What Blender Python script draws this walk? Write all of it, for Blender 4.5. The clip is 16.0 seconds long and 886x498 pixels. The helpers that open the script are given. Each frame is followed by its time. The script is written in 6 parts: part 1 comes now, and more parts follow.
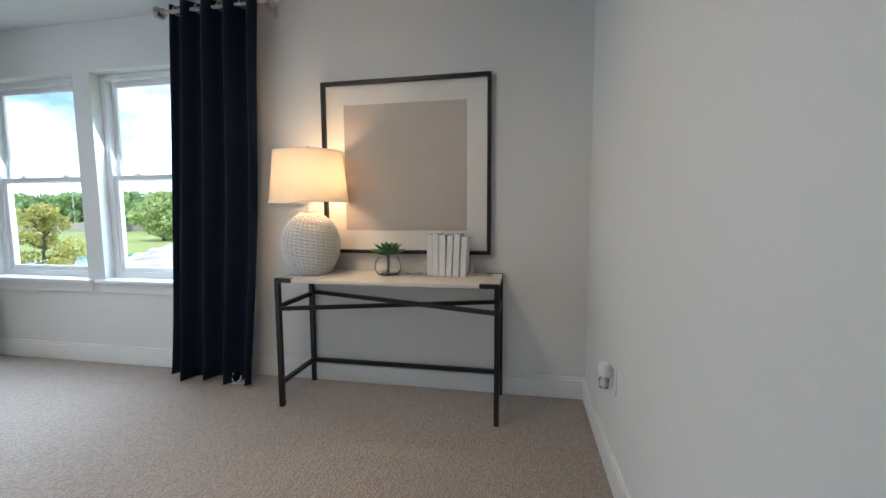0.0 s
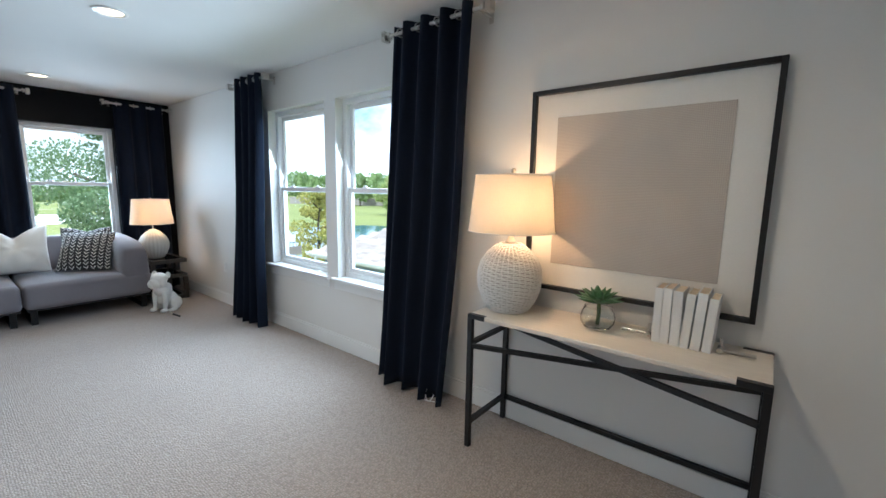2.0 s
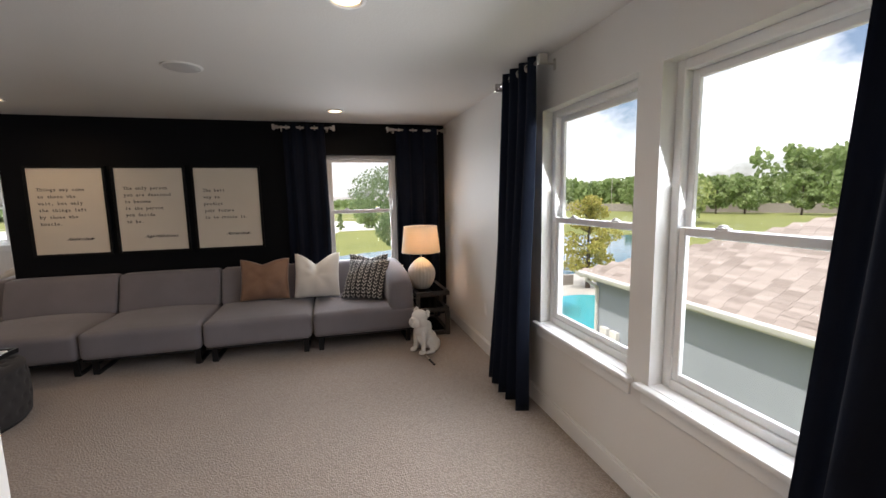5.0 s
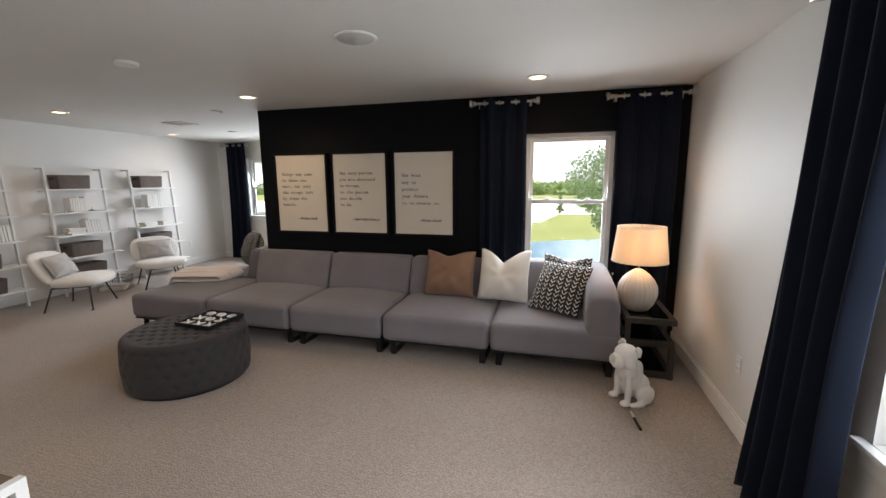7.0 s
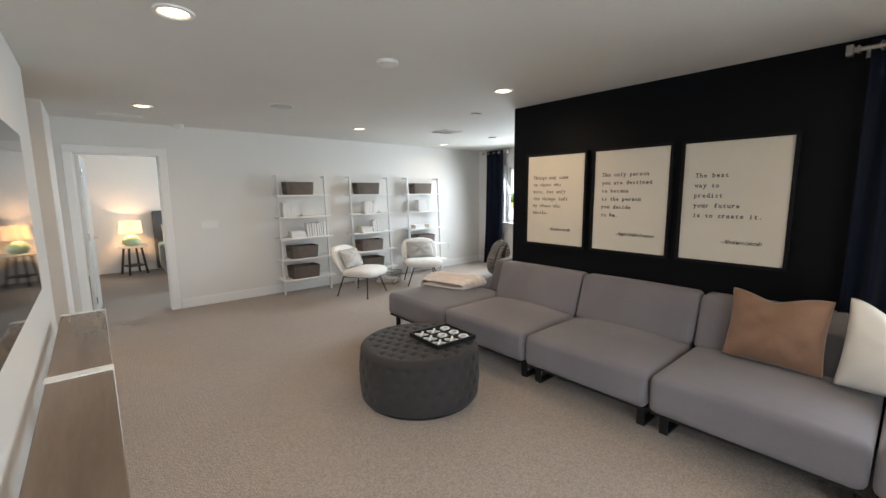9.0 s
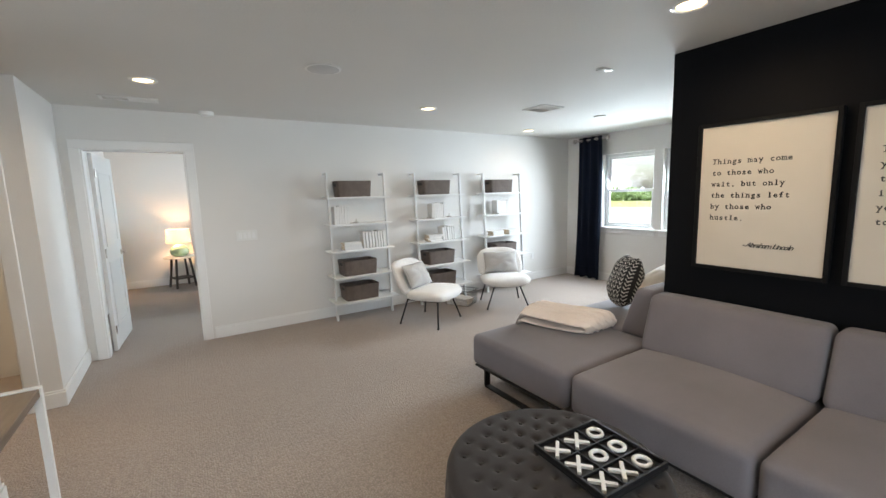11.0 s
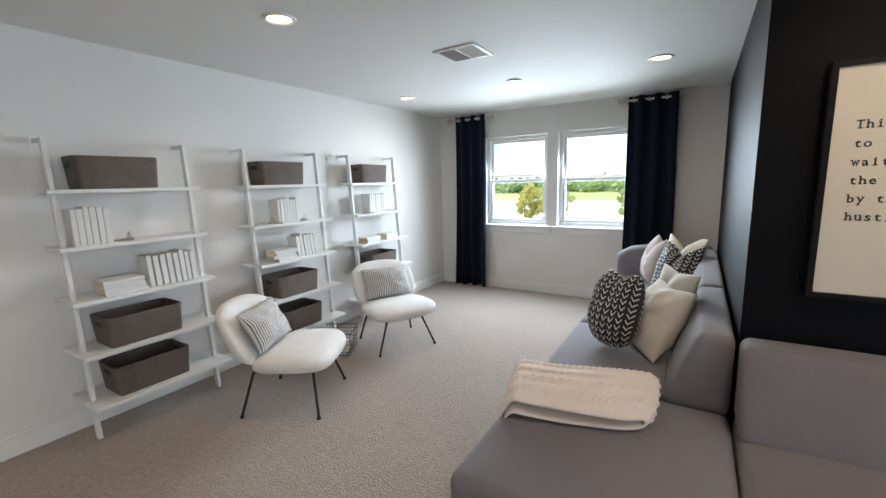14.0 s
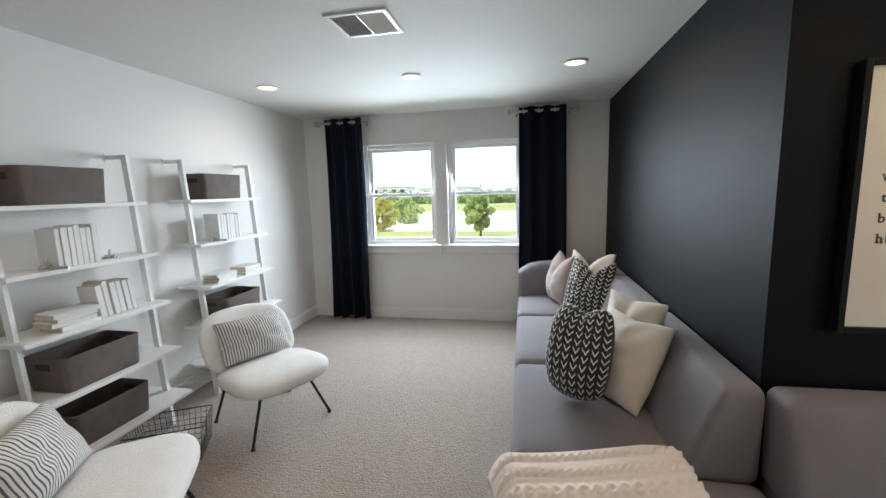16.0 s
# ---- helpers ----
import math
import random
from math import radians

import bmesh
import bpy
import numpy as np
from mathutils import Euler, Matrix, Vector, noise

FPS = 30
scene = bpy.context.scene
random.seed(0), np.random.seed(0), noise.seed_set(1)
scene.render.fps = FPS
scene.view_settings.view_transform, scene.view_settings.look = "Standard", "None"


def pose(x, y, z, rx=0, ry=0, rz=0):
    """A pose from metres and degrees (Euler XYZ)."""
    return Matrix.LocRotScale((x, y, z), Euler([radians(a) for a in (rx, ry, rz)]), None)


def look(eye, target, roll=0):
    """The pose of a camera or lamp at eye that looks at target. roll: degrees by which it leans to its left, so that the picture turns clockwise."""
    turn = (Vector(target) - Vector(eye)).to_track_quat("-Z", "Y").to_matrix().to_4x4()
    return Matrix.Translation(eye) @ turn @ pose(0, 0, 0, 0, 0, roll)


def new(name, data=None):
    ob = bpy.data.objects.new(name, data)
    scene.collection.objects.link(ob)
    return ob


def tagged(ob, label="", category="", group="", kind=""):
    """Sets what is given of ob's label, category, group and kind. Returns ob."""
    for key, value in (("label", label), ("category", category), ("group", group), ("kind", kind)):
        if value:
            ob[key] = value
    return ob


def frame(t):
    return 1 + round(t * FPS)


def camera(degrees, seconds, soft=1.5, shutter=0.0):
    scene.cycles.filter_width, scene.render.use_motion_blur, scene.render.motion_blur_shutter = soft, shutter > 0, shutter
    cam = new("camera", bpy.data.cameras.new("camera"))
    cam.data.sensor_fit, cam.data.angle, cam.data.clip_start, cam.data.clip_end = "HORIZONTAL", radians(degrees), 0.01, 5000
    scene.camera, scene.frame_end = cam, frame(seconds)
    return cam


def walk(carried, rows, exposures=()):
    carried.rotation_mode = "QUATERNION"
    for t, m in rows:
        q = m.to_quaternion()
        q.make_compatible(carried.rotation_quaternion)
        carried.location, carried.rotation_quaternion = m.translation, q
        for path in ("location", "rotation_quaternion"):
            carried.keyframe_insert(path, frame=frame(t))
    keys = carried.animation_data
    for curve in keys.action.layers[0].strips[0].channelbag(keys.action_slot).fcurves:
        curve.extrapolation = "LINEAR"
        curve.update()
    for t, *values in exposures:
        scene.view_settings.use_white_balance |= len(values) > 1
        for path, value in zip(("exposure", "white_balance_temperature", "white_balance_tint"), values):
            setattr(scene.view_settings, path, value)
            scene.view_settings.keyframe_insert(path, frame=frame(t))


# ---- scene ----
cam = camera(94.5, 16.0)
PATH = [
    (0, (0.279, 0.115, 1.119), (-0.097, 2.071, 0.933), -0.3),
    (0.5, (0.275, 0.193, 1.141), (-0.29, 2.1, 0.934), 0.2),
    (1, (0.237, 0.295, 1.195), (-0.539, 2.122, 0.953), 0.6),
    (1.5, (0.172, 0.373, 1.316), (-0.832, 2.084, 1.058), 1.0),
    (2, (0.113, 0.461, 1.379), (-1.126, 2.005, 1.098), 1.0),
    (2.5, (0.034, 0.582, 1.505), (-1.41, 1.93, 1.194), 1.0),
    (3, (-0.127, 0.676, 1.547), (-1.735, 1.822, 1.224), 0.4),
    (3.5, (-0.348, 0.784, 1.558), (-2.073, 1.747, 1.244), -0.0),
    (5.8, (-1.644, 1.320, 1.536), (-3.618, 1.505, 1.274), -0.8),
    (6, (-1.752, 1.348, 1.552), (-3.732, 1.427, 1.277), -0.6),
    (6.5, (-1.953, 1.398, 1.559), (-3.920, 1.188, 1.261), -0.5),
    (7, (-2.037, 1.407, 1.599), (-3.941, 0.890, 1.274), -0.4),
    (7.5, (-2.176, 1.350, 1.590), (-3.973, 0.534, 1.270), -0.5),
    (8, (-2.368, 1.251, 1.568), (-4.013, 0.152, 1.275), -0.3),
    (8.5, (-2.572, 1.157, 1.568), (-4.033, -0.179, 1.289), -0.3),
    (9, (-2.772, 0.940, 1.557), (-4.059, -0.565, 1.282), -0.4),
    (9.5, (-2.946, 0.643, 1.556), (-4.101, -0.968, 1.284), -0.6),
    (10, (-3.169, 0.333, 1.571), (-4.228, -1.342, 1.302), -1.1),
    (10.2, (-3.225, 0.182, 1.564), (-4.258, -1.509, 1.295), -1.3),
    (12.5, (-3.689, -1.425, 1.538), (-5.0, -2.908, 1.25), -2.0),
    (13, (-3.813, -1.73, 1.533), (-5.257, -3.082, 1.236), -1.6),
    (13.5, (-3.98, -1.993, 1.522), (-5.542, -3.203, 1.213), -1.4),
    (14, (-4.095, -2.228, 1.518), (-5.767, -3.276, 1.195), -1.5),
    (14.5, (-4.209, -2.457, 1.531), (-5.976, -3.332, 1.196), -1.8),
    (15, (-4.378, -2.654, 1.518), (-6.22, -3.358, 1.186), -1.9),
    (15.5, (-4.549, -2.814, 1.524), (-6.455, -3.33, 1.208), -1.8),
    (16, (-4.659, -2.924, 1.547), (-6.602, -3.308, 1.264), -1.6),
]
EXPOSURES = [
    (0.0, 1.12, 5450, 5), (1.0, 1.15, 5450, 5), (2.0, 1.10, 5450, 5), (3.0, 0.86, 5900, 9), (3.5, 0.72, 5950, 9), (6.0, 0.52, 7500, 23), (7.0, 0.94, 6850, 15),
    (8.0, 1.18, 6800, 11), (9.0, 1.42, 6600, 10), (10.0, 1.66, 6500, 9), (12.5, 1.38, 6200, 9), (14.5, 1.36, 6250, 10), (16.0, 1.16, 6350, 10),
]
walk(cam, [(t, look(eye, target, roll)) for t, eye, target, roll in PATH], EXPOSURES)


# ---- world, sun, lights ----
world = bpy.data.worlds.new("sky_world")
scene.world = world
world.use_nodes = True
wn = world.node_tree.nodes
wl = world.node_tree.links
sky = wn.new("ShaderNodeTexSky")
sky.sky_type = "NISHITA"
sky.sun_disc = False
sky.sun_elevation = radians(58)
sky.sun_rotation = radians(160)
sky.air_density = 1.0
sky.dust_density = 2.5
bg = wn["Background"]
# scattered bright cloud over the sky texture
wtc = wn.new("ShaderNodeTexCoord")
wmap = wn.new("ShaderNodeMapping")
wmap.inputs["Scale"].default_value = (1.0, 1.0, 1.8)
wno = wn.new("ShaderNodeTexNoise")
wno.inputs["Scale"].default_value = 3.4
wno.inputs["Detail"].default_value = 7
wno.inputs["Roughness"].default_value = 0.56
wramp = wn.new("ShaderNodeValToRGB")
wramp.color_ramp.elements[0].position = 0.38
wramp.color_ramp.elements[1].position = 0.60
wmix = wn.new("ShaderNodeMixRGB")
wmix.inputs["Color2"].default_value = (12.0, 12.4, 13.0, 1)
wl.new(wtc.outputs["Generated"], wmap.inputs["Vector"])
wl.new(wmap.outputs["Vector"], wno.inputs["Vector"])
wl.new(wno.outputs["Fac"], wramp.inputs["Fac"])
wl.new(wramp.outputs["Color"], wmix.inputs["Fac"])
wl.new(sky.outputs["Color"], wmix.inputs["Color1"])
wl.new(wmix.outputs["Color"], bg.inputs["Color"])
bg.inputs["Strength"].default_value = 0.12

sun = new("sun", bpy.data.lights.new("sun", "SUN"))
sun.data.energy = 2.8
sun.data.angle = radians(0.6)
sun.data.color = (1.0, 0.95, 0.87)
sun.matrix_world = look((0, 0, 30), (-4.5, 15.0, 0))


def daylight_panel(name, m, w, h, watts):
    """Area lamp standing for daylight in a window opening; the bedroom's is added fill."""
    li = bpy.data.lights.new(name, "AREA")
    li.shape, li.size, li.size_y, li.energy, li.color = "RECTANGLE", w, h, watts, (0.80, 0.91, 1.0)
    li.spread = radians(150)
    ob = new(name, li)
    ob.matrix_world = m
    return ob


def lamp_light(name, x, y, z, watts, color=(1.0, 0.58, 0.28), r=0.03):
    li = bpy.data.lights.new(name, "POINT")
    li.energy, li.color, li.shadow_soft_size = watts, color, r
    ob = new(name, li)
    ob.location = (x, y, z)
    return ob


def can_light(x, y, watts=12):
    li = bpy.data.lights.new("downlight_bulb", "SPOT")
    li.energy, li.color, li.shadow_soft_size = watts, (1.0, 0.74, 0.48), 0.05
    li.spot_size, li.spot_blend = radians(168), 1.0
    ob = new("downlight_bulb", li)
    ob.location = (x, y, 2.425)
    return ob


daylight_panel("sky_light_north_a", pose(-3.325, 2.70, 1.45, -68, 0, 0), 0.9, 1.2, 16.5)
daylight_panel("sky_light_north_b", pose(-2.27, 2.70, 1.45, -68, 0, 0), 0.9, 1.2, 16.5)
daylight_panel("sky_light_dark_wall", pose(-6.46, 1.52, 1.45, 0, -68, 0), 1.2, 0.8, 17)
daylight_panel("sky_light_west_a", pose(-9.52, -4.366, 1.55, 0, -68, 0), 1.0, 0.85, 24)
daylight_panel("sky_light_west_b", pose(-9.52, -3.355, 1.55, 0, -68, 0), 1.0, 0.85, 24)
# added fill: the bedroom has no window behind this lamp
daylight_panel("fill_light_bedroom", pose(-6.6, -8.0, 1.5, 0, -90, 0), 1.3, 1.2, 26)

LAMP_W, BED_W = 4.0, 6.0

# ---- materials ----


class NT:
    """A small builder for node materials."""

    def __init__(self, name):
        self.m = bpy.data.materials.new(name)
        self.m.use_nodes = True
        self.t = self.m.node_tree
        self.b = self.t.nodes["Principled BSDF"]

    def n(self, kind, **kw):
        nd = self.t.nodes.new(kind)
        for k, v in kw.items():
            nd.inputs[k.replace("_", " ")].default_value = v
        return nd

    def l(self, a, b):
        self.t.links.new(a, b)

    def math(self, op, a, b=None):
        nd = self.t.nodes.new("ShaderNodeMath")
        nd.operation = op
        for i, v in enumerate((a, b)):
            if v is None:
                continue
            if isinstance(v, (int, float)):
                nd.inputs[i].default_value = v
            else:
                self.l(v, nd.inputs[i])
        return nd.outputs[0]

    def mix(self, fac, a, b):
        nd = self.t.nodes.new("ShaderNodeMixRGB")
        for i, v in ((0, fac), (1, a), (2, b)):
            if isinstance(v, (int, float)):
                nd.inputs[i].default_value = v
            elif isinstance(v, tuple):
                nd.inputs[i].default_value = (*v, 1) if len(v) == 3 else v
            else:
                self.l(v, nd.inputs[i])
        return nd.outputs[0]

    def coords(self, out="Object", scale=(1, 1, 1), rot=(0, 0, 0)):
        tc = self.t.nodes.new("ShaderNodeTexCoord")
        mp = self.t.nodes.new("ShaderNodeMapping")
        mp.inputs["Scale"].default_value = scale
        mp.inputs["Rotation"].default_value = rot
        self.l(tc.outputs[out], mp.inputs["Vector"])
        return mp.outputs["Vector"]

    def noise(self, vec, scale, detail=4, rough=0.55):
        nd = self.n("ShaderNodeTexNoise", Scale=scale, Detail=detail, Roughness=rough)
        self.l(vec, nd.inputs["Vector"])
        return nd.outputs["Fac"]

    def ramp(self, fac, lo, hi):
        nd = self.t.nodes.new("ShaderNodeMapRange")
        nd.inputs["From Min"].default_value = lo
        nd.inputs["From Max"].default_value = hi
        self.l(fac, nd.inputs["Value"])
        return nd.outputs["Result"]

    def bump(self, height, strength, distance):
        nd = self.n("ShaderNodeBump", Strength=strength, Distance=distance)
        self.l(height, nd.inputs["Height"])
        self.l(nd.outputs["Normal"], self.b.inputs["Normal"])


def surf(name, c1, c2, big=1.5, fine=60, rough=0.6, metal=0.0, bump=0.2, dist=0.002, stretch=(1, 1, 1), sheen=0.0, coat=0.0, rvar=0.08):
    """A plain surface with variation at two scales."""
    k = NT(name)
    v = k.coords(scale=stretch)
    a = k.noise(v, big, 3)
    f = k.noise(v, fine, 5, 0.6)
    mixf = k.math("ADD", k.math("MULTIPLY", k.ramp(a, 0.3, 0.7), 0.55), k.math("MULTIPLY", k.ramp(f, 0.3, 0.7), 0.45))
    k.l(k.mix(mixf, c1, c2), k.b.inputs["Base Color"])
    k.l(k.math("ADD", k.math("MULTIPLY", a, rvar), rough - rvar / 2), k.b.inputs["Roughness"])
    k.b.inputs["Metallic"].default_value = metal
    k.b.inputs["Sheen Weight"].default_value = sheen
    k.b.inputs["Coat Weight"].default_value = coat
    if bump:
        k.bump(f, bump, dist)
    return k.m


def glow(name, color, strength):
    k = NT(name)
    k.b.inputs["Base Color"].default_value = (*color, 1)
    k.b.inputs["Emission Color"].default_value = (*color, 1)
    k.b.inputs["Emission Strength"].default_value = strength
    return k.m


def carpet_material():
    k = NT("loop_carpet")
    v = k.coords()
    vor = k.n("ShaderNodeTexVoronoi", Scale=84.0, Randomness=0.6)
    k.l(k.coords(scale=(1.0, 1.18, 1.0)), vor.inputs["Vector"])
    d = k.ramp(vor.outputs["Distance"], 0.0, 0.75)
    wob = k.noise(v, 40, 3)
    rows = k.n("ShaderNodeTexWave", Scale=13.0, Distortion=2.2, Detail=1.0, Detail_Scale=3.0)
    k.l(v, rows.inputs["Vector"])
    big = k.noise(v, 0.9, 4)
    col = k.mix(k.ramp(big, 0.3, 0.7), (0.39, 0.318, 0.272), (0.465, 0.385, 0.333))
    # shade in the gaps between loops, painted into the colour
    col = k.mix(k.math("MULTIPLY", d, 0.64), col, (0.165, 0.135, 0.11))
    col = k.mix(k.math("MULTIPLY", k.ramp(wob, 0.45, 0.75), 0.22), col, (0.52, 0.46, 0.40))
    k.l(col, k.b.inputs["Base Color"])
    k.b.inputs["Roughness"].default_value = 0.95
    k.b.inputs["Sheen Weight"].default_value = 0.25
    h = k.math("ADD", k.math("SUBTRACT", 1.0, d), k.math("MULTIPLY", rows.outputs["Fac"], 0.08))
    k.bump(h, 0.85, 0.007)
    return k.m


def paint_material(name, c1, c2, rough=0.55, orange=0.12):
    """Rolled wall paint over orange-peel texture."""
    k = NT(name)
    v = k.coords()
    big = k.noise(v, 0.7, 3)
    peel = k.noise(v, 85, 2)
    k.l(k.mix(k.ramp(big, 0.25, 0.75), c1, c2), k.b.inputs["Base Color"])
    k.l(k.math("ADD", k.math("MULTIPLY", big, 0.1), rough - 0.05), k.b.inputs["Roughness"])
    k.bump(peel, orange, 0.004)
    return k.m


def wood_material(name, c1, c2, axis="Y", scale=9.0, rough=0.45):
    k = NT(name)
    sc = {"X": (0.12, 1, 1), "Y": (1, 0.12, 1), "Z": (1, 1, 0.12)}[axis]
    v = k.coords(scale=sc)
    g = k.noise(v, scale, 8, 0.62)
    f = k.noise(v, scale * 9, 4, 0.6)
    k.l(k.mix(k.math("ADD", k.math("MULTIPLY", k.ramp(g, 0.3, 0.7), 0.7), k.math("MULTIPLY", f, 0.3)), c1, c2), k.b.inputs["Base Color"])
    k.l(k.math("ADD", k.math("MULTIPLY", f, 0.15), rough - 0.07), k.b.inputs["Roughness"])
    k.bump(f, 0.15, 0.001)
    return k.m


def fabric_material(name, c1, c2, weave=650.0, rough=0.9, sheen=0.3):
    """Woven cloth: crossing threads over a slow change of tone."""
    k = NT(name)
    v = k.coords()
    w1 = k.n("ShaderNodeTexNoise", Scale=weave, Detail=1.0)
    k.l(k.coords(scale=(1, 0.25, 0.25)), w1.inputs["Vector"])
    w2 = k.n("ShaderNodeTexNoise", Scale=weave, Detail=1.0)
    k.l(k.coords(scale=(0.25, 1, 1)), w2.inputs["Vector"])
    h = k.math("ADD", w1.outputs["Fac"], w2.outputs["Fac"])
    big = k.noise(v, 2.2, 4)
    k.l(k.mix(k.math("MULTIPLY", k.math("ADD", k.ramp(big, 0.3, 0.7), h), 0.42), c1, c2), k.b.inputs["Base Color"])
    k.b.inputs["Roughness"].default_value = rough
    k.b.inputs["Sheen Weight"].default_value = sheen
    k.b.inputs["Sheen Roughness"].default_value = 0.4
    k.bump(h, 0.25, 0.0012)
    return k.m


def glass_material(name, rough=0.0, tint=(1, 1, 1)):
    k = NT(name)
    k.b.inputs["Base Color"].default_value = (*tint, 1)
    k.b.inputs["Roughness"].default_value = rough
    k.b.inputs["Transmission Weight"].default_value = 1.0
    k.b.inputs["IOR"].default_value = 1.45
    return k.m


def pane_material():
    """Thin window glass: clear, with a faint reflection."""
    k = NT("window_glass")
    tr = k.t.nodes.new("ShaderNodeBsdfTransparent")
    tr.inputs["Color"].default_value = (0.96, 0.985, 0.99, 1)
    gl = k.t.nodes.new("ShaderNodeBsdfGlossy")
    gl.inputs["Roughness"].default_value = 0.02
    lw = k.t.nodes.new("ShaderNodeLayerWeight")
    mx = k.t.nodes.new("ShaderNodeMixShader")
    k.l(k.math("ADD", k.math("MULTIPLY", k.math("POWER", lw.outputs["Facing"], 5.0), 0.55), 0.02), mx.inputs[0])
    k.l(tr.outputs[0], mx.inputs[1])
    k.l(gl.outputs[0], mx.inputs[2])
    k.l(mx.outputs[0], k.t.nodes["Material Output"].inputs["Surface"])
    return k.m


def chevron_material():
    """Black cotton with columns of stitched white chevrons."""
    k = NT("chevron_cloth")
    tc = k.t.nodes.new("ShaderNodeTexCoord")
    sp = k.t.nodes.new("ShaderNodeSeparateXYZ")
    k.l(tc.outputs["UV"], sp.inputs[0])
    fu = k.math("FRACT", k.math("MULTIPLY", sp.outputs["X"], 8.0))
    tri = k.math("ABSOLUTE", k.math("SUBTRACT", fu, 0.5))
    ph = k.math("FRACT", k.math("SUBTRACT", k.math("MULTIPLY", sp.outputs["Y"], 12.5), k.math("MULTIPLY", tri, 1.9)))
    on = k.math("MULTIPLY", k.math("LESS_THAN", ph, 0.29), k.math("LESS_THAN", tri, 0.35))
    fray = k.noise(k.coords(), 120, 3)
    on = k.math("MULTIPLY", on, k.math("GREATER_THAN", fray, 0.36))
    k.l(k.mix(on, k.mix(fray, (0.010, 0.010, 0.012), (0.03, 0.03, 0.032)), (0.72, 0.70, 0.66)), k.b.inputs["Base Color"])
    k.b.inputs["Roughness"].default_value = 0.9
    k.b.inputs["Sheen Weight"].default_value = 0.2
    k.bump(k.math("ADD", k.math("MULTIPLY", on, 0.6), fray), 0.3, 0.002)
    return k.m


def stripe_material():
    """Ticking stripe: narrow dark lines on off-white cloth."""
    k = NT("ticking_stripe")
    tc = k.t.nodes.new("ShaderNodeTexCoord")
    sp = k.t.nodes.new("ShaderNodeSeparateXYZ")
    k.l(tc.outputs["UV"], sp.inputs[0])
    wob = k.noise(k.coords(), 300, 2)
    fu = k.math("FRACT", k.math("ADD", k.math("MULTIPLY", sp.outputs["X"], 27.0), k.math("MULTIPLY", wob, 0.10)))
    on = k.math("LESS_THAN", fu, 0.36)
    k.l(k.mix(on, k.mix(wob, (0.55, 0.53, 0.50), (0.70, 0.68, 0.65)), (0.10, 0.10, 0.115)), k.b.inputs["Base Color"])
    k.b.inputs["Roughness"].default_value = 0.92
    k.bump(wob, 0.3, 0.001)
    return k.m


def art_material():
    """Warm grey woven paper with fine crossing ribs."""
    k = NT("woven_art_paper")
    v = k.coords()
    w1 = k.n("ShaderNodeTexWave", Scale=44.0, Distortion=2.5, Detail=3.0)
    w1.bands_direction = "Z"
    k.l(v, w1.inputs["Vector"])
    w2 = k.n("ShaderNodeTexWave", Scale=40.0, Distortion=2.5, Detail=3.0)
    w2.bands_direction = "X"
    k.l(v, w2.inputs["Vector"])
    patch = k.ramp(k.noise(v, 2.2, 2), 0.42, 0.6)
    h = k.math("ADD", k.math("MULTIPLY", w1.outputs["Fac"], 0.7), k.math("MULTIPLY", k.math("MULTIPLY", w2.outputs["Fac"], patch), 0.6))
    k.l(k.mix(h, (0.42, 0.37, 0.325), (0.53, 0.475, 0.42)), k.b.inputs["Base Color"])
    k.b.inputs["Roughness"].default_value = 0.5
    k.bump(h, 0.3, 0.003)
    return k.m


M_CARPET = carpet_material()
M_WALL = paint_material("white_wall_paint", (0.70, 0.685, 0.66), (0.745, 0.73, 0.705))
M_CEIL = paint_material("ceiling_paint", (0.66, 0.655, 0.63), (0.71, 0.70, 0.675), 0.75, 0.35)
M_DARK = paint_material("black_wall_paint", (0.0015, 0.0020, 0.0034), (0.0030, 0.0038, 0.0058), 0.58, 0.14)
M_DARK.node_tree.nodes["Principled BSDF"].inputs["Specular IOR Level"].default_value = 0.15
M_TRIM = surf("trim_paint", (0.76, 0.755, 0.74), (0.80, 0.795, 0.78), 2, 90, 0.35, bump=0.05)
M_VINYL = surf("white_vinyl", (0.78, 0.785, 0.78), (0.84, 0.84, 0.835), 2, 60, 0.32, bump=0.04)
M_PANE = pane_material()
M_CURTAIN = fabric_material("navy_curtain_cloth", (0.0024, 0.0048, 0.0120), (0.0056, 0.0100, 0.0235), 420, 0.9, 0.05)
M_CURTAIN.node_tree.nodes["Principled BSDF"].inputs["Specular IOR Level"].default_value = 0.2
M_NICKEL = surf("brushed_nickel", (0.50, 0.47, 0.43), (0.64, 0.61, 0.57), 6, 200, 0.28, 1.0, 0.05)
M_BLACKMETAL = surf("black_powder_coat", (0.010, 0.010, 0.011), (0.018, 0.018, 0.020), 5, 150, 0.42, 0.3, 0.1, 0.0008)
M_BLACKFRAME = surf("matt_black_frame", (0.004, 0.004, 0.0045), (0.008, 0.008, 0.009), 5, 150, 0.6, 0.0, 0.1, 0.0008)
M_BLACKFRAME.node_tree.nodes["Principled BSDF"].inputs["Specular IOR Level"].default_value = 0.2
M_WHITEMETAL = surf("white_powder_coat", (0.72, 0.72, 0.71), (0.79, 0.79, 0.78), 4, 120, 0.4, bump=0.05)
M_SOFA = fabric_material("grey_upholstery", (0.132, 0.123, 0.137), (0.203, 0.190, 0.209), 520, 0.92, 0.22)
M_OTTO = fabric_material("charcoal_upholstery", (0.018, 0.0155, 0.0155), (0.037, 0.033, 0.033), 420, 0.92, 0.10)
M_LEATHER = surf("tan_suede", (0.19, 0.100, 0.060), (0.30, 0.168, 0.104), 5, 140, 0.62, bump=0.3, dist=0.002, sheen=0.3)
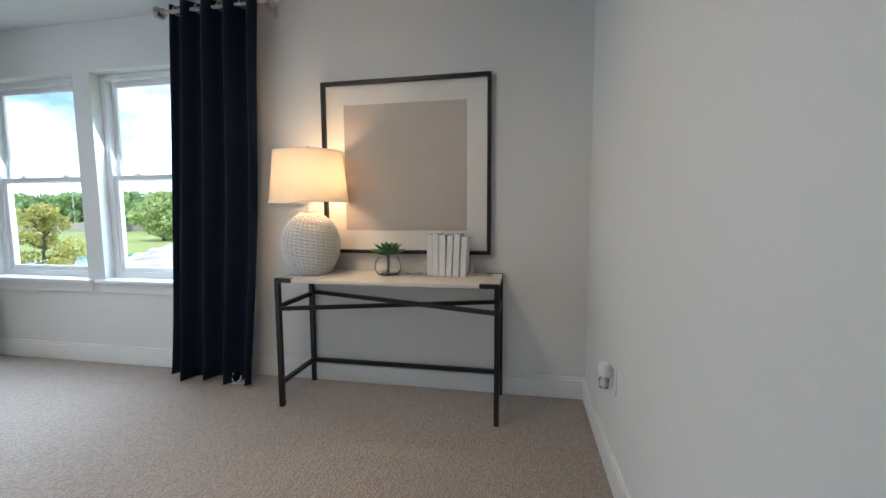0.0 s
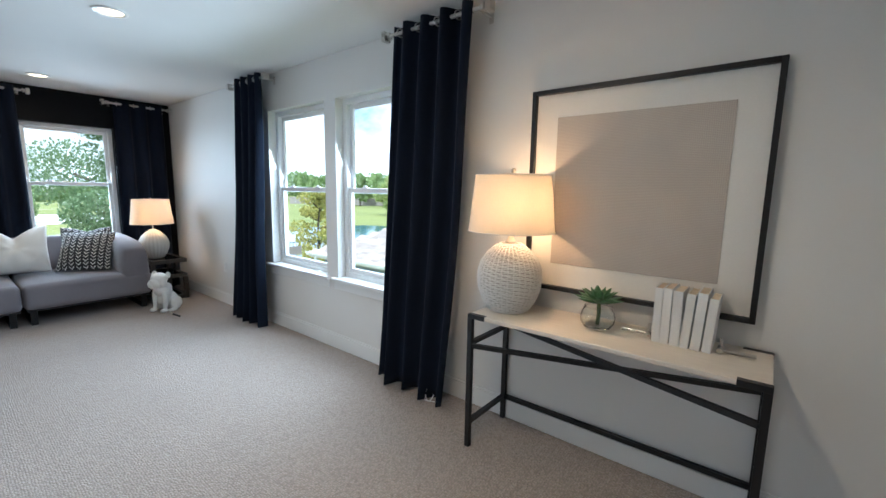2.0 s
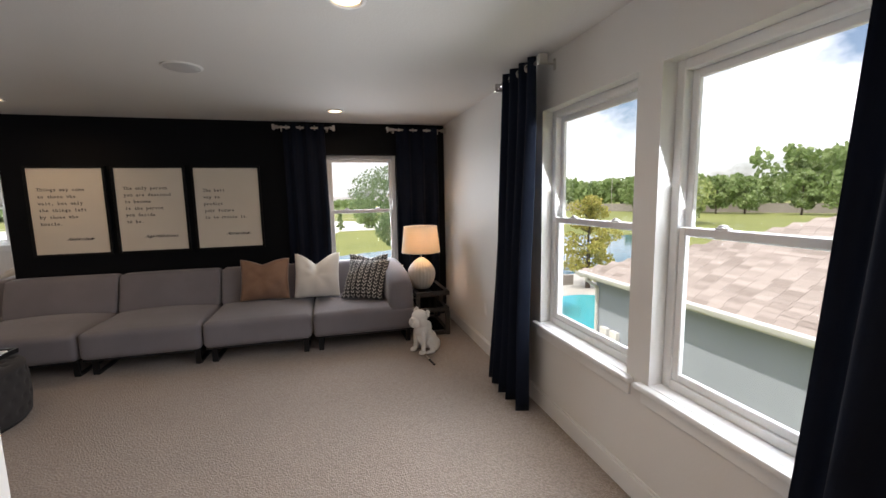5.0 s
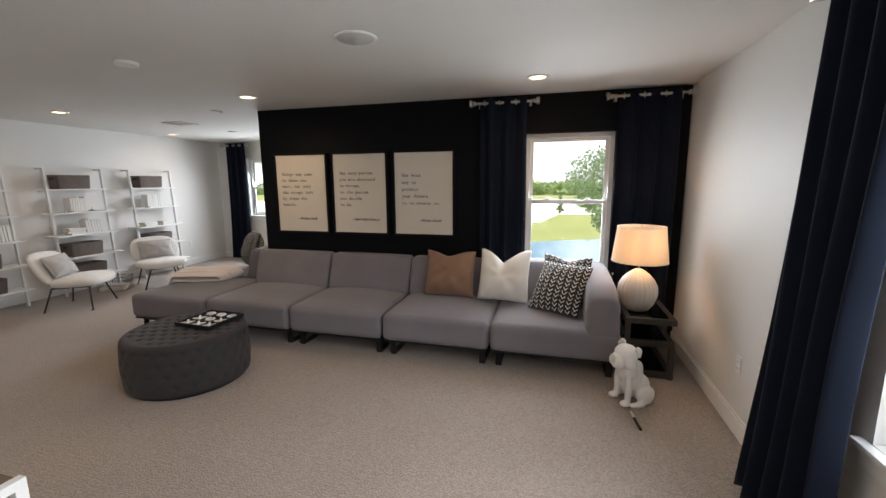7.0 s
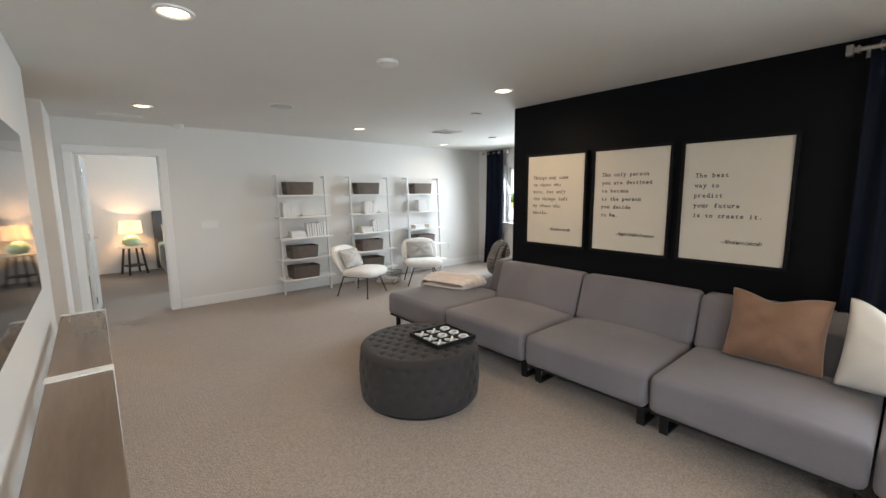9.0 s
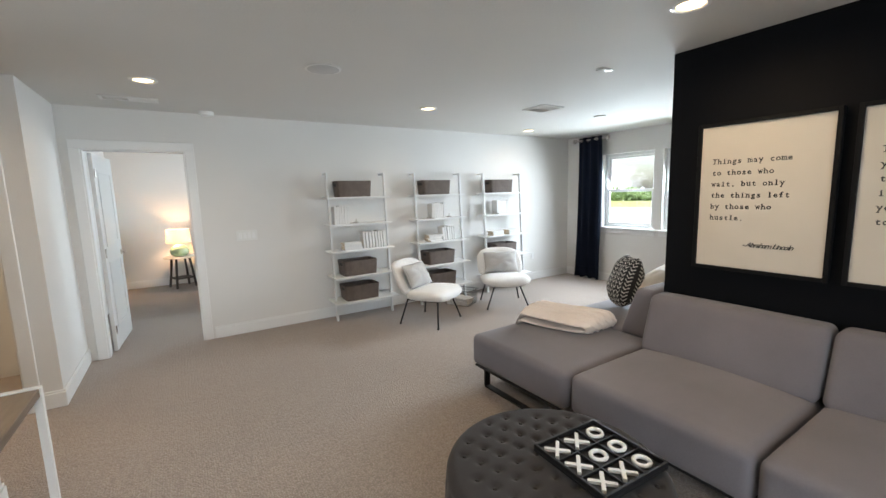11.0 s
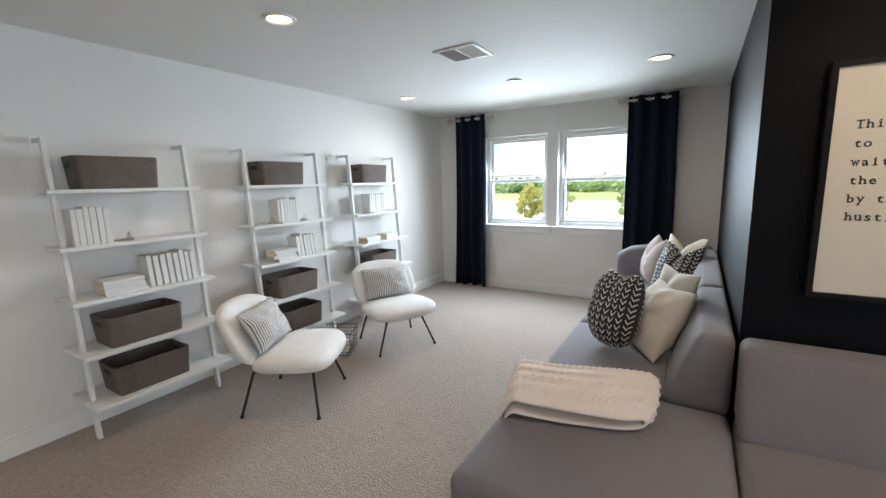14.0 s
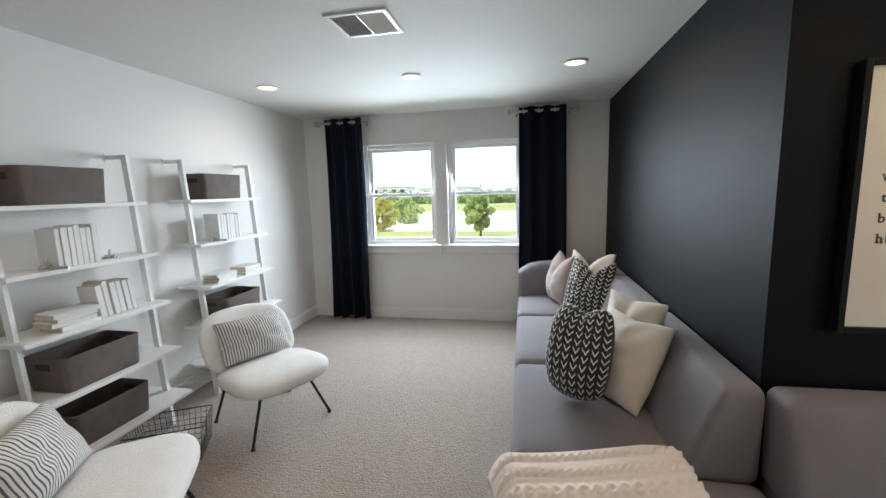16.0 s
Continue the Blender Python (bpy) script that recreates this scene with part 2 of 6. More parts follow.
M_WHITECLOTH = fabric_material("white_linen", (0.66, 0.64, 0.60), (0.78, 0.76, 0.72), 420)
M_CREAM = fabric_material("cream_linen", (0.58, 0.53, 0.46), (0.70, 0.65, 0.58), 420)
M_PINKGREY = fabric_material("taupe_velvet", (0.36, 0.30, 0.28), (0.48, 0.41, 0.385), 420)
M_CHEVRON = chevron_material()
M_STRIPE = stripe_material()
M_KNIT = surf("cream_knit_wool", (0.76, 0.66, 0.59), (0.86, 0.765, 0.695), 6, 260, 0.95, bump=0.6, dist=0.003, sheen=0.3)
M_BOUCLE = surf("white_shearling", (0.70, 0.68, 0.65), (0.84, 0.82, 0.79), 9, 130, 0.95, bump=0.9, dist=0.008, sheen=0.5)
M_TOP = surf("whitewashed_oak", (0.62, 0.56, 0.48), (0.74, 0.68, 0.60), 3, 60, 0.42, bump=0.08, stretch=(0.2, 1, 1))
M_TVWOOD = wood_material("grey_brown_oak", (0.10, 0.070, 0.050), (0.21, 0.155, 0.115), "Y", 8.0, 0.22)
M_WICKER = surf("white_wicker", (0.70, 0.69, 0.67), (0.80, 0.79, 0.77), 8, 140, 0.7, bump=0.3)
# darker copy of the wicker: shade behind the weave, put into the core's colour
M_WICKERCORE = surf("shaded_wicker_core", (0.22, 0.20, 0.18), (0.32, 0.30, 0.27), 8, 140, 0.9)
M_CERAMIC = surf("white_ribbed_ceramic", (0.56, 0.55, 0.525), (0.64, 0.63, 0.60), 5, 70, 0.5, bump=0.15)
M_BASKET = surf("brown_woven_fibre", (0.078, 0.060, 0.051), (0.152, 0.119, 0.102), 10, 260, 0.75, bump=0.8, dist=0.004)
M_BASKETIN = surf("basket_lining", (0.035, 0.028, 0.024), (0.06, 0.05, 0.042), 10, 160, 0.85)
M_BOOKW = surf("white_book_cloth", (0.66, 0.655, 0.64), (0.76, 0.755, 0.74), 8, 220, 0.6, bump=0.1)
M_PAGES = surf("paper_pages", (0.58, 0.47, 0.34), (0.72, 0.61, 0.47), 12, 300, 0.9, bump=0.3, stretch=(1, 1, 6))
M_PAPER = surf("cream_paper", (0.60, 0.55, 0.475), (0.66, 0.61, 0.53), 2, 90, 0.55, bump=0.1)
M_MATBOARD = surf("white_mat_board", (0.72, 0.70, 0.66), (0.78, 0.76, 0.72), 2, 160, 0.7, bump=0.05)
M_INK = surf("black_ink", (0.03, 0.03, 0.03), (0.07, 0.065, 0.06), 6, 90, 0.7, bump=0)
M_ART = art_material()
M_DOG = surf("white_resin", (0.74, 0.74, 0.73), (0.82, 0.82, 0.81), 6, 80, 0.4, bump=0.1)
M_PLASTIC = surf("white_plastic", (0.74, 0.74, 0.72), (0.80, 0.80, 0.78), 4, 100, 0.35, bump=0.03)
M_GREYPLASTIC = surf("grey_display", (0.20, 0.24, 0.22), (0.26, 0.30, 0.27), 4, 100, 0.2, bump=0)
# near-black that paints the shade inside holes and slots
M_HOLE_SHADE = surf("painted_hole_shade", (0.02, 0.02, 0.02), (0.035, 0.035, 0.035), 4, 100, 0.8, bump=0)
M_DARKWOOD = wood_material("dark_grey_wood", (0.022, 0.019, 0.017), (0.060, 0.052, 0.046), "Z", 9, 0.4)
M_LEAF = surf("succulent_leaf", (0.035, 0.10, 0.035), (0.09, 0.20, 0.085), 18, 90, 0.45, bump=0.1)
M_STEM = surf("plant_stem", (0.10, 0.16, 0.06), (0.16, 0.24, 0.10), 20, 90, 0.6)
M_GLASS = glass_material("clear_glass", 0.0, (0.97, 0.99, 0.98))
M_SCREEN = surf("black_tv_glass", (0.004, 0.004, 0.005), (0.006, 0.006, 0.007), 2, 50, 0.04, bump=0, rvar=0.0)
M_GREENGLASS = surf("pale_green_ceramic", (0.34, 0.46, 0.26), (0.48, 0.60, 0.38), 3, 40, 0.15, bump=0)
M_BULB = glow("warm_bulb", (1.0, 0.72, 0.42), 3.0)
M_NAVYBED = fabric_material("navy_bedding", (0.012, 0.03, 0.075), (0.03, 0.06, 0.13), 320)
M_TEAL = fabric_material("pale_teal_bedding", (0.22, 0.42, 0.38), (0.36, 0.56, 0.50), 320)
M_HEADBOARD = fabric_material("grey_headboard_cloth", (0.09, 0.09, 0.10), (0.14, 0.14, 0.15), 320)


def shade_material(name, color):
    """Lamp-shade linen that lets light through."""
    k = NT(name)
    tl = k.t.nodes.new("ShaderNodeBsdfTranslucent")
    df = k.t.nodes.new("ShaderNodeBsdfDiffuse")
    w = k.n("ShaderNodeTexNoise", Scale=260.0, Detail=2.0)
    k.l(k.coords(scale=(1, 1, 0.2)), w.inputs["Vector"])
    c = k.mix(w.outputs["Fac"], color, tuple(min(1, v * 1.08) for v in color))
    k.l(c, tl.inputs["Color"])
    k.l(c, df.inputs["Color"])
    mx = k.t.nodes.new("ShaderNodeMixShader")
    mx.inputs[0].default_value = 0.52
    k.l(df.outputs[0], mx.inputs[1])
    k.l(tl.outputs[0], mx.inputs[2])
    k.l(mx.outputs[0], k.t.nodes["Material Output"].inputs["Surface"])
    return k.m


M_SHADE = shade_material("linen_shade", (0.74, 0.69, 0.61))


# ---- mesh helpers ----


def part(name, bm, material, parent=None, label="", smooth=True, angle=35, sharp=True):
    """Link a bmesh as one mesh object under a thing or a part."""
    bmesh.ops.recalc_face_normals(bm, faces=bm.faces)
    me = bpy.data.meshes.new(name)
    bm.to_mesh(me)
    bm.free()
    me.materials.append(material)
    if smooth:
        me.polygons.foreach_set("use_smooth", [True] * len(me.polygons))
        if sharp:
            me.set_sharp_from_angle(angle=radians(angle))
    ob = new(name, me)
    if parent is not None:
        ob.parent = parent
    if label:
        tagged(ob, label)
    return ob


def thing(name, x, y, z, rz, label, category, group="", kind=""):
    """An empty at a thing's base that parents its parts."""
    ob = new(name)
    ob.empty_display_size = 0.1
    ob.matrix_basis = pose(x, y, z, 0, 0, rz)
    return tagged(ob, label, category, group, kind)


def structure(name, bm, material, label, category, smooth=False):
    return tagged(part(name, bm, material, None, "", smooth), label, category, kind="structure")


def box(bm, x0, x1, y0, y1, z0, z1, bev=0.0, seg=2):
    r = bmesh.ops.create_cube(bm, size=1.0)
    vs = r["verts"]
    for v in vs:
        v.co = Vector((x0 + (v.co.x + 0.5) * (x1 - x0), y0 + (v.co.y + 0.5) * (y1 - y0), z0 + (v.co.z + 0.5) * (z1 - z0)))
    if bev > 0:
        es = list({e for v in vs for e in v.link_edges})
        bmesh.ops.bevel(bm, geom=es, offset=bev, segments=seg, profile=0.5, affect="EDGES")
    return bm


def B(x0, x1, y0, y1, z0, z1, bev=0.0, seg=2):
    return box(bmesh.new(), x0, x1, y0, y1, z0, z1, bev, seg)


def rings(bm, loops, cap=True, closed=False):
    """Skin a list of vertex loops of equal length."""
    vs = [[bm.verts.new(p) for p in lp] for lp in loops]
    n = len(vs[0])
    pairs = list(zip(vs, vs[1:])) + ([(vs[-1], vs[0])] if closed else [])
    for a, b in pairs:
        for i in range(n):
            j = (i + 1) % n
            bm.faces.new((a[i], a[j], b[j], b[i]))
    if cap and not closed:
        bm.faces.new(list(reversed(vs[0])))
        bm.faces.new(vs[-1])
    return bm


def lathe(bm, prof, n=32, cx=0.0, cy=0.0, cap=True, wob=None):
    lps = []
    for i, (r, z) in enumerate(prof):
        lp = []
        for j in range(n):
            a = 2 * math.pi * j / n
            q = r * (wob(a, z) if wob else 1.0)
            lp.append((cx + q * math.cos(a), cy + q * math.sin(a), z))
        lps.append(lp)
    return rings(bm, lps, cap)


def tube(bm, pts, r, n=8, closed=False):
    """A round bar along a path."""
    pts = [Vector(p) for p in pts]
    lps = []
    m = len(pts)
    up = None
    for i, p in enumerate(pts):
        a = pts[(i - 1) % m] if (i > 0 or closed) else p
        b = pts[(i + 1) % m] if (i < m - 1 or closed) else p
        d = (b - a).normalized()
        if up is None:
            up = d.orthogonal().normalized()
        up = (up - d * up.dot(d))
        up = up.normalized() if up.length > 1e-6 else d.orthogonal().normalized()
        s = d.cross(up)
        lps.append([p + r * (math.cos(2 * math.pi * k / n) * up + math.sin(2 * math.pi * k / n) * s) for k in range(n)])
    return rings(bm, lps, not closed, closed)


def bar(bm, a, b, w, h, up=(0, 0, 1), bev=0.0):
    """A straight bar of rectangular section from a to b."""
    a, b = Vector(a), Vector(b)
    d = (b - a).normalized()
    u = Vector(up)
    u = (u - d * u.dot(d)).normalized()
    s = d.cross(u)
    lps = [[p + sx * w / 2 * s + sz * h / 2 * u for sx, sz in ((-1, -1), (1, -1), (1, 1), (-1, 1))] for p in (a, b)]
    return rings(bm, lps)


def soft_box(bm, hx, hy, hz, r, puff=0.0, n=7, center=(0, 0, 0), lean=0.0, puff_front=0.0):
    """An upholstered block: rounded edges and a little crown on top."""
    m = 4

    def steps(hh):
        e = [-hh + r * (1 - math.cos(math.pi / 2 * i / m)) for i in range(m)]
        mid = [-(hh - r) + 2 * (hh - r) * i / n for i in range(n + 1)]
        return e + mid + [-q for q in reversed(e)]

    sx, sy, sz = steps(hx), steps(hy), steps(hz)
    cache = {}

    def vert(x, y, z):
        c = Vector((max(-hx + r, min(hx - r, x)), max(-hy + r, min(hy - r, y)), max(-hz + r, min(hz - r, z))))
        d = Vector((x, y, z)) - c
        p = c + (d.normalized() * r if d.length > 1e-9 else d)
        u, v = x / hx, y / hy
        if p.z > 0:
            p.z += puff * (1 - u * u) * (1 - v * v) * (p.z / hz)
        if p.x > 0 and puff_front:
            p.x += puff_front * (1 - v * v) * (1 - (z / hz) ** 2) * (p.x / hx)
        p.x -= lean * (p.z + hz) * (p.x + hx) / (2 * hx)
        key = (round(p.x, 5), round(p.y, 5), round(p.z, 5))
        if key not in cache:
            cache[key] = bm.verts.new(p + Vector(center))
        return cache[key]

    def face(us, vs, f):
        for i in range(len(us) - 1):
            for j in range(len(vs) - 1):
                q = []
                for a, b in ((i, j), (i + 1, j), (i + 1, j + 1), (i, j + 1)):
                    v = f(us[a], vs[b])
                    if v not in q:
                        q.append(v)
                if len(q) >= 3:
                    try:
                        bm.faces.new(q)
                    except ValueError:
                        pass

    for s in (-1, 1):
        face(sx, sy, lambda a, b: vert(a, b, s * hz))
        face(sx, sz, lambda a, b: vert(a, s * hy, b))
        face(sy, sz, lambda a, b: vert(s * hx, a, b))
    return bm


def cushion(bm, w, h, t, n=30, seed=0, chop=0.0, soft=0.35):
    """A feather cushion standing in the xz plane, base at z=0, with a UV map; chop: how deep its top edge is struck in."""
    uvl = bm.loops.layers.uv.new("UVMap")
    rng = random.Random(seed)
    ph = [rng.uniform(0, 6.28) for _ in range(8)]
    cu = 0.10 * math.sin(ph[3])
    for s in (-1, 1):
        grid = []
        for i in range(n + 1):
            row = []
            for j in range(n + 1):
                u, v = i / n * 2 - 1, j / n * 2 - 1
                # the seams draw in between the corners, which stay as small ears
                x = u * w / 2 * (1 - 0.13 * (1 - v * v) * abs(u) ** 1.5)
                z = (v * (1 - 0.11 * (1 - u * u) * abs(v) ** 1.5) + 1) * h / 2
                x *= math.sqrt(1 - soft * v * v / 2)
                z = h / 2 + (z - h / 2) * math.sqrt(1 - soft * u * u / 2)
                dome = max(0.0, 1 - abs(u) ** 2.2) ** 0.62 * max(0.0, 1 - abs(v) ** 2.2) ** 0.62
                low = 1 + 0.22 * max(0.0, -v) * (1 - v * v)
                y = s * t / 2 * dome * low
                # pulls that run in from the corners and soft creases
                r = math.hypot(u, v)
                y += s * 0.010 * dome * math.sin(6 * math.atan2(v, u) + ph[0]) * r
                y += s * 0.006 * dome * math.sin(9 * u + 4 * v + ph[1]) * math.sin(7 * v + ph[2])
                y += 0.012 * math.sin(2.5 * u + ph[4]) * (1 - abs(v))
                k = max(0.0, 1 - abs(u - cu) / 0.85)
                top = max(0.0, (v + 0.25) / 1.25)
                z -= chop * top ** 1.5 * (k ** 1.5)
                y -= s * chop * 0.55 * top * math.exp(-((u - cu) / 0.16) ** 2) * dome
                row.append(bm.verts.new((x, y, z)))
            grid.append(row)
        for i in range(n):
            for j in range(n):
                f = bm.faces.new((grid[i][j], grid[i + 1][j], grid[i + 1][j + 1], grid[i][j + 1]))
                for lp, (a, b) in zip(f.loops, ((i, j), (i + 1, j), (i + 1, j + 1), (i, j + 1))):
                    lp[uvl].uv = (a / n, b / n)
    bmesh.ops.remove_doubles(bm, verts=bm.verts, dist=0.0004)
    return bm


def glyph_mesh(body, size, spacing=1.0, align="LEFT", shear=0.0, offset=0.0):
    """Writing in the built-in font as a loose mesh."""
    cu = bpy.data.curves.new("writing", "FONT")
    cu.body, cu.size, cu.space_character, cu.align_x, cu.shear, cu.offset = body, size, spacing, align, shear, offset
    cu.resolution_u = 2
    cu.extrude = 0.0005
    tmp = new("writing", cu)
    bpy.context.view_layer.update()
    me = bpy.data.meshes.new_from_object(tmp.evaluated_get(bpy.context.evaluated_depsgraph_get()))
    bpy.data.objects.remove(tmp)
    return me


def lettering(name, body, size, m, material, parent, spacing=1.0, align="LEFT", shear=0.0):
    me = glyph_mesh(body, size, spacing, align, shear, 0.0004)
    me.materials.clear()
    me.materials.append(material)
    ob = new(name, me)
    ob.parent = parent
    ob.matrix_basis = m
    return ob


GLYPHS = {}
# where a typewriter letter carries slab serifs: at the foot and at the head, as shares of its width
FEET = {"T": (0.5,), "h": (0.0, 1.0), "i": (0.5,), "n": (0.0, 1.0), "m": (0.0, 1.0), "l": (0.5,), "f": (0.35,), "r": (0.0,), "p": (0.0,), "k": (0.0, 1.0), "y": (0.2,), "u": (1.0,), "d": (1.0,)}
HEADS = {"h": (0.0,), "i": (0.15,), "l": (0.15,), "b": (0.0,), "d": (0.85,), "k": (0.0,), "n": (0.0,), "m": (0.0,), "r": (0.0,), "p": (0.0,), "u": (0.0, 0.85), "y": (0.0, 1.0), "w": (0.0, 1.0), "v": (0.0, 1.0)}


def typed_line(body, size, pitch, m, material, parent):
    """One typed line: every letter centred on an even pitch, with slab serifs, in one mesh."""
    bm = bmesh.new()
    for i, ch in enumerate(body):
        if ch == " ":
            continue
        if ch not in GLYPHS:
            GLYPHS[ch] = glyph_mesh(ch, size, offset=0.0008)
        old = set(bm.verts)
        bm.from_mesh(GLYPHS[ch])
        fresh = [v for v in bm.verts if v not in old]
        lo, hi = min(v.co.x for v in fresh), max(v.co.x for v in fresh)
        zl, zh = min(v.co.y for v in fresh), max(v.co.y for v in fresh)
        wide = 1.0 if ch in ".,i" else max(min(1.0, pitch * 0.86 / (hi - lo)), min(1.25, pitch * 0.66 / (hi - lo)))
        mid = (lo + hi) / 2
        for v in fresh:
            v.co.x = (i + 0.5) * pitch + (v.co.x - mid) * wide
        hw, st = (hi - lo) / 2 * wide - 0.0022, pitch * 0.20
        cx = (i + 0.5) * pitch
        for f in FEET.get(ch, ()):
            c = cx + (f * 2 - 1) * hw
            w = st * (1.6 if ch in "Tilf" else 1.0)
            q = zl if ch in "py" else 0.0
            box(bm, c - w, c + w, q, q + 0.0032, -0.0005, 0.0005)
        for f in HEADS.get(ch, ()):
            c = cx + (f * 2 - 1) * hw
            q = size * 0.50 if ch in "inmrpuywv" else zh
            box(bm, c - st, c + st * 0.6, q - 0.0030, q, -0.0005, 0.0005)
    ob = part("lettering", bm, material, parent, smooth=False)
    ob.matrix_basis = m
    return ob


# ---- structure ----
H = 2.44
NY, EX, DX, DY, WX, SY, TX = 2.573, 0.66, -6.345, -2.03, -9.385, -5.54, -2.49
TY = 0.268


def wall(bm, axis, a0, a1, t0, t1, holes=()):
    """A wall along an axis between a0 and a1, thick from t0 to t1, with openings (from, to, bottom, top)."""

    def put(p, q, z0, z1):
        if q - p > 1e-4 and z1 - z0 > 1e-4:
            box(bm, *((p, q, t0, t1) if axis == "x" else (t0, t1, p, q)), z0, z1)

    at = a0
    for p, q, z0, z1 in sorted(holes):
        put(at, p, 0, H)
        put(p, q, 0, z0)
        put(p, q, z1, H)
        at = q
    put(at, a1, 0, H)
    return bm


N_WIN = [(-3.775, -2.872, 0.63, 2.105), (-2.722, -1.815, 0.63, 2.105)]
D_WIN = [(1.10, 1.955, 0.70, 2.07)]
W_WIN = [(-4.81, -3.922, 0.91, 2.10), (-3.786, -2.925, 0.91, 2.105)]

bm = wall(bmesh.new(), "x", DX - 0.16, EX + 0.14, NY, 2.733, N_WIN)
structure("wall_north", bm, M_WALL, "white painted wall with two windows", "wall")
structure("wall_east", wall(bmesh.new(), "y", -5.68, NY, EX, EX + 0.14), M_WALL, "plain white painted wall", "wall")
structure("wall_dark_west", wall(bmesh.new(), "y", DY, NY, DX - 0.16, DX, D_WIN), M_DARK, "matt black accent wall with one window", "wall")
structure("wall_dark_south", wall(bmesh.new(), "x", WX - 0.16, DX - 0.16, DY, DY + 0.16), M_DARK, "matt black accent wall behind the sofa", "wall")
structure("wall_west", wall(bmesh.new(), "y", SY, DY, WX - 0.16, WX, W_WIN), M_WALL, "white painted wall with two windows", "wall")
structure("wall_south", wall(bmesh.new(), "x", WX - 0.16, EX, SY - 0.14, SY, [(-3.495, -2.66, 0.0, 2.05)]), M_WALL, "white painted wall with a bedroom doorway", "wall")
structure("wall_television", wall(bmesh.new(), "y", -3.28, TY - 0.14, TX, TX + 0.14), M_WALL, "white painted wall with a wall-mounted screen", "wall")
structure("wall_thermostat", wall(bmesh.new(), "x", TX, -0.6, TY - 0.14, TY), M_WALL, "white painted wall end with a thermostat", "wall")
bm = wall(bmesh.new(), "y", -1.5, TY - 0.14, -0.74, -0.6)
wall(bm, "x", -0.74, EX, -1.64, -1.5)
structure("wall_entry", bm, M_WALL, "white painted wall of the entry", "wall")
structure("wall_hall_north", wall(bmesh.new(), "x", TX + 0.14, EX, -3.28, -3.14), M_WALL, "white painted hall wall", "wall")
bm = wall(bmesh.new(), "x", TX - 0.02, EX, -4.66, -4.52, [(-2.30, -1.50, 0, 2.05)])
wall(bm, "y", SY, -4.66, TX - 0.02, TX + 0.12)
structure("wall_hall_south", bm, M_WALL, "white painted hall wall with an open doorway", "wall")
bm = wall(bmesh.new(), "x", -6.7, -0.6, -9.58, -9.44)
wall(bm, "y", -9.44, SY - 0.14, -6.84, -6.7)
wall(bm, "y", -9.44, SY - 0.14, -2.40, -2.26)
structure("wall_bedroom", bm, M_WALL, "white painted bedroom wall", "wall")

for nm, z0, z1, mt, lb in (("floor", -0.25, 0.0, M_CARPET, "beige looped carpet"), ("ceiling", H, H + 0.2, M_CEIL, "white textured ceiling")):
    bm = bmesh.new()
    box(bm, DX - 0.16, EX + 0.14, SY - 0.14, 2.733, z0, z1)
    box(bm, WX - 0.16, DX - 0.16, SY - 0.14, DY + 0.16, z0, z1)
    box(bm, -6.84, -0.6, -9.58, SY - 0.14, z0, z1)
    structure(nm, bm, mt, lb, nm)


def skirting(name, runs, material=None):
    """Baseboard pieces; each run is axis, from, to, wall face, and the side on which it stands."""
    bm = bmesh.new()
    for axis, a, b, f, s in runs:
        for z0, z1, t in ((0.0, 0.115, 0.016), (0.115, 0.133, 0.010)):
            lo, hi = sorted((f, f + s * t))
            if axis == "x":
                box(bm, a, b, lo, hi, z0, z1, 0.003, 1)
            else:
                box(bm, lo, hi, a, b, z0, z1, 0.003, 1)
    structure(name, bm, material or M_TRIM, "white painted baseboard", "baseboard")


skirting("baseboard_north", [("x", DX, EX, NY, -1)])
skirting("baseboard_east", [("y", -1.5, NY - 0.016, EX, -1)])
skirting("baseboard_west", [("y", SY + 0.016, DY, WX, 1)])
skirting("baseboard_south", [("x", WX, -3.60, SY, 1)])
skirting("baseboard_television", [("y", -3.28, TY, TX, -1), ("x", TX, -0.6, TY, 1), ("y", SY, -4.52, TX - 0.02, -1), ("x", TX - 0.036, -2.387, -4.52, 1)])
skirting("baseboard_bedroom", [("x", -6.7, -2.42, -9.44, 1), ("y", -9.42, -5.7, -2.40, -1)])
skirting("baseboard_dark", [("y", DY, NY - 0.016, DX, 1)], M_DARK)


def casing(name, x0, x1, top, face, s, w=0.085):
    """Door trim round an opening, on the side s of a wall face along x."""
    bm = bmesh.new()
    lo, hi = sorted((face, face + s * 0.018))
    box(bm, x0 - w, x0, lo, hi, 0, top, 0.004, 1)
    box(bm, x1, x1 + w, lo, hi, 0, top, 0.004, 1)
    box(bm, x0 - w, x1 + w, lo, hi, top, top + w, 0.004, 1)
    structure(name, bm, M_TRIM, "white painted door trim", "trim")


casing("trim_bedroom_door", -3.495, -2.66, 2.05, SY, 1)
bm = B(-3.515, -3.495 + 0.012, SY - 0.14, SY, 0, 2.05)
box(bm, -2.672, -2.65, SY - 0.14, SY, 0, 2.05)
box(bm, -3.483, -2.672, SY - 0.14, SY, 2.038, 2.06)
structure("trim_bedroom_jamb", bm, M_TRIM, "white painted door jamb", "trim")
casing("trim_hall_door", -2.30, -1.50, 2.05, -4.52, 1)


def hinge(parent, x, y, z, along="x"):
    bm = bmesh.new()
    tube(bm, [(x, y, z - 0.045), (x, y, z + 0.045)], 0.007, 8)
    box(bm, x - 0.014, x + 0.014, y - 0.003, y + 0.003, z - 0.044, z + 0.044)
    part("hinge", bm, M_NICKEL, parent, "brushed nickel hinge")


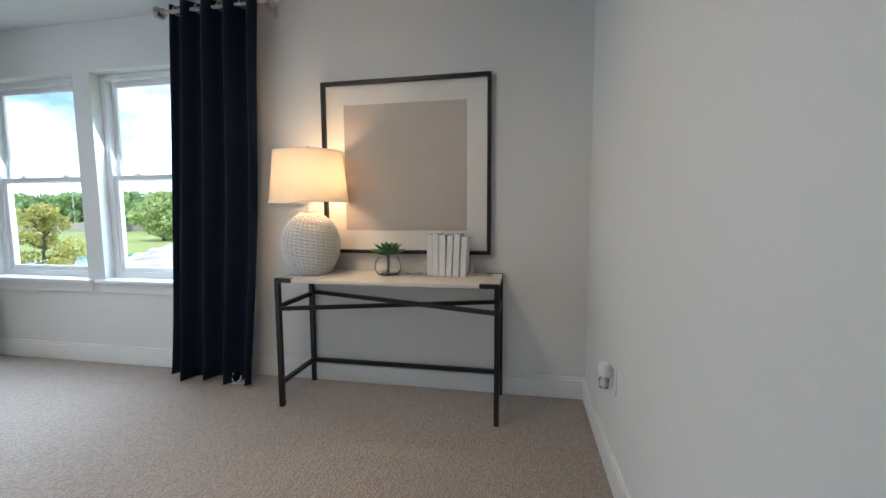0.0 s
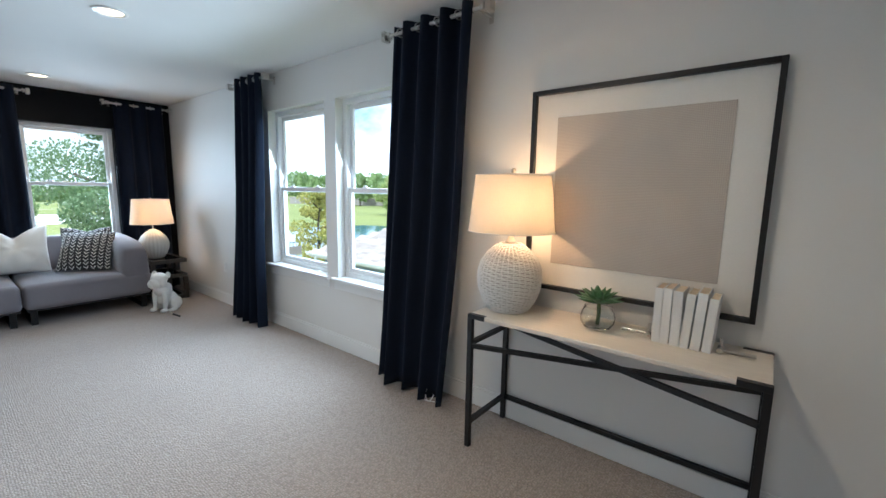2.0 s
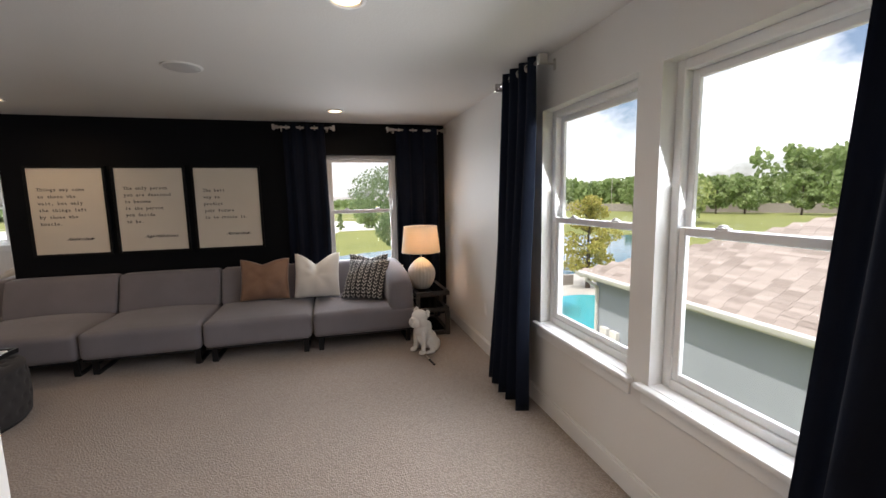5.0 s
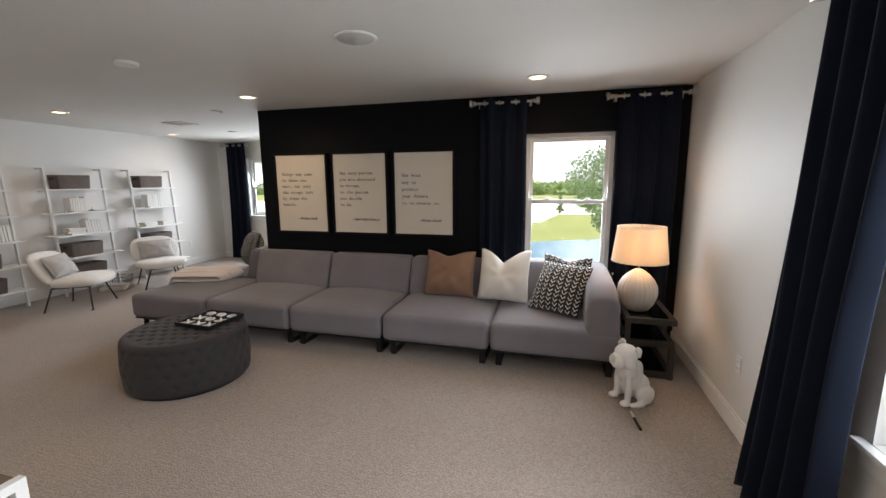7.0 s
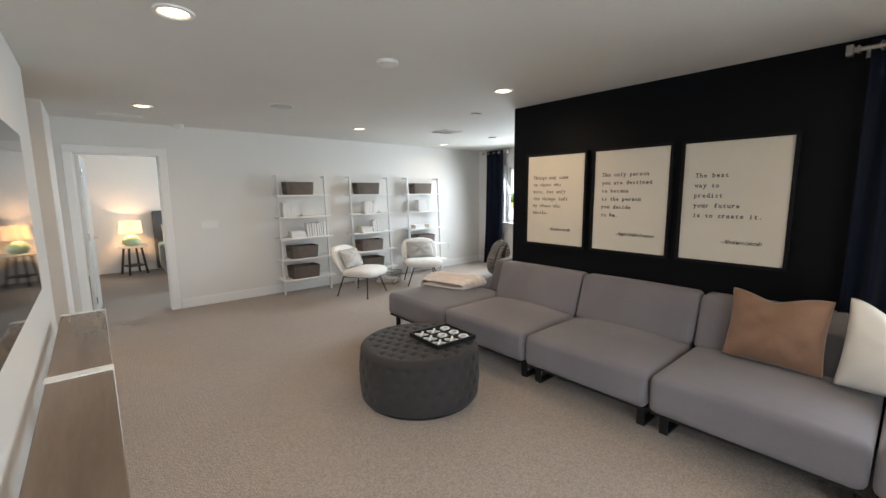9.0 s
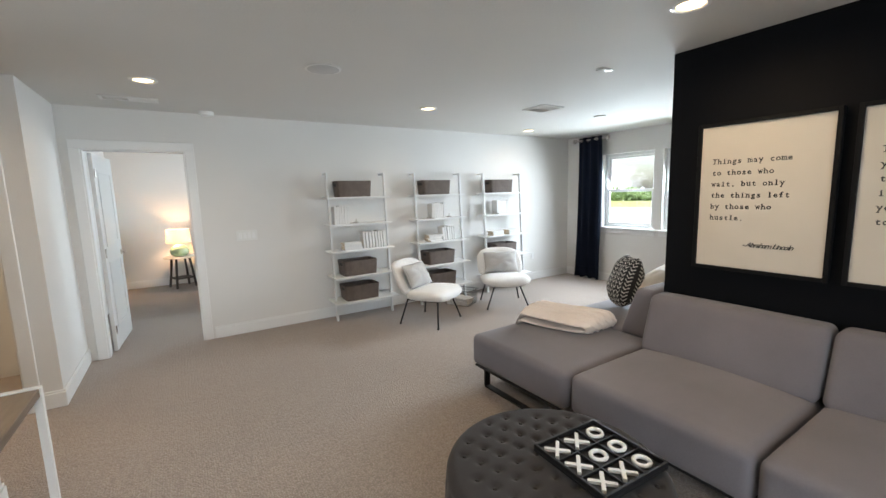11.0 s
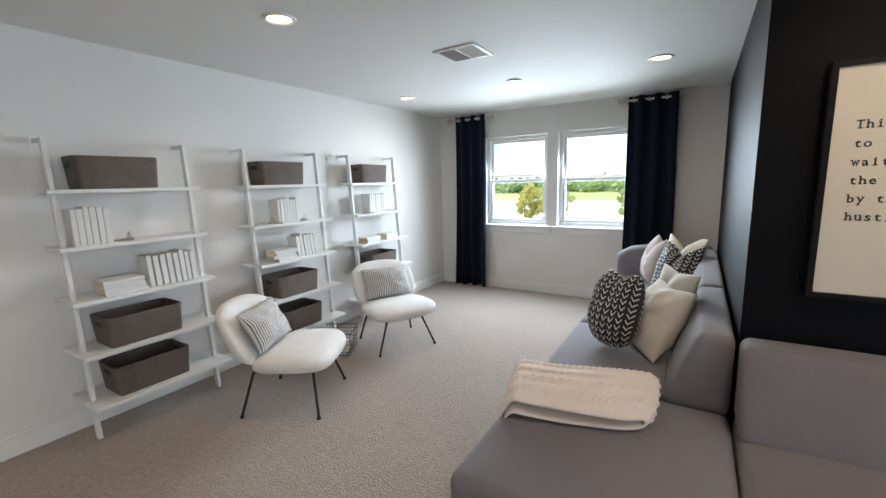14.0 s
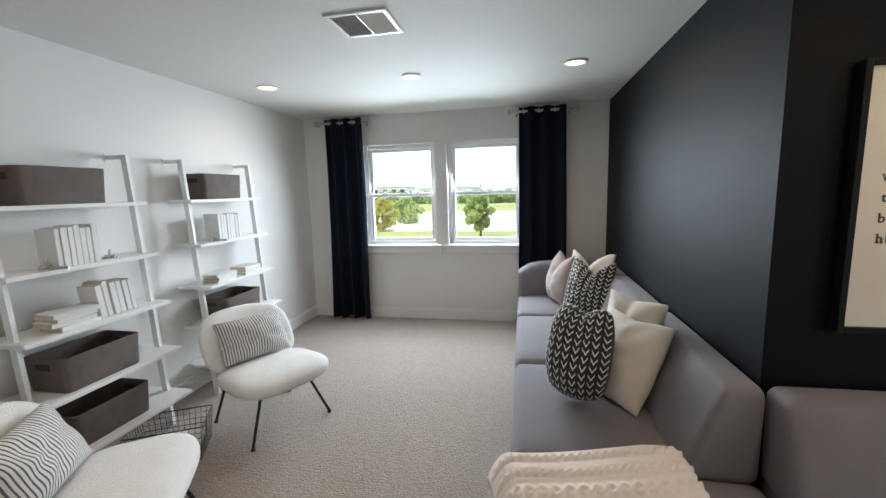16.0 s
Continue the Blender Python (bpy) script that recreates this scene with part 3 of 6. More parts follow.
def door_leaf(name, x, y, rz, width, label):
    """A two-panel white door; its hinge edge stands at the origin."""
    d = thing(name, x, y, 0.012, rz, label, "door", kind="structure")
    bm = B(0, width, -0.018, 0.018, 0, 2.02, 0.003, 1)
    part("leaf", bm, M_TRIM, d)
    for z0, z1 in ((0.22, 0.92), (1.08, 1.86)):
        for s in (-1, 1):
            bm = bmesh.new()
            lo, hi = sorted((s * 0.018, s * 0.024))
            for q in ((0.12, width - 0.12, z0, z0 + 0.03), (0.12, width - 0.12, z1 - 0.03, z1), (0.12, 0.15, z0 + 0.03, z1 - 0.03), (width - 0.15, width - 0.12, z0 + 0.03, z1 - 0.03)):
                box(bm, q[0], q[1], lo, hi, q[2], q[3], 0.002, 1)
            part("panel_moulding", bm, M_TRIM, d)
    for s in (-1, 1):
        bm = bmesh.new()
        tube(bm, [(width - 0.065, s * 0.018, 0.96), (width - 0.065, s * 0.028, 0.96)], 0.028, 16)
        tube(bm, [(width - 0.065, s * 0.024, 0.96), (width - 0.065, s * 0.062, 0.96), (width - 0.085, s * 0.068, 0.96), (width - 0.18, s * 0.066, 0.96)], 0.009, 10)
        part("door_handle", bm, M_NICKEL, d, "brushed nickel lever handle")
    for z in (0.22, 1.02, 1.82):
        hinge(d, 0.0, -0.026, z)
    return d


door_leaf("door_1", -2.70, SY - 0.175, 266, 0.80, "white panelled bedroom door standing open")
door_leaf("door_2", -2.262, -4.69, 273, 0.77, "white panelled door standing open to a lit room")


def window(name, m, w, h, label):
    """A double-hung window in an opening of width w and height h. Local y points outdoors; z = 0 at the opening's bottom."""
    win = new(name)
    win.matrix_basis = m
    tagged(win, label, "window", "white sash windows", "structure")
    hw = w / 2
    bm = bmesh.new()
    d0, d1 = 0.075, 0.15
    fw = 0.045
    box(bm, -hw, -hw + fw, d0, d1, 0, h, 0.004, 1)
    box(bm, hw - fw, hw, d0, d1, 0, h, 0.004, 1)
    box(bm, -hw + fw, hw - fw, d0, d1, h - fw, h, 0.004, 1)
    box(bm, -hw + fw, hw - fw, d0, d1, 0, fw, 0.004, 1)
    part("window_frame", bm, M_VINYL, win)
    mid = h * 0.5
    for nm, z0, z1, y0, y1 in (("upper_sash", mid - 0.022, h - fw, 0.115, 0.140), ("lower_sash", fw, mid + 0.022, 0.085, 0.112)):
        s = 0.036
        bm = bmesh.new()
        x0, x1 = -hw + fw, hw - fw
        box(bm, x0, x0 + s, y0, y1, z0, z1, 0.004, 1)
        box(bm, x1 - s, x1, y0, y1, z0, z1, 0.004, 1)
        box(bm, x0 + s, x1 - s, y0, y1, z1 - s, z1, 0.004, 1)
        box(bm, x0 + s, x1 - s, y0, y1, z0, z0 + s, 0.004, 1)
        sash = part(nm, bm, M_VINYL, win)
        ym = (y0 + y1) / 2
        pane = part("pane", B(x0 + s - 0.004, x1 - s + 0.004, ym - 0.002, ym + 0.002, z0 + s - 0.004, z1 - s + 0.004), M_PANE, sash, "clear window glass", smooth=False)
        pane.visible_shadow = False
        if nm == "lower_sash":
            for lx in (-hw * 0.45, hw * 0.45):
                bm = B(lx - 0.03, lx + 0.03, 0.088, 0.110, z1, z1 + 0.008, 0.002, 1)
                tube(bm, [(lx - 0.02, 0.098, z1 + 0.010), (lx, 0.094, z1 + 0.016), (lx + 0.028, 0.086, z1 + 0.014)], 0.006, 8)
                part("sash_lock", bm, M_VINYL, sash, "white sash lock")
    bm = B(-hw - 0.055, hw + 0.055, -0.045, -0.001, -0.028, 0.002, 0.008, 2)
    box(bm, -hw + 0.002, hw - 0.002, -0.004, 0.074, -0.020, 0.003, 0.002, 1)
    part("window_sill", bm, M_TRIM, win, "white painted sill")
    bm = B(-hw - 0.035, hw + 0.035, -0.016, -0.001, -0.098, -0.028, 0.004, 1)
    part("apron", bm, M_TRIM, win)
    return win


for i, (a, b, z0, z1) in enumerate(N_WIN):
    window("window_%d" % (i + 1), pose((a + b) / 2, NY, z0), b - a, z1 - z0, "white double-hung window over the pond side")
a, b, z0, z1 = D_WIN[0]
window("window_3", pose(DX, (a + b) / 2, z0, 0, 0, 90), b - a, z1 - z0, "white double-hung window in the black wall")
for i, (a, b, z0, z1) in enumerate(W_WIN):
    window("window_%d" % (i + 4), pose(WX, (a + b) / 2, z0, 0, 0, 90), b - a, z1 - z0, "white double-hung window beside navy curtains")


# ---- ceiling fixtures ----
def downlight(x, y, watts=12):
    d = thing("recessed_light", x, y, H, 0, "round recessed ceiling light, lit warm; two of the set are added fill", "ceiling light", "recessed ceiling lights")
    bm = bmesh.new()
    prof = [(0.092, 0.0), (0.090, -0.008), (0.074, -0.011), (0.066, -0.006), (0.064, -0.001)]
    part("trim_ring", lathe(bm, prof, 36, cap=False), M_PLASTIC, d)
    bm = bmesh.new()
    part("lens", lathe(bm, [(0.066, -0.0008), (0.060, -0.004), (0.0305, -0.005), (0.001, -0.005)], 32), M_BULB, d, "glowing diffuser")
    can_light(x, y, watts)


# the lights at (-0.74, 1.27) and (-1.30, -3.85) are unseen, added as fill
for x, y in ((-3.20, 1.27), (-5.66, 1.24), (-3.17, -1.54), (-5.63, -1.57), (-5.715, -4.28), (-3.26, -4.275), (-7.90, -5.02), (-7.915, -2.555), (-0.74, 1.27), (-1.30, -3.85), (-1.55, -5.10)):
    downlight(x, y, 33 if x > -1 else 22 if x > -2 and y < -5 else 5 if y < -5 else 19 if -2 < y < 0 else 13)


def round_plate(name, x, y, r, label, category, drop=0.012, inner=None):
    d = thing(name, x, y, H, 0, label, category)
    bm = bmesh.new()
    part("housing", lathe(bm, [(r, 0.0), (r, -drop * 0.6), (r * 0.96, -drop), (r * 0.9, -drop * 1.05), (0.002, -drop * 1.05)], 40), M_PLASTIC, d)
    if inner:
        bm = bmesh.new()
        part("grille", lathe(bm, [(r * 0.88, -drop * 1.05), (r * 0.86, -drop * 1.25), (0.002, -drop * 1.3)], 40), inner, d)


M_GRILLE = surf("speaker_grille", (0.50, 0.50, 0.49), (0.58, 0.58, 0.57), 3, 900, 0.6, bump=0.8, dist=0.002)
round_plate("ceiling_speaker", -4.40, 0.24, 0.125, "flush round white ceiling loudspeaker", "loudspeaker", 0.008, M_GRILLE)
round_plate("ceiling_speaker", -4.345, -3.415, 0.125, "flush round white ceiling loudspeaker", "loudspeaker", 0.008, M_GRILLE)
round_plate("smoke_detector", -4.40, -1.53, 0.075, "round white ceiling smoke detector", "smoke detector", 0.02)
round_plate("smoke_detector", -3.72, -5.40, 0.07, "round white ceiling smoke detector", "smoke detector", 0.035)
round_plate("ceiling_sensor", -7.90, -3.78, 0.07, "round white ceiling sensor", "sensor", 0.014)


def ceiling_vent(x, y, rz, w, h, label, slats):
    d = thing("ceiling_vent", x, y, H, rz, label, "vent")
    bm = bmesh.new()
    for q in ((-w / 2, w / 2, -h / 2, -h / 2 + 0.025), (-w / 2, w / 2, h / 2 - 0.025, h / 2), (-w / 2, -w / 2 + 0.025, -h / 2 + 0.025, h / 2 - 0.025), (w / 2 - 0.025, w / 2, -h / 2 + 0.025, h / 2 - 0.025), (-0.006, 0.006, -h / 2 + 0.025, h / 2 - 0.025)):
        box(bm, *q, -0.010, 0.0, 0.002, 1)
    part("frame", bm, M_PLASTIC, d)
    part("backing", B(-w / 2 + 0.02, w / 2 - 0.02, -h / 2 + 0.02, h / 2 - 0.02, -0.0015, -0.0005), M_GRILLE, d, smooth=False)
    for s in (-1, 1):
        for i in range(slats):
            yy = -h / 2 + 0.03 + (h - 0.06) * (i + 0.5) / slats
            bm = bmesh.new()
            x0, x1 = (0.006, w / 2 - 0.025) if s > 0 else (-w / 2 + 0.025, -0.006)
            bar(bm, (x0, yy, -0.006), (x1, yy, -0.006), 0.012, 0.0015, (0, s * 0.6, 1))
            part("slat", bm, M_PLASTIC, d, smooth=False)


ceiling_vent(-6.872, -3.750, 90, 0.335, 0.310, "white louvred square ceiling vent", 12)
ceiling_vent(-3.117, -5.014, 0, 0.42, 0.16, "white louvred ceiling vent near the doorway", 6)
d = thing("ceiling_sensor", -6.203, -2.481, H, 0, "small square white ceiling sensor", "sensor")
part("plate", B(-0.055, 0.055, -0.035, 0.035, -0.012, 0, 0.004), M_PLASTIC, d)


# ---- curtains ----
def curtain(x, y, z_top, rz, w, label, seed, folds=5, flare=0.06, amp=0.05, push=0.0, lift=0.012, sway=0.0):
    """A grommet curtain hung in folds from a short rod; local x runs along the rod, y into the room."""
    c = thing("curtain", x, y, 0, rz, label, "curtain", "navy grommet curtains")
    rng = random.Random(seed)
    ph = rng.uniform(0, 6.28)
    nu, nv = folds * 14, 34
    bm = bmesh.new()
    rows = []
    jit = [rng.uniform(-0.18, 0.18) for _ in range(folds * 2 + 3)]
    for side in (0, 1):
        grid = []
        for j in range(nv + 1):
            v = j / nv
            z = z_top - v * (z_top - lift)
            row = []
            for i in range(nu + 1):
                u = i / nu
                k = u * folds * 2 * math.pi
                a = amp * (0.75 + 0.35 * v) * (1 + jit[int(u * folds * 2)] * v)
                wob = 0.010 * math.sin(7 * v + 3 * u + ph) * v + 0.006 * math.sin(19 * u + ph + 4 * v)
                s = math.sin(k + 0.5 * v * math.sin(ph + 5 * u))
                yy = a * (abs(s) ** 0.75) * (1 if s > 0 else -1) + wob + push * v * v
                xx = (u - 0.5) * (w + flare * v) + sway * v + 0.012 * math.cos(k) * v + 0.008 * math.sin(5 * v + ph)
                hem = 0.012 * math.sin(k * 0.5 + ph) * (1 if v == 1 else 0)
                row.append(bm.verts.new((xx, yy + (0.004 if side else 0.0), z + max(0, hem))))
            grid.append(row)
        rows.append(grid)
        for j in range(nv):
            for i in range(nu):
                bm.faces.new((grid[j][i], grid[j][i + 1], grid[j + 1][i + 1], grid[j + 1][i]))
    a, b = rows
    for j in range(nv):
        for i in (0, nu):
            bm.faces.new((a[j][i], a[j + 1][i], b[j + 1][i], b[j][i]))
    for i in range(nu):
        for j in (0, nv):
            bm.faces.new((a[j][i], a[j][i + 1], b[j][i + 1], b[j][i]))
    part("cloth", bm, M_CURTAIN, c, "dark navy woven cloth", sharp=False)
    for i in range(folds * 2):
        u = (i + 0.5) / (folds * 2)
        gx = (u - 0.5) * w
        bm = bmesh.new()
        tilt = 0.6 if i % 2 else -0.6
        pts = [(gx + 0.024 * math.cos(t) * math.sin(tilt) * 0.5, 0.024 * math.cos(t), z_top - 0.045 + 0.024 * math.sin(t)) for t in [2 * math.pi * q / 16 for q in range(16)]]
        tube(bm, pts, 0.0045, 6, True)
        part("grommet", bm, M_NICKEL, c, "brushed nickel grommet")
    return c


def curtain_rod(x, y, z, rz, length, back):
    """A short rod with faceted finials on two brackets; back: how far off the wall it stands."""
    r = thing("curtain_rod", x, y, z, rz, "short brushed nickel curtain rod with square finials", "curtain rod", "short curtain rods")
    part("rod", tube(bmesh.new(), [(-length / 2, 0, 0), (length / 2, 0, 0)], 0.0125, 12), M_NICKEL, r)
    for s in (-1, 1):
        bm = bmesh.new()
        for a, b, q in ((0.0, 0.018, 0.020), (0.018, 0.030, 0.014), (0.030, 0.062, 0.030)):
            x0, x1 = sorted((s * (length / 2 + a), s * (length / 2 + b)))
            box(bm, x0, x1, -q, q, -q, q, 0.004, 1)
        part("finial", bm, M_NICKEL, r)
        bm = bmesh.new()
        bx = s * (length / 2 - 0.03)
        box(bm, bx - 0.006, bx + 0.006, -back, -0.010, -0.006, 0.006, 0.001, 1)
        box(bm, bx - 0.014, bx + 0.014, -back, -back + 0.005, -0.035, 0.035, 0.001, 1)
        part("bracket", bm, M_NICKEL, r)
    return r


# local y points into the room: north wall rz 180, west walls rz -90
for x, w, ry_, bk, sd, fl in ((-1.578, 0.61, 2.433, NY - 2.433, 3, 0.02), (-3.895, 0.50, 2.445, NY - 2.445, 5, 0.10)):
    curtain_rod(x, ry_, 2.365, 180, w + 0.10, bk)
    curtain(x, ry_, 2.41, 180, w, "floor-length navy curtain beside a north window", sd, 4, fl, 0.055, 0.03, 0.012, 0.13 if x > -2 else 0.09)
for y, w, sd in ((0.895, 0.46, 7), (2.205, 0.52, 9)):
    curtain_rod(DX + 0.10, y, 2.36, -90, w + 0.10, 0.10)
    curtain(DX + 0.10, y, 2.405, -90, w, "floor-length navy curtain on the black wall", sd, 3, 0.02, 0.045)
for y, w, sd in ((-4.985, 0.455, 11), (-2.715, 0.49, 13)):
    curtain_rod(WX + 0.10, y, 2.36, -90, w + 0.12, 0.10)
    curtain(WX + 0.10, y, 2.405, -90, w, "floor-length navy curtain beside a west window", sd, 3, 0.03, 0.045)


# ---- sectional sofa ----
def sled_leg(parent, x0, x1, y, top):
    """A flat black steel loop under one side of a seat."""
    bm = bmesh.new()
    t = 0.05
    bar(bm, (x0, y, 0.006), (x1, y, 0.006), t, 0.012)
    bar(bm, (x0, y, top - 0.006), (x1, y, top - 0.006), t, 0.012)
    for x in (x0, x1):
        bar(bm, (x, y, 0.012), (x, y, top - 0.012), t, 0.014, (1, 0, 0))
    part("leg", bm, M_BLACKMETAL, parent, "flat black steel sled leg")


def sofa_unit(x, y, rz, w, label, arm=0, back=True, depth=1.0, ext=0.0):
    """One seat of the sectional. Local x points to the front edge, y along the run; the origin lies under the back corner."""
    s = thing("sofa_unit", x, y, 0, rz, label, "sofa", "grey sectional sofa units")
    hy = w / 2 - 0.004
    bm = bmesh.new()
    soft_box(bm, depth / 2, hy, 0.125, 0.05, 0.035, 8, (depth / 2, w / 2, 0.295))
    part("seat", bm, M_SOFA, s)
    bm = B(0.05, depth - 0.03, 0.02, w - 0.02, 0.155, 0.172, 0.002, 1)
    part("base_frame", bm, M_BLACKMETAL, s, "black steel base frame")
    if back:
        bm = bmesh.new()
        soft_box(bm, 0.142, hy - (0.14 if arm else 0) + ext / 2, 0.195, 0.045, 0.008, 6, (0.147, w / 2 - arm * 0.14 + ext / 2, 0.598), 0.36, 0.02)
        part("backrest", bm, M_SOFA, s)
    if arm:
        bm = bmesh.new()
        ay = w - 0.15 if arm > 0 else 0.15
        prof = []
        n = 9
        for i in range(n + 1):
            f = i / n
            xx = 0.06 + f * (depth - 0.10)
            top = 0.80 - 0.05 * f ** 2 - 0.05 * max(0, (f - 0.8) / 0.2) ** 2
            lp = []
            m = 20
            for j in range(m):
                a = 2 * math.pi * j / m
                ca, sa = math.cos(a), math.sin(a)
                ex = 0.135 * (abs(ca) ** 0.45) * (1 if ca > 0 else -1)
                hh = (top - 0.18) / 2
                ez = hh * (abs(sa) ** 0.35) * (1 if sa > 0 else -1)
                taper = 1 - 0.10 * (ez / hh + 1) * 0.5
                lp.append((xx, ay + ex * taper + arm * 0.005, 0.18 + hh + ez))
            prof.append(lp)
        first = [(p[0] - 0.03, ay + (p[1] - ay) * 0.75, 0.49 + (p[2] - 0.49) * 0.9) for p in prof[0]]
        last = [(p[0] + 0.035, ay + (p[1] - ay) * 0.78, 0.47 + (p[2] - 0.47) * 0.9) for p in prof[-1]]
        rings(bm, [first] + prof + [last])
        part("armrest", bm, M_SOFA, s, sharp=False)
    for yy in (0.07, w - 0.07):
        sled_leg(s, 0.12, depth - 0.12, yy, 0.155)
    return s


SX, SF = -6.325, 1.01
for y0, w, arm in ((-2.035, 0.98, 0), (-1.05, 0.97, 0), (-0.075, 0.982, 0), (0.912, 1.045, 1)):
    sofa_unit(SX, y0, 0, w, "grey upholstered sofa seat with a rounded arm" if arm else "armless grey upholstered sofa seat", arm, True, SF)
# corner seat without a back
sofa_unit(-6.282, -2.04, -90, 1.01, "backless grey upholstered corner seat under a knit throw", 0, False, 0.945)
# the run along the black return wall faces south
for x0, w, arm in ((-7.268, 0.982, 0), (-8.302, 1.03, 0), (-9.205, 0.90, -1)):
    sofa_unit(x0, DY - 0.012, -90, w, "grey upholstered sofa seat with a rounded arm" if arm else "armless grey upholstered sofa seat", arm, True, 0.937, 0.045 if x0 > -7.5 else 0.0)


# ---- tufted ottoman ----
def ottoman(x, y, r, h):
    o = thing("ottoman", x, y, 0, 20, "round charcoal button-tufted ottoman", "ottoman")
    bm = bmesh.new()
    n = 160
    pitch_a = 26
    rowz = [0.10 + i * 0.085 for i in range(4)]

    def dent(a, z):
        d = 0.0
        for k, zz in enumerate(rowz):
            off = 0.5 * (k % 2)
            f = (a / (2 * math.pi) * pitch_a + off) % 1.0
            dx = min(f, 1 - f) * 2 * math.pi * r / pitch_a
            q = math.hypot(dx, z - zz)
            d = max(d, math.exp(-(q / 0.016) ** 2))
        return d

    lps = []
    for i in range(26):
        z = 0.03 + (h - 0.075) * i / 25
        lp = []
        for j in range(n):
            a = 2 * math.pi * j / n
            rr = r + 0.012 * math.sin(math.pi * i / 25) - 0.016 * dent(a, z)
            lp.append((rr * math.cos(a), rr * math.sin(a), z))
        lps.append(lp)
    btn = []
    g = 0.092
    for i in range(-6, 7):
        for j in range(-7, 8):
            p = (i * g, j * g * 0.9 + (g * 0.45 if i % 2 else 0))
            if math.hypot(*p) < r - 0.06:
                btn.append(p)
    for i in range(1, 34):
        t = i / 33
        if t < 0.2:
            q = t / 0.2 * math.pi / 2
            rr, z = r - 0.045 * (1 - math.cos(q)), h - 0.045 + 0.045 * math.sin(q)
        else:
            rr, z = (r - 0.045) * (1 - (t - 0.2) / 0.8) + 0.001, h + 0.010 * (t - 0.2) / 0.8
        lp = []
        for j in range(n):
            a = 2 * math.pi * j / n
            px, py = rr * math.cos(a), rr * math.sin(a)
            d = 0.0
            for bx, by in btn:
                q2 = (px - bx) ** 2 + (py - by) ** 2
                if q2 < 0.0025:
                    d = max(d, math.exp(-q2 / 0.00028))
            lp.append((px, py, z - 0.018 * d))
        lps.append(lp)
    part("upholstery", rings(bm, lps), M_OTTO, o, sharp=False)
    bm = bmesh.new()
    part("base", lathe(bm, [(r - 0.02, 0.0), (r - 0.015, 0.03), (r - 0.02, 0.034)], 48), M_BLACKMETAL, o)
    bb = bmesh.new()
    lathe(bb, [(0.009, -0.004), (0.009, 0.0), (0.006, 0.003), (0.001, 0.004)], 8)
    me = None
    for bx, by in btn:
        if me is None:
            b0 = part("button", bb, M_OTTO, o)
            me = b0.data
        else:
            b0 = new("button", me)
            b0.parent = o
        b0.location = (bx, by, h - 0.008)
    return o


OX, OY, OH = -4.62, -1.51, 0.42
ottoman(OX, OY, 0.455, OH)


def game_tray(x, y, z, rz):
    g = thing("game_board", x, y, z, rz, "black tic-tac-toe tray with white pieces", "board game")
    s = 0.185
    bm = B(-s, s, -s, s, 0, 0.012, 0.002, 1)
    for q in ((-s, s, -s, -s + 0.012), (-s, s, s - 0.012, s), (-s, -s + 0.012, -s + 0.012, s - 0.012), (s - 0.012, s, -s + 0.012, s - 0.012)):
        box(bm, *q, 0.012, 0.034, 0.002, 1)
    for q in (-0.059, 0.059):
        box(bm, q - 0.003, q + 0.003, -s + 0.012, s - 0.012, 0.012, 0.026)
        box(bm, -s + 0.012, s - 0.012, q - 0.003, q + 0.003, 0.0121, 0.0255)
    part("tray", bm, M_BLACKMETAL, g)
    marks = "OXXOOXOXX"
    for i, mk in enumerate(marks):
        cx, cy = -0.116 + 0.116 * (i % 3), -0.116 + 0.116 * (i // 3)
        bm = bmesh.new()
        if mk == "O":
            tube(bm, [(cx + 0.031 * math.cos(a), cy + 0.031 * math.sin(a), 0.020) for a in [2 * math.pi * q / 20 for q in range(20)]], 0.009, 8, True)
        else:
            for sx in (-1, 1):
                bar(bm, (cx - 0.038, cy - sx * 0.038, 0.019 + 0.002 * sx), (cx + 0.038, cy + sx * 0.038, 0.019 + 0.002 * sx), 0.015, 0.014)
        part("game_piece", bm, M_WHITEMETAL, g, "white metal playing piece")


game_tray(-4.76, -1.40, OH + 0.012, -3)


# ---- lounge chairs ----
def pad(bm, hx, hy, hz, power, shape, nu=56, nv=18):
    """A plump rounded pad: a flattened superellipse bent by shape(x, y, z)."""
    lps = []
    for j in range(nv + 1):
        t = -math.pi / 2 + math.pi * j / nv
        ct, st = math.cos(t), math.sin(t)
        k = max(0.015, ct ** 0.5)
        q = hz * (abs(st) ** 0.8) * (1 if st > 0 else -1)
        lp = []
        for i in range(nu):
            a = 2 * math.pi * i / nu
            ca, sa = math.cos(a), math.sin(a)
            px = hx * (abs(ca) ** power) * (1 if ca > 0 else -1) * k
            py = hy * (abs(sa) ** power) * (1 if sa > 0 else -1) * k
            fur = 0.0022 * math.sin(23 * a + 5 * t) * math.sin(31 * a - 11 * t)
            lp.append(shape(px * (1 + fur), py * (1 + fur), q))
        lps.append(lp)
    return rings(bm, lps)


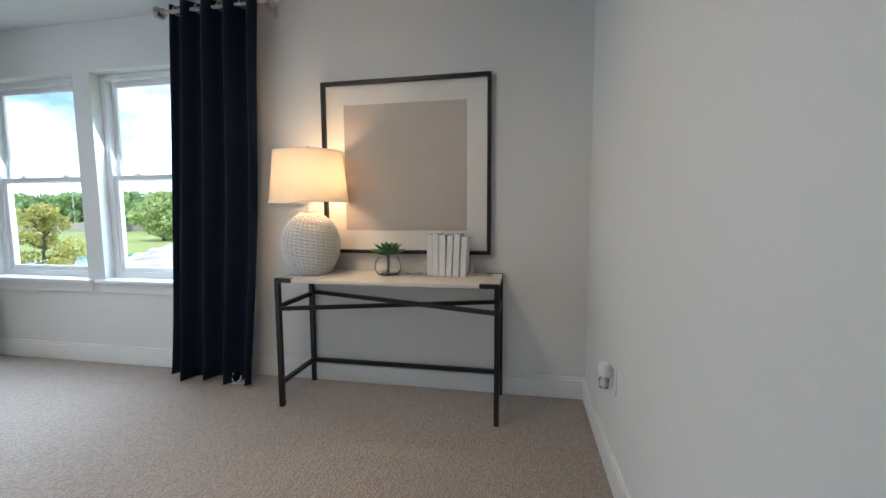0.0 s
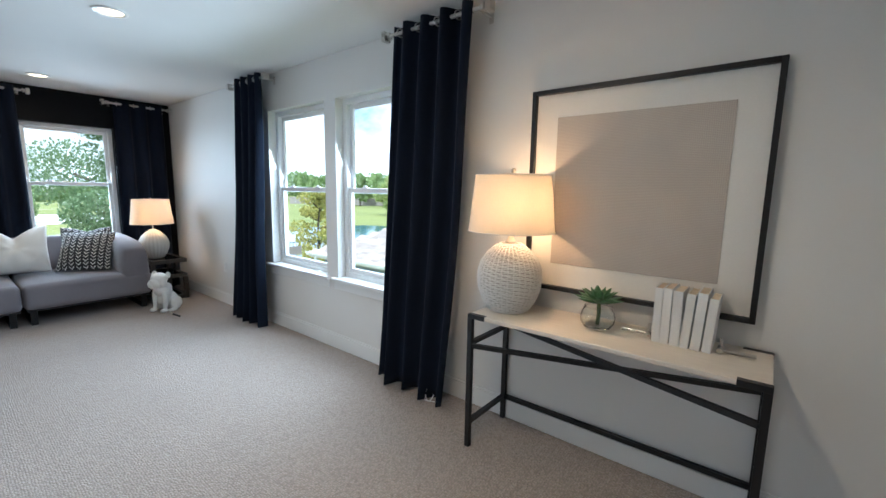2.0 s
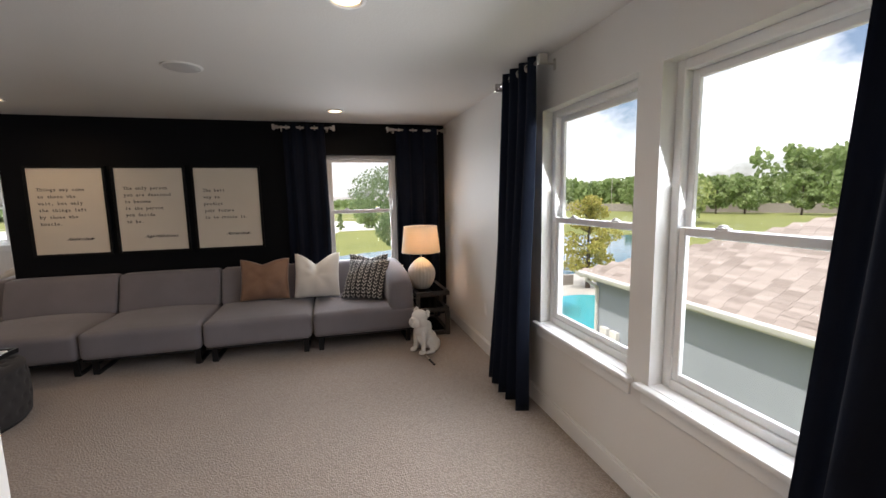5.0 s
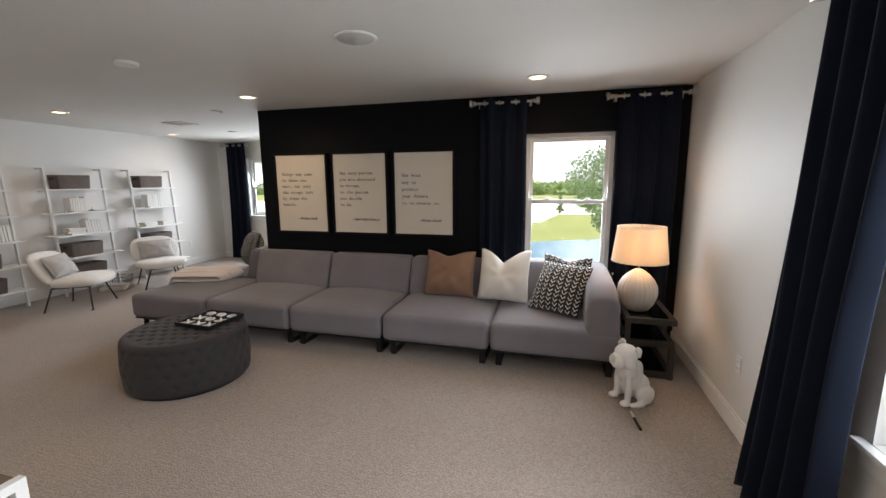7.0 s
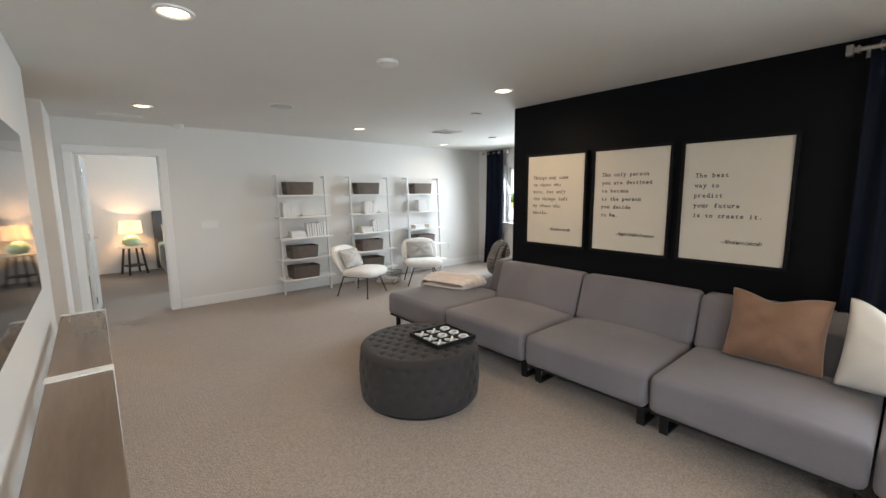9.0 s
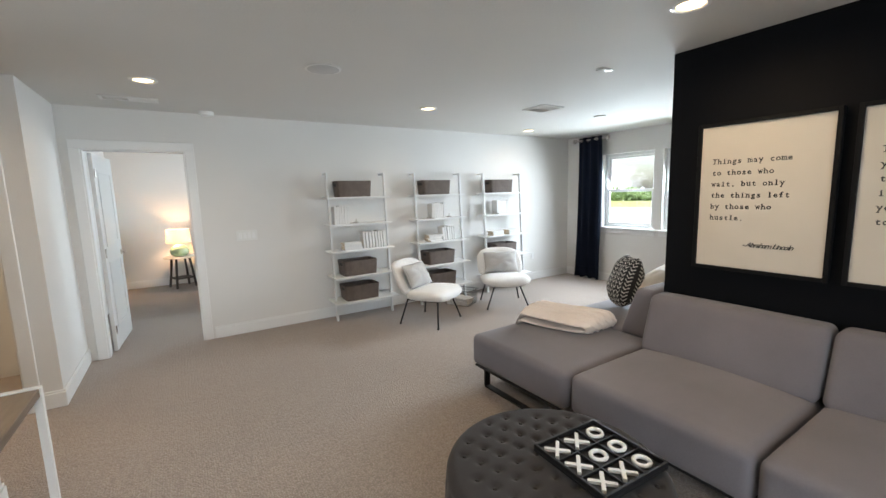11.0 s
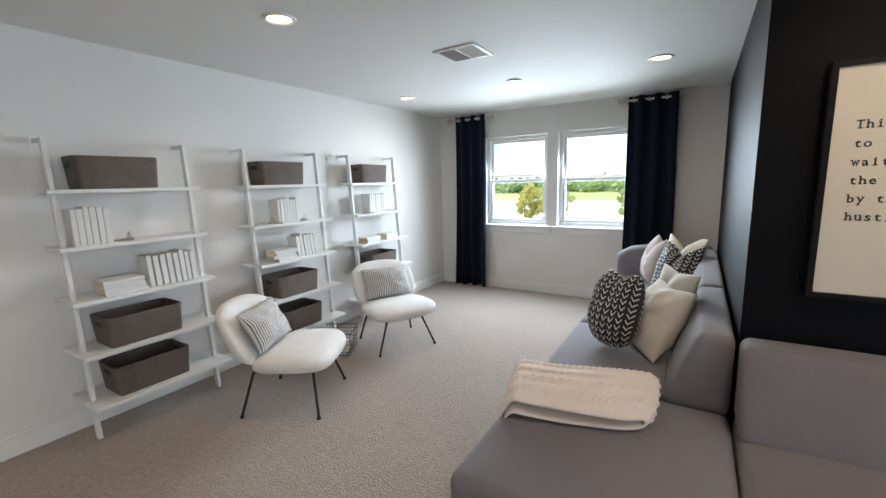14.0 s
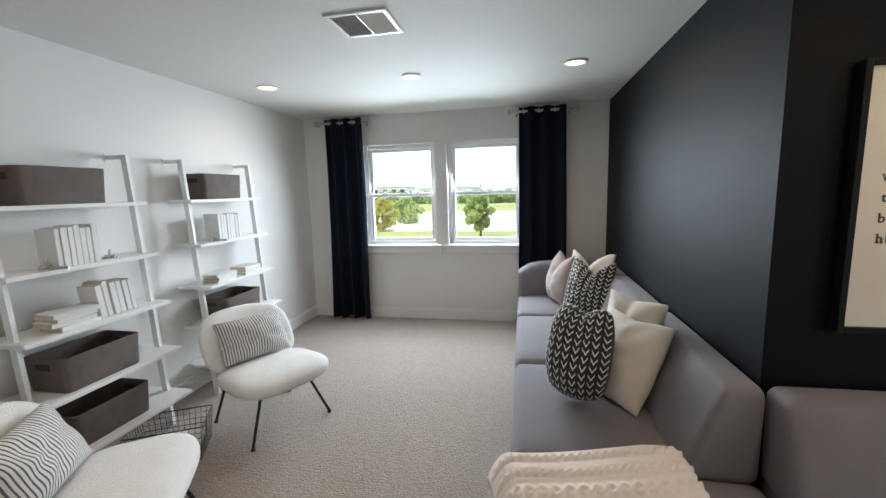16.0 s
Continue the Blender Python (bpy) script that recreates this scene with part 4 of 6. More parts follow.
def lounge_chair(x, y, rz):
    """A low shearling chair: front along local +x."""
    c = thing("lounge_chair", x, y, 0, rz, "white shearling lounge chair on thin black legs", "chair", "white lounge chairs")

    def seat(px, py, q):
        crown = 0.018 * (1 - (px / 0.30) ** 2) * (1 - (py / 0.34) ** 2) if q > 0 else 0.0
        return (px + 0.060, py * (1.0 + 0.10 * px), 0.352 + q + crown + 0.05 * px - 0.035 * max(0.0, px / 0.30) ** 3 + 0.015 * (py / 0.34) ** 2)

    part("seat", pad(bmesh.new(), 0.270, 0.325, 0.064, 0.52, seat), M_BOUCLE, c, sharp=False)

    def back(pz, py, q):
        wrap = 0.065 * (py / 0.33) ** 2
        return (-0.315 + q + wrap - 0.50 * pz, py * (1.0 - 0.20 * max(0.0, pz) - 0.14 * max(0.0, -pz / 0.22) ** 2), 0.540 + pz - 0.02 * (py / 0.33) ** 2)

    part("backrest", pad(bmesh.new(), 0.200, 0.325, 0.064, 0.52, back), M_BOUCLE, c, sharp=False)
    bm = bmesh.new()
    pts = [(-0.19, -0.21, 0.290), (0.20, -0.17, 0.290), (0.20, 0.17, 0.290), (-0.19, 0.21, 0.290)]
    tube(bm, pts, 0.009, 8, True)
    for s in (-1, 1):
        tube(bm, [(-0.18, s * 0.15, 0.290), (-0.27, s * 0.15, 0.36), (-0.31, s * 0.15, 0.48)], 0.008, 8)
    part("seat_frame", bm, M_BLACKMETAL, c, "thin black steel frame")
    for px, py, fx, fy in ((0.20, 0.17, 0.262, 0.277), (0.20, -0.17, 0.262, -0.277), (-0.19, 0.21, -0.262, 0.277), (-0.19, -0.21, -0.262, -0.277)):
        bm = bmesh.new()
        tube(bm, [(px, py, 0.294), (fx, fy, 0.012)], 0.0095, 8)
        lathe(bm, [(0.014, 0.0), (0.014, 0.012), (0.009, 0.016)], 10, fx, fy)
        part("leg", bm, M_BLACKMETAL, c, "thin black steel leg")
    return c


CHAIR1, CHAIR2 = (-5.873, -4.625, 118), (-7.065, -4.648, 62)
lounge_chair(*CHAIR1)
lounge_chair(*CHAIR2)


# ---- ladder shelves ----
SHELF_Z = (1.506, 1.174, 0.852, 0.535, 0.226)
SHELF_D = (0.20, 0.245, 0.29, 0.335, 0.375)


def ladder_shelf(x):
    """A white leaning shelf unit against the south wall; x is its middle."""
    s = thing("ladder_shelf", x, SY, 0, 0, "white metal ladder shelf standing against the wall", "shelf", "white ladder shelves")
    hw = 0.375
    for sx in (-1, 1):
        bm = bmesh.new()
        bar(bm, (sx * hw, 0.235, 0), (sx * hw, 0.135, 1.825), 0.022, 0.042, (0, 1, 0))
        part("upright", bm, M_WHITEMETAL, s)
        bm = bmesh.new()
        bar(bm, (sx * hw, 0.0, 1.812), (sx * hw, 0.125, 1.812), 0.022, 0.024)
        box(bm, sx * hw - 0.02, sx * hw + 0.02, 0.0, 0.006, 1.78, 1.84, 0.001, 1)
        part("wall_bracket", bm, M_WHITEMETAL, s)
    for z, d in zip(SHELF_Z, SHELF_D):
        bm = B(-hw - 0.040, hw + 0.040, 0.022, 0.022 + d, z, z + 0.024, 0.003, 1)
        part("shelf_board", bm, M_WHITEMETAL, s)
    return s


SHELVES = (-5.300, -6.505, -7.690)
for x in SHELVES:
    ladder_shelf(x)


# ---- media consoles ----
def media_console(y0, y1, label):
    """A wood-top console whose white square-tube frames stand out round each end."""
    xf, xb = -2.77, -2.55
    c = thing("media_console", xb, (y0 + y1) / 2, 0, 0, label, "console", "wood and white metal consoles")
    L = (y1 - y0) / 2
    w = xf - xb
    d = 0.03
    for s in (-1, 1):
        bm = bmesh.new()
        yy = s * (L - d / 2)
        bar(bm, (w, yy, 0.0), (w, yy, 0.72), d, d, (1, 0, 0))
        bar(bm, (0.0, yy, 0.0), (0.0, yy, 0.72), d, d, (1, 0, 0))
        bar(bm, (w + d / 2, yy, 0.705), (-d / 2, yy, 0.705), d - 0.001, d)
        bar(bm, (w + d / 2, yy, 0.015), (-d / 2, yy, 0.015), d - 0.001, d)
        part("end_frame", bm, M_WHITEMETAL, c, "white square-tube end frame")
    part("tabletop", B(w - 0.010, 0.010, -L + d, L - d, 0.675, 0.715, 0.003, 1), M_TVWOOD, c, "grey-brown oak top")
    for s in (-1, 1):
        bm = bmesh.new()
        bar(bm, (w / 2, s * (L - d), 0.03), (w / 2, s * 0.05, 0.66), d, d, (1, 0, 0))
        part("brace", bm, M_WHITEMETAL, c)


media_console(-1.575, -0.12, "oak-topped console with white metal frame under the screen")
media_console(-2.93, -1.585, "oak-topped console with white metal frame beside its twin")

tv = thing("television", TX, -1.30, 1.06, 0, "large black wall-mounted television, switched off", "television")
part("housing", B(-0.045, -0.012, -0.70, 0.70, 0.0, 0.80, 0.006), M_BLACKMETAL, tv)
part("screen", B(-0.050, -0.0455, -0.69, 0.69, 0.014, 0.789, 0.001, 1), M_SCREEN, tv, "glossy black glass screen")
part("wall_mount", B(-0.013, 0.0, -0.3, 0.3, 0.2, 0.6), M_BLACKMETAL, tv)


# ---- console table with its lamp ----
def console_table():
    x0, x1, y0, y1, h = -1.080, 0.174, 2.163, 2.563, 0.745
    c = thing("console_table", (x0 + x1) / 2, (y0 + y1) / 2, 0, 0, "black metal console table with a whitewashed top", "table")
    L, D = (x1 - x0) / 2, (y1 - y0) / 2
    t = 0.026
    part("tabletop", B(-L + 0.002, L - 0.002, -D + 0.002, D - 0.002, h - 0.022, h, 0.003, 1), M_TOP, c, "pale whitewashed top")
    for sx in (-1, 1):
        for sy in (-1, 1):
            bm = bmesh.new()
            px, py = sx * (L - t / 2), sy * (D - t / 2)
            bar(bm, (px, py, 0), (px, py, h - 0.0225), t, t, (1, 0, 0))
            box(bm, min(px - sx * 0.09, px + sx * t / 2), max(px - sx * 0.09, px + sx * t / 2), py - t / 2 - 0.001, py + t / 2 + 0.001, h - 0.0225, h + 0.0015, 0.001, 1)
            part("leg", bm, M_BLACKMETAL, c)
        bm = bmesh.new()
        bar(bm, (sx * (L - t / 2), -D + t, 0.14), (sx * (L - t / 2), D - t, 0.14), t * 0.9, t * 0.9)
        part("side_stretcher", bm, M_BLACKMETAL, c)
        bm = bmesh.new()
        bar(bm, (sx * (L - t / 2), -D + t, 0.585), (sx * (L - t / 2), D - t, 0.585), t * 0.9, t * 0.9)
        part("side_rail", bm, M_BLACKMETAL, c)
    bm = bmesh.new()
    bar(bm, (-L + t, D - t / 2, 0.14), (L - t, D - t / 2, 0.14), t * 0.9, t * 0.9)
    part("rear_stretcher", bm, M_BLACKMETAL, c)
    for sy in (-1, 1):
        bm = bmesh.new()
        bar(bm, (-L + t, sy * (D - t / 2), 0.585 + 0.012 * sy), (L - t, -sy * (D - t / 2), 0.585 + 0.012 * sy), t * 0.85, t * 0.85)
        part("cross_brace", bm, M_BLACKMETAL, c)
    bm = bmesh.new()
    bar(bm, (-L + t, D - t / 2, h - 0.045), (L - t, D - t / 2, h - 0.045), t * 0.8, t * 0.8)
    part("rear_rail", bm, M_BLACKMETAL, c)


console_table()


def lamp_shade(parent, z0, z1, r0, r1, material):
    bm = bmesh.new()
    n = 48
    lps = [[(r * math.cos(2 * math.pi * j / n), r * math.sin(2 * math.pi * j / n), z) for j in range(n)] for r, z in ((r0, z0), (r1, z1), (r1 - 0.003, z1), (r0 - 0.003, z0))]
    rings(bm, lps, False, True)
    sh = part("shade", bm, material, parent, "white linen drum shade")
    for r, z in ((r0, z0), (r1, z1)):
        bm = bmesh.new()
        tube(bm, [(r * math.cos(2 * math.pi * j / 40), r * math.sin(2 * math.pi * j / 40), z) for j in range(40)], 0.0035, 6, True)
        part("rim", bm, M_WHITECLOTH, sh)
    bm = bmesh.new()
    for k in range(3):
        a = 2 * math.pi * k / 3
        tube(bm, [(0, 0, z1 - 0.012), ((r1 - 0.002) * math.cos(a), (r1 - 0.002) * math.sin(a), z1 - 0.006)], 0.002, 6)
    part("spider", bm, M_NICKEL, sh)


def wicker_lamp(x, y, z):
    l = thing("table_lamp", x, y, z, 0, "white wicker table lamp with a lit linen shade", "lamp")
    prof = [(0.085, 0.0), (0.110, 0.012), (0.140, 0.06), (0.162, 0.12), (0.170, 0.17), (0.167, 0.22), (0.152, 0.27), (0.120, 0.315), (0.080, 0.350), (0.055, 0.365)]
    bm = bmesh.new()
    part("core", lathe(bm, [(r - 0.009, q) for r, q in prof], 40), M_WICKERCORE, l, "shaded inner body")

    def rad(q):
        for (r0, z0), (r1, z1) in zip(prof, prof[1:]):
            if q <= z1:
                return r0 + (r1 - r0) * (q - z0) / (z1 - z0)
        return prof[-1][0]

    st = 34
    # upright stakes
    bm = bmesh.new()
    tube(bm, [(rad(q) - 0.001, 0.0, q) for q in [0.365 * i / 14 for i in range(15)]], 0.0035, 5)
    stake = part("stake", bm, M_WICKER, l)
    for k in range(1, st):
        o = new("stake", stake.data)
        o.parent = l
        o.matrix_basis = Matrix.Rotation(2 * math.pi * k / st, 4, "Z")
    bm = bmesh.new()
    nr = 52
    for i in range(nr):
        q = 0.006 + 0.356 * i / (nr - 1)
        pts = []
        for j in range(st * 4):
            a = 2 * math.pi * j / (st * 4)
            rr = rad(q) + 0.0022 * math.cos(a * st / 2 + (math.pi if i % 2 else 0)) + 0.001 * math.sin(17 * a + i)
            pts.append((rr * math.cos(a), rr * math.sin(a), q + 0.0012 * math.sin(9 * a + 2.3 * i)))
        tube(bm, pts, 0.0029, 5, True)
    part("weave", bm, M_WICKER, l, "white woven wicker strands", sharp=False)
    bm = bmesh.new()
    tube(bm, [(0, 0, 0.36), (0, 0, 0.735)], 0.008, 10)
    lathe(bm, [(0.028, 0.36), (0.03, 0.375), (0.018, 0.39), (0.014, 0.41)], 20)
    lathe(bm, [(0.003, 0.733), (0.012, 0.738), (0.014, 0.748), (0.008, 0.757), (0.001, 0.759)], 14)
    part("stem", bm, M_NICKEL, l, "brass stem and finial")
    bm = bmesh.new()
    bmesh.ops.create_icosphere(bm, subdivisions=2, radius=0.03, matrix=Matrix.Translation((0, 0.0, 0.56)))
    part("bulb", bm, M_BULB, l)
    lamp_shade(l, 0.43, 0.72, 0.226, 0.195, M_SHADE)
    lamp_light("table_lamp_light", x + 0.045, y - 0.02, z + 0.565, LAMP_W * 0.80)
    return l


wicker_lamp(-0.962, 2.375, 0.745)


def succulent(x, y, z):
    p = thing("potted_succulent", x, y, z, 0, "green succulent in a clear glass bowl of water", "plant")
    bm = bmesh.new()
    outer = [(0.030, 0.0), (0.062, 0.004), (0.078, 0.03), (0.080, 0.055), (0.072, 0.082), (0.062, 0.098), (0.064, 0.104)]
    inner = [(0.060, 0.104), (0.058, 0.098), (0.068, 0.080), (0.075, 0.055), (0.073, 0.032), (0.058, 0.010), (0.001, 0.008)]
    part("bowl", lathe(bm, outer + inner, 32), M_GLASS, p, "clear glass bowl")
    bm = bmesh.new()
    tube(bm, [(0, 0, 0.012), (0.004, 0.002, 0.07), (0, 0, 0.13)], 0.009, 10)
    part("stem", bm, M_STEM, p)
    rng = random.Random(4)
    for ring_i, (n, ln, el, wd) in enumerate(((9, 0.115, 0.20, 0.032), (8, 0.095, 0.55, 0.030), (6, 0.072, 0.95, 0.026), (4, 0.05, 1.30, 0.02))):
        for k in range(n):
            a = 2 * math.pi * (k + 0.5 * (ring_i % 2)) / n + rng.uniform(-0.12, 0.12)
            e = el + rng.uniform(-0.1, 0.1)
            bm = bmesh.new()
            lps = []
            for i in range(8):
                f = i / 7
                wv = wd * (0.35 + 1.9 * f * (1 - f) + 0.35 * f) * (1 - f ** 5) + 0.001
                tv_ = 0.007 * (1 - f ** 3) + 0.0005
                cx, cz = ln * f * math.cos(e), ln * f * math.sin(e) + 0.012 * f * f
                lp = []
                for j in range(8):
                    t = 2 * math.pi * j / 8
                    sx, sz = wv / 1.6 * math.cos(t), tv_ * math.sin(t) + 0.25 * abs(wv / 1.6 * math.cos(t))
                    lx, ly, lz = cx - sz * math.sin(e), sx, cz + sz * math.cos(e)
                    lp.append((lx * math.cos(a) - ly * math.sin(a), lx * math.sin(a) + ly * math.cos(a), 0.122 + lz))
                lps.append(lp)
            part("leaf", rings(bm, lps), M_LEAF, p, sharp=False)


succulent(-0.492, 2.405, 0.745)


def upright_book(parent, x, y, z, t, d, h, tilt=0.0, spine=-1, rz=0.0):
    """A book on its end; x is the middle of its base; its spine faces local y * spine."""
    b = thing("book", x, y, z, rz, "white cloth-bound book standing upright", "book", "white books")
    m = pose(0, 0, 0, 0, tilt, 0)
    lift = abs(math.sin(radians(tilt))) * t / 2
    bm = bmesh.new()
    c = 0.003
    s0, s1 = (-d / 2, d / 2)
    box(bm, -t / 2, -t / 2 + c, s0, s1, 0, h, 0.0008, 1)
    box(bm, t / 2 - c, t / 2, s0, s1, 0, h, 0.0008, 1)
    ys = s0 if spine < 0 else s1 - c
    box(bm, -t / 2 + c, t / 2 - c, ys, ys + c, 0, h, 0.0005, 1)
    bm.transform(Matrix.Translation((0, 0, lift)) @ m)
    part("cover", bm, M_BOOKW, b)
    bm = B(-t / 2 + c, t / 2 - c, s0 + (c if spine < 0 else 0.004), s1 - (0.004 if spine < 0 else c), 0.003, h - 0.004)
    bm.transform(Matrix.Translation((0, 0, lift)) @ m)
    part("pages", bm, M_PAGES, b, "cream page edges", smooth=False)
    return b


def flat_book(x, y, z, w, d, t, rz, label="white cloth-bound book lying flat in a stack"):
    b = thing("book", x, y, z, rz, label, "book", "white books")
    c = 0.0025
    bm = B(-w / 2, w / 2, -d / 2, d / 2, 0, c, 0.0006, 1)
    box(bm, -w / 2, w / 2, -d / 2, d / 2, t - c, t, 0.0006, 1)
    box(bm, -w / 2, w / 2, -d / 2, -d / 2 + c, c, t - c)
    part("cover", bm, M_BOOKW, b)
    part("pages", B(-w / 2 + 0.004, w / 2 - 0.004, -d / 2 + c, d / 2 - 0.004, c, t - c), M_PAGES, b, "cream page edges", smooth=False)
    return b


def bookend(x, y, z, rz, label="brushed metal bookend of two crossed bars"):
    b = thing("bookend", x, y, z, rz, label, "bookend", "metal bookends")
    bm = bmesh.new()
    tube(bm, [(0, 0, 0.008), (0.12, 0, 0.008)], 0.008, 12)
    part("foot_bar", bm, M_NICKEL, b)
    bm = bmesh.new()
    tube(bm, [(0.0, -0.035, 0.012), (0.0, 0.035, 0.012)], 0.011, 12)
    part("cross_bar", bm, M_NICKEL, b)
    bm = bmesh.new()
    tube(bm, [(0.006, 0, 0.012), (0.0, 0, 0.055)], 0.007, 10)
    part("post", bm, M_NICKEL, b)


rng = random.Random(21)
x = -0.250
for i in range(6):
    t = rng.uniform(0.030, 0.039)
    upright_book(None, x + t / 2, 2.452 + rng.uniform(-0.006, 0.006), 0.745, t, 0.155, rng.uniform(0.225, 0.248), 3.0 if i > 2 else 0.0, -1)
    x += t + 0.002 + (0.004 if i > 2 else 0)
bookend(-0.273, 2.452, 0.745, 180)
bookend(x + 0.022, 2.432, 0.745, 0)


# ---- framed pictures ----
def big_picture():
    x0, x1, z0, z1 = -0.951, 0.100, 0.856, 1.908
    p = thing("framed_picture", (x0 + x1) / 2, NY, z0, 180, "square abstract woven-paper picture in a thin black frame", "picture")
    L, h, f, d = (x1 - x0) / 2, z1 - z0, 0.022, 0.045
    bm = bmesh.new()
    for q in ((-L, -L + f, 0, h), (L - f, L, 0, h), (-L + f, L - f, 0, f), (-L + f, L - f, h - f, h)):
        box(bm, q[0], q[1], 0.004, d, q[2], q[3], 0.002, 1)
    part("frame", bm, M_BLACKMETAL, p)
    part("mat_board", B(-L + f, L - f, 0.004, 0.016, f, h - f), M_MATBOARD, p, smooth=False)
    part("artwork", B(-0.380, 0.386, 0.016, 0.020, 0.144, 0.911, 0.001, 1), M_ART, p, "warm grey ribbed paper panel")


big_picture()


def quote_picture(y0, y1, z0, z1, body, sign, left, right, top, step, label):
    """A typed quotation on cream paper in a black frame on the black wall."""
    p = thing("framed_quote", DX, (y0 + y1) / 2, z0, -90, label, "picture", "framed typed quotations")
    f, d = 0.022, 0.045
    L, h = (y1 - y0) / 2, z1 - z0
    bm = bmesh.new()
    for q in ((-L - f, -L, -f, h + f), (L, L + f, -f, h + f), (-L, L, -f, 0), (-L, L, h, h + f)):
        box(bm, q[0], q[1], 0.003, d, q[2], q[3], 0.002, 1)
    part("frame", bm, M_BLACKFRAME, p)
    part("paper", B(-L, L, 0.003, 0.030, 0, h), M_PAPER_GLAZED, p, "glazed cream paper", smooth=False)
    for i, words in enumerate(body.split("\n")):
        typed_line(words, 0.046, 0.0277, Matrix.Translation((L - left, 0.0315, top - i * step)) @ pose(0, 0, 0, 90, 0, 180), M_INK, p)
    lettering("signature", sign, 0.043, Matrix.Translation((-L + right, 0.0315, 0.138)) @ pose(0, 0, 0, 90, 0, 180), M_INK, p, 0.80, "RIGHT", 0.45)


k = NT("glazed_cream_paper")
v = k.coords()
k.l(k.mix(k.noise(v, 2.5, 4), (0.65, 0.59, 0.50), (0.72, 0.66, 0.565)), k.b.inputs["Base Color"])
k.b.inputs["Roughness"].default_value = 0.6
k.b.inputs["Coat Weight"].default_value = 0.8
k.b.inputs["Coat Roughness"].default_value = 0.04
k.b.inputs["Coat IOR"].default_value = 1.4
M_PAPER_GLAZED = k.m
QZ0, QZ1 = 1.027, 1.912
quote_picture(-1.805, -1.150, QZ0, QZ1, "Things may come\nto those who\nwait, but only\nthe things left\nby those who\nhustle.", "- Abraham Lincoln", 0.067, 0.140, 0.652, 0.0705, "cream typed quotation about hustle in a black frame")
quote_picture(-1.050, -0.405, QZ0, QZ1, "The only person\nyou are destined\nto become\nis the person\nyou decide\nto be.", "- Ralph Waldo Emerson", 0.072, 0.092, 0.658, 0.0712, "cream typed quotation about becoming in a black frame")
quote_picture(-0.300, 0.358, QZ0, QZ1, "The best\nway to\npredict\nyour future\nis to create it.", "- Abraham Lincoln", 0.080, 0.129, 0.626, 0.0752, "cream typed quotation about the future in a black frame")


# ---- scatter cushions ----
def scatter(name, x, y, z, lean, rz, w, h, t, material, label, group, seed, chop=0.0, soft=0.3, roll=0.0):
    bm = bmesh.new()
    cushion(bm, w, h, t, 30, seed, chop, soft)
    ob = part(name, bm, material, None, "", sharp=False)
    ob.matrix_basis = pose(x, y, z, lean, roll, rz)
    return tagged(ob, label, "cushion", group)


SEAT = 0.438
G1 = "cushions on the long sofa"
scatter("throw_pillow", -5.93, 0.40, SEAT, 17, -92, 0.56, 0.50, 0.18, M_LEATHER, "tan suede cushion leaning on the sofa back", G1, 1, 0.06)
scatter("throw_pillow", -5.86, 0.95, SEAT, 20, -96, 0.54, 0.55, 0.20, M_WHITECLOTH, "white linen cushion with a dented top", G1, 2, 0.13)
scatter("throw_pillow", -5.90, 1.50, SEAT, 18, -110, 0.50, 0.50, 0.17, M_CHEVRON, "black and white chevron cushion against the armrest", G1, 3, 0.05)
scatter("throw_pillow", -5.62, 1.41, SEAT + 0.005, 36, -118, 0.52, 0.52, 0.18, M_CHEVRON, "black and white chevron cushion leaning on its twin", G1, 4)
G2 = "cushions on the return sofa"
scatter("throw_pillow", -6.72, -2.675, SEAT, 17, 240, 0.39, 0.56, 0.26, M_CHEVRON, "black and white chevron cushion beside a cream one", G2, 5, 0.06, 0.95)
scatter("throw_pillow", -6.78, -2.515, SEAT, 30, 212, 0.46, 0.50, 0.20, M_CREAM, "cream linen cushion leaning on the sofa back", G2, 6, 0.02)
scatter("throw_pillow", -6.98, -2.40, SEAT, 14, 212, 0.44, 0.53, 0.16, M_CREAM, "cream linen cushion behind another", G2, 7, 0.02)
scatter("throw_pillow", -8.25, -2.43, SEAT, 20, 226, 0.48, 0.52, 0.18, M_CHEVRON, "black and white chevron cushion near the far armrest", G2, 8, 0.12)
scatter("throw_pillow", -8.64, -2.63, SEAT, 14, 196, 0.40, 0.52, 0.20, M_PINKGREY, "taupe velvet cushion near the far armrest", G2, 9, 0.10)
scatter("throw_pillow", -8.47, -2.37, SEAT, 12, 224, 0.50, 0.55, 0.16, M_CREAM, "cream linen cushion behind the chevron one", G2, 10, 0.13)


def chair_pillow(cx, cy, rz, seed):
    a = radians(rz)
    x, y = cx - 0.105 * math.cos(a), cy - 0.105 * math.sin(a)
    scatter("lumbar_pillow", x, y, 0.412, 28, rz - 90, 0.52, 0.33, 0.15, M_STRIPE, "ticking-striped lumbar cushion on a lounge chair", "striped chair cushions", seed)


chair_pillow(*CHAIR1, 15)
chair_pillow(*CHAIR2, 16)


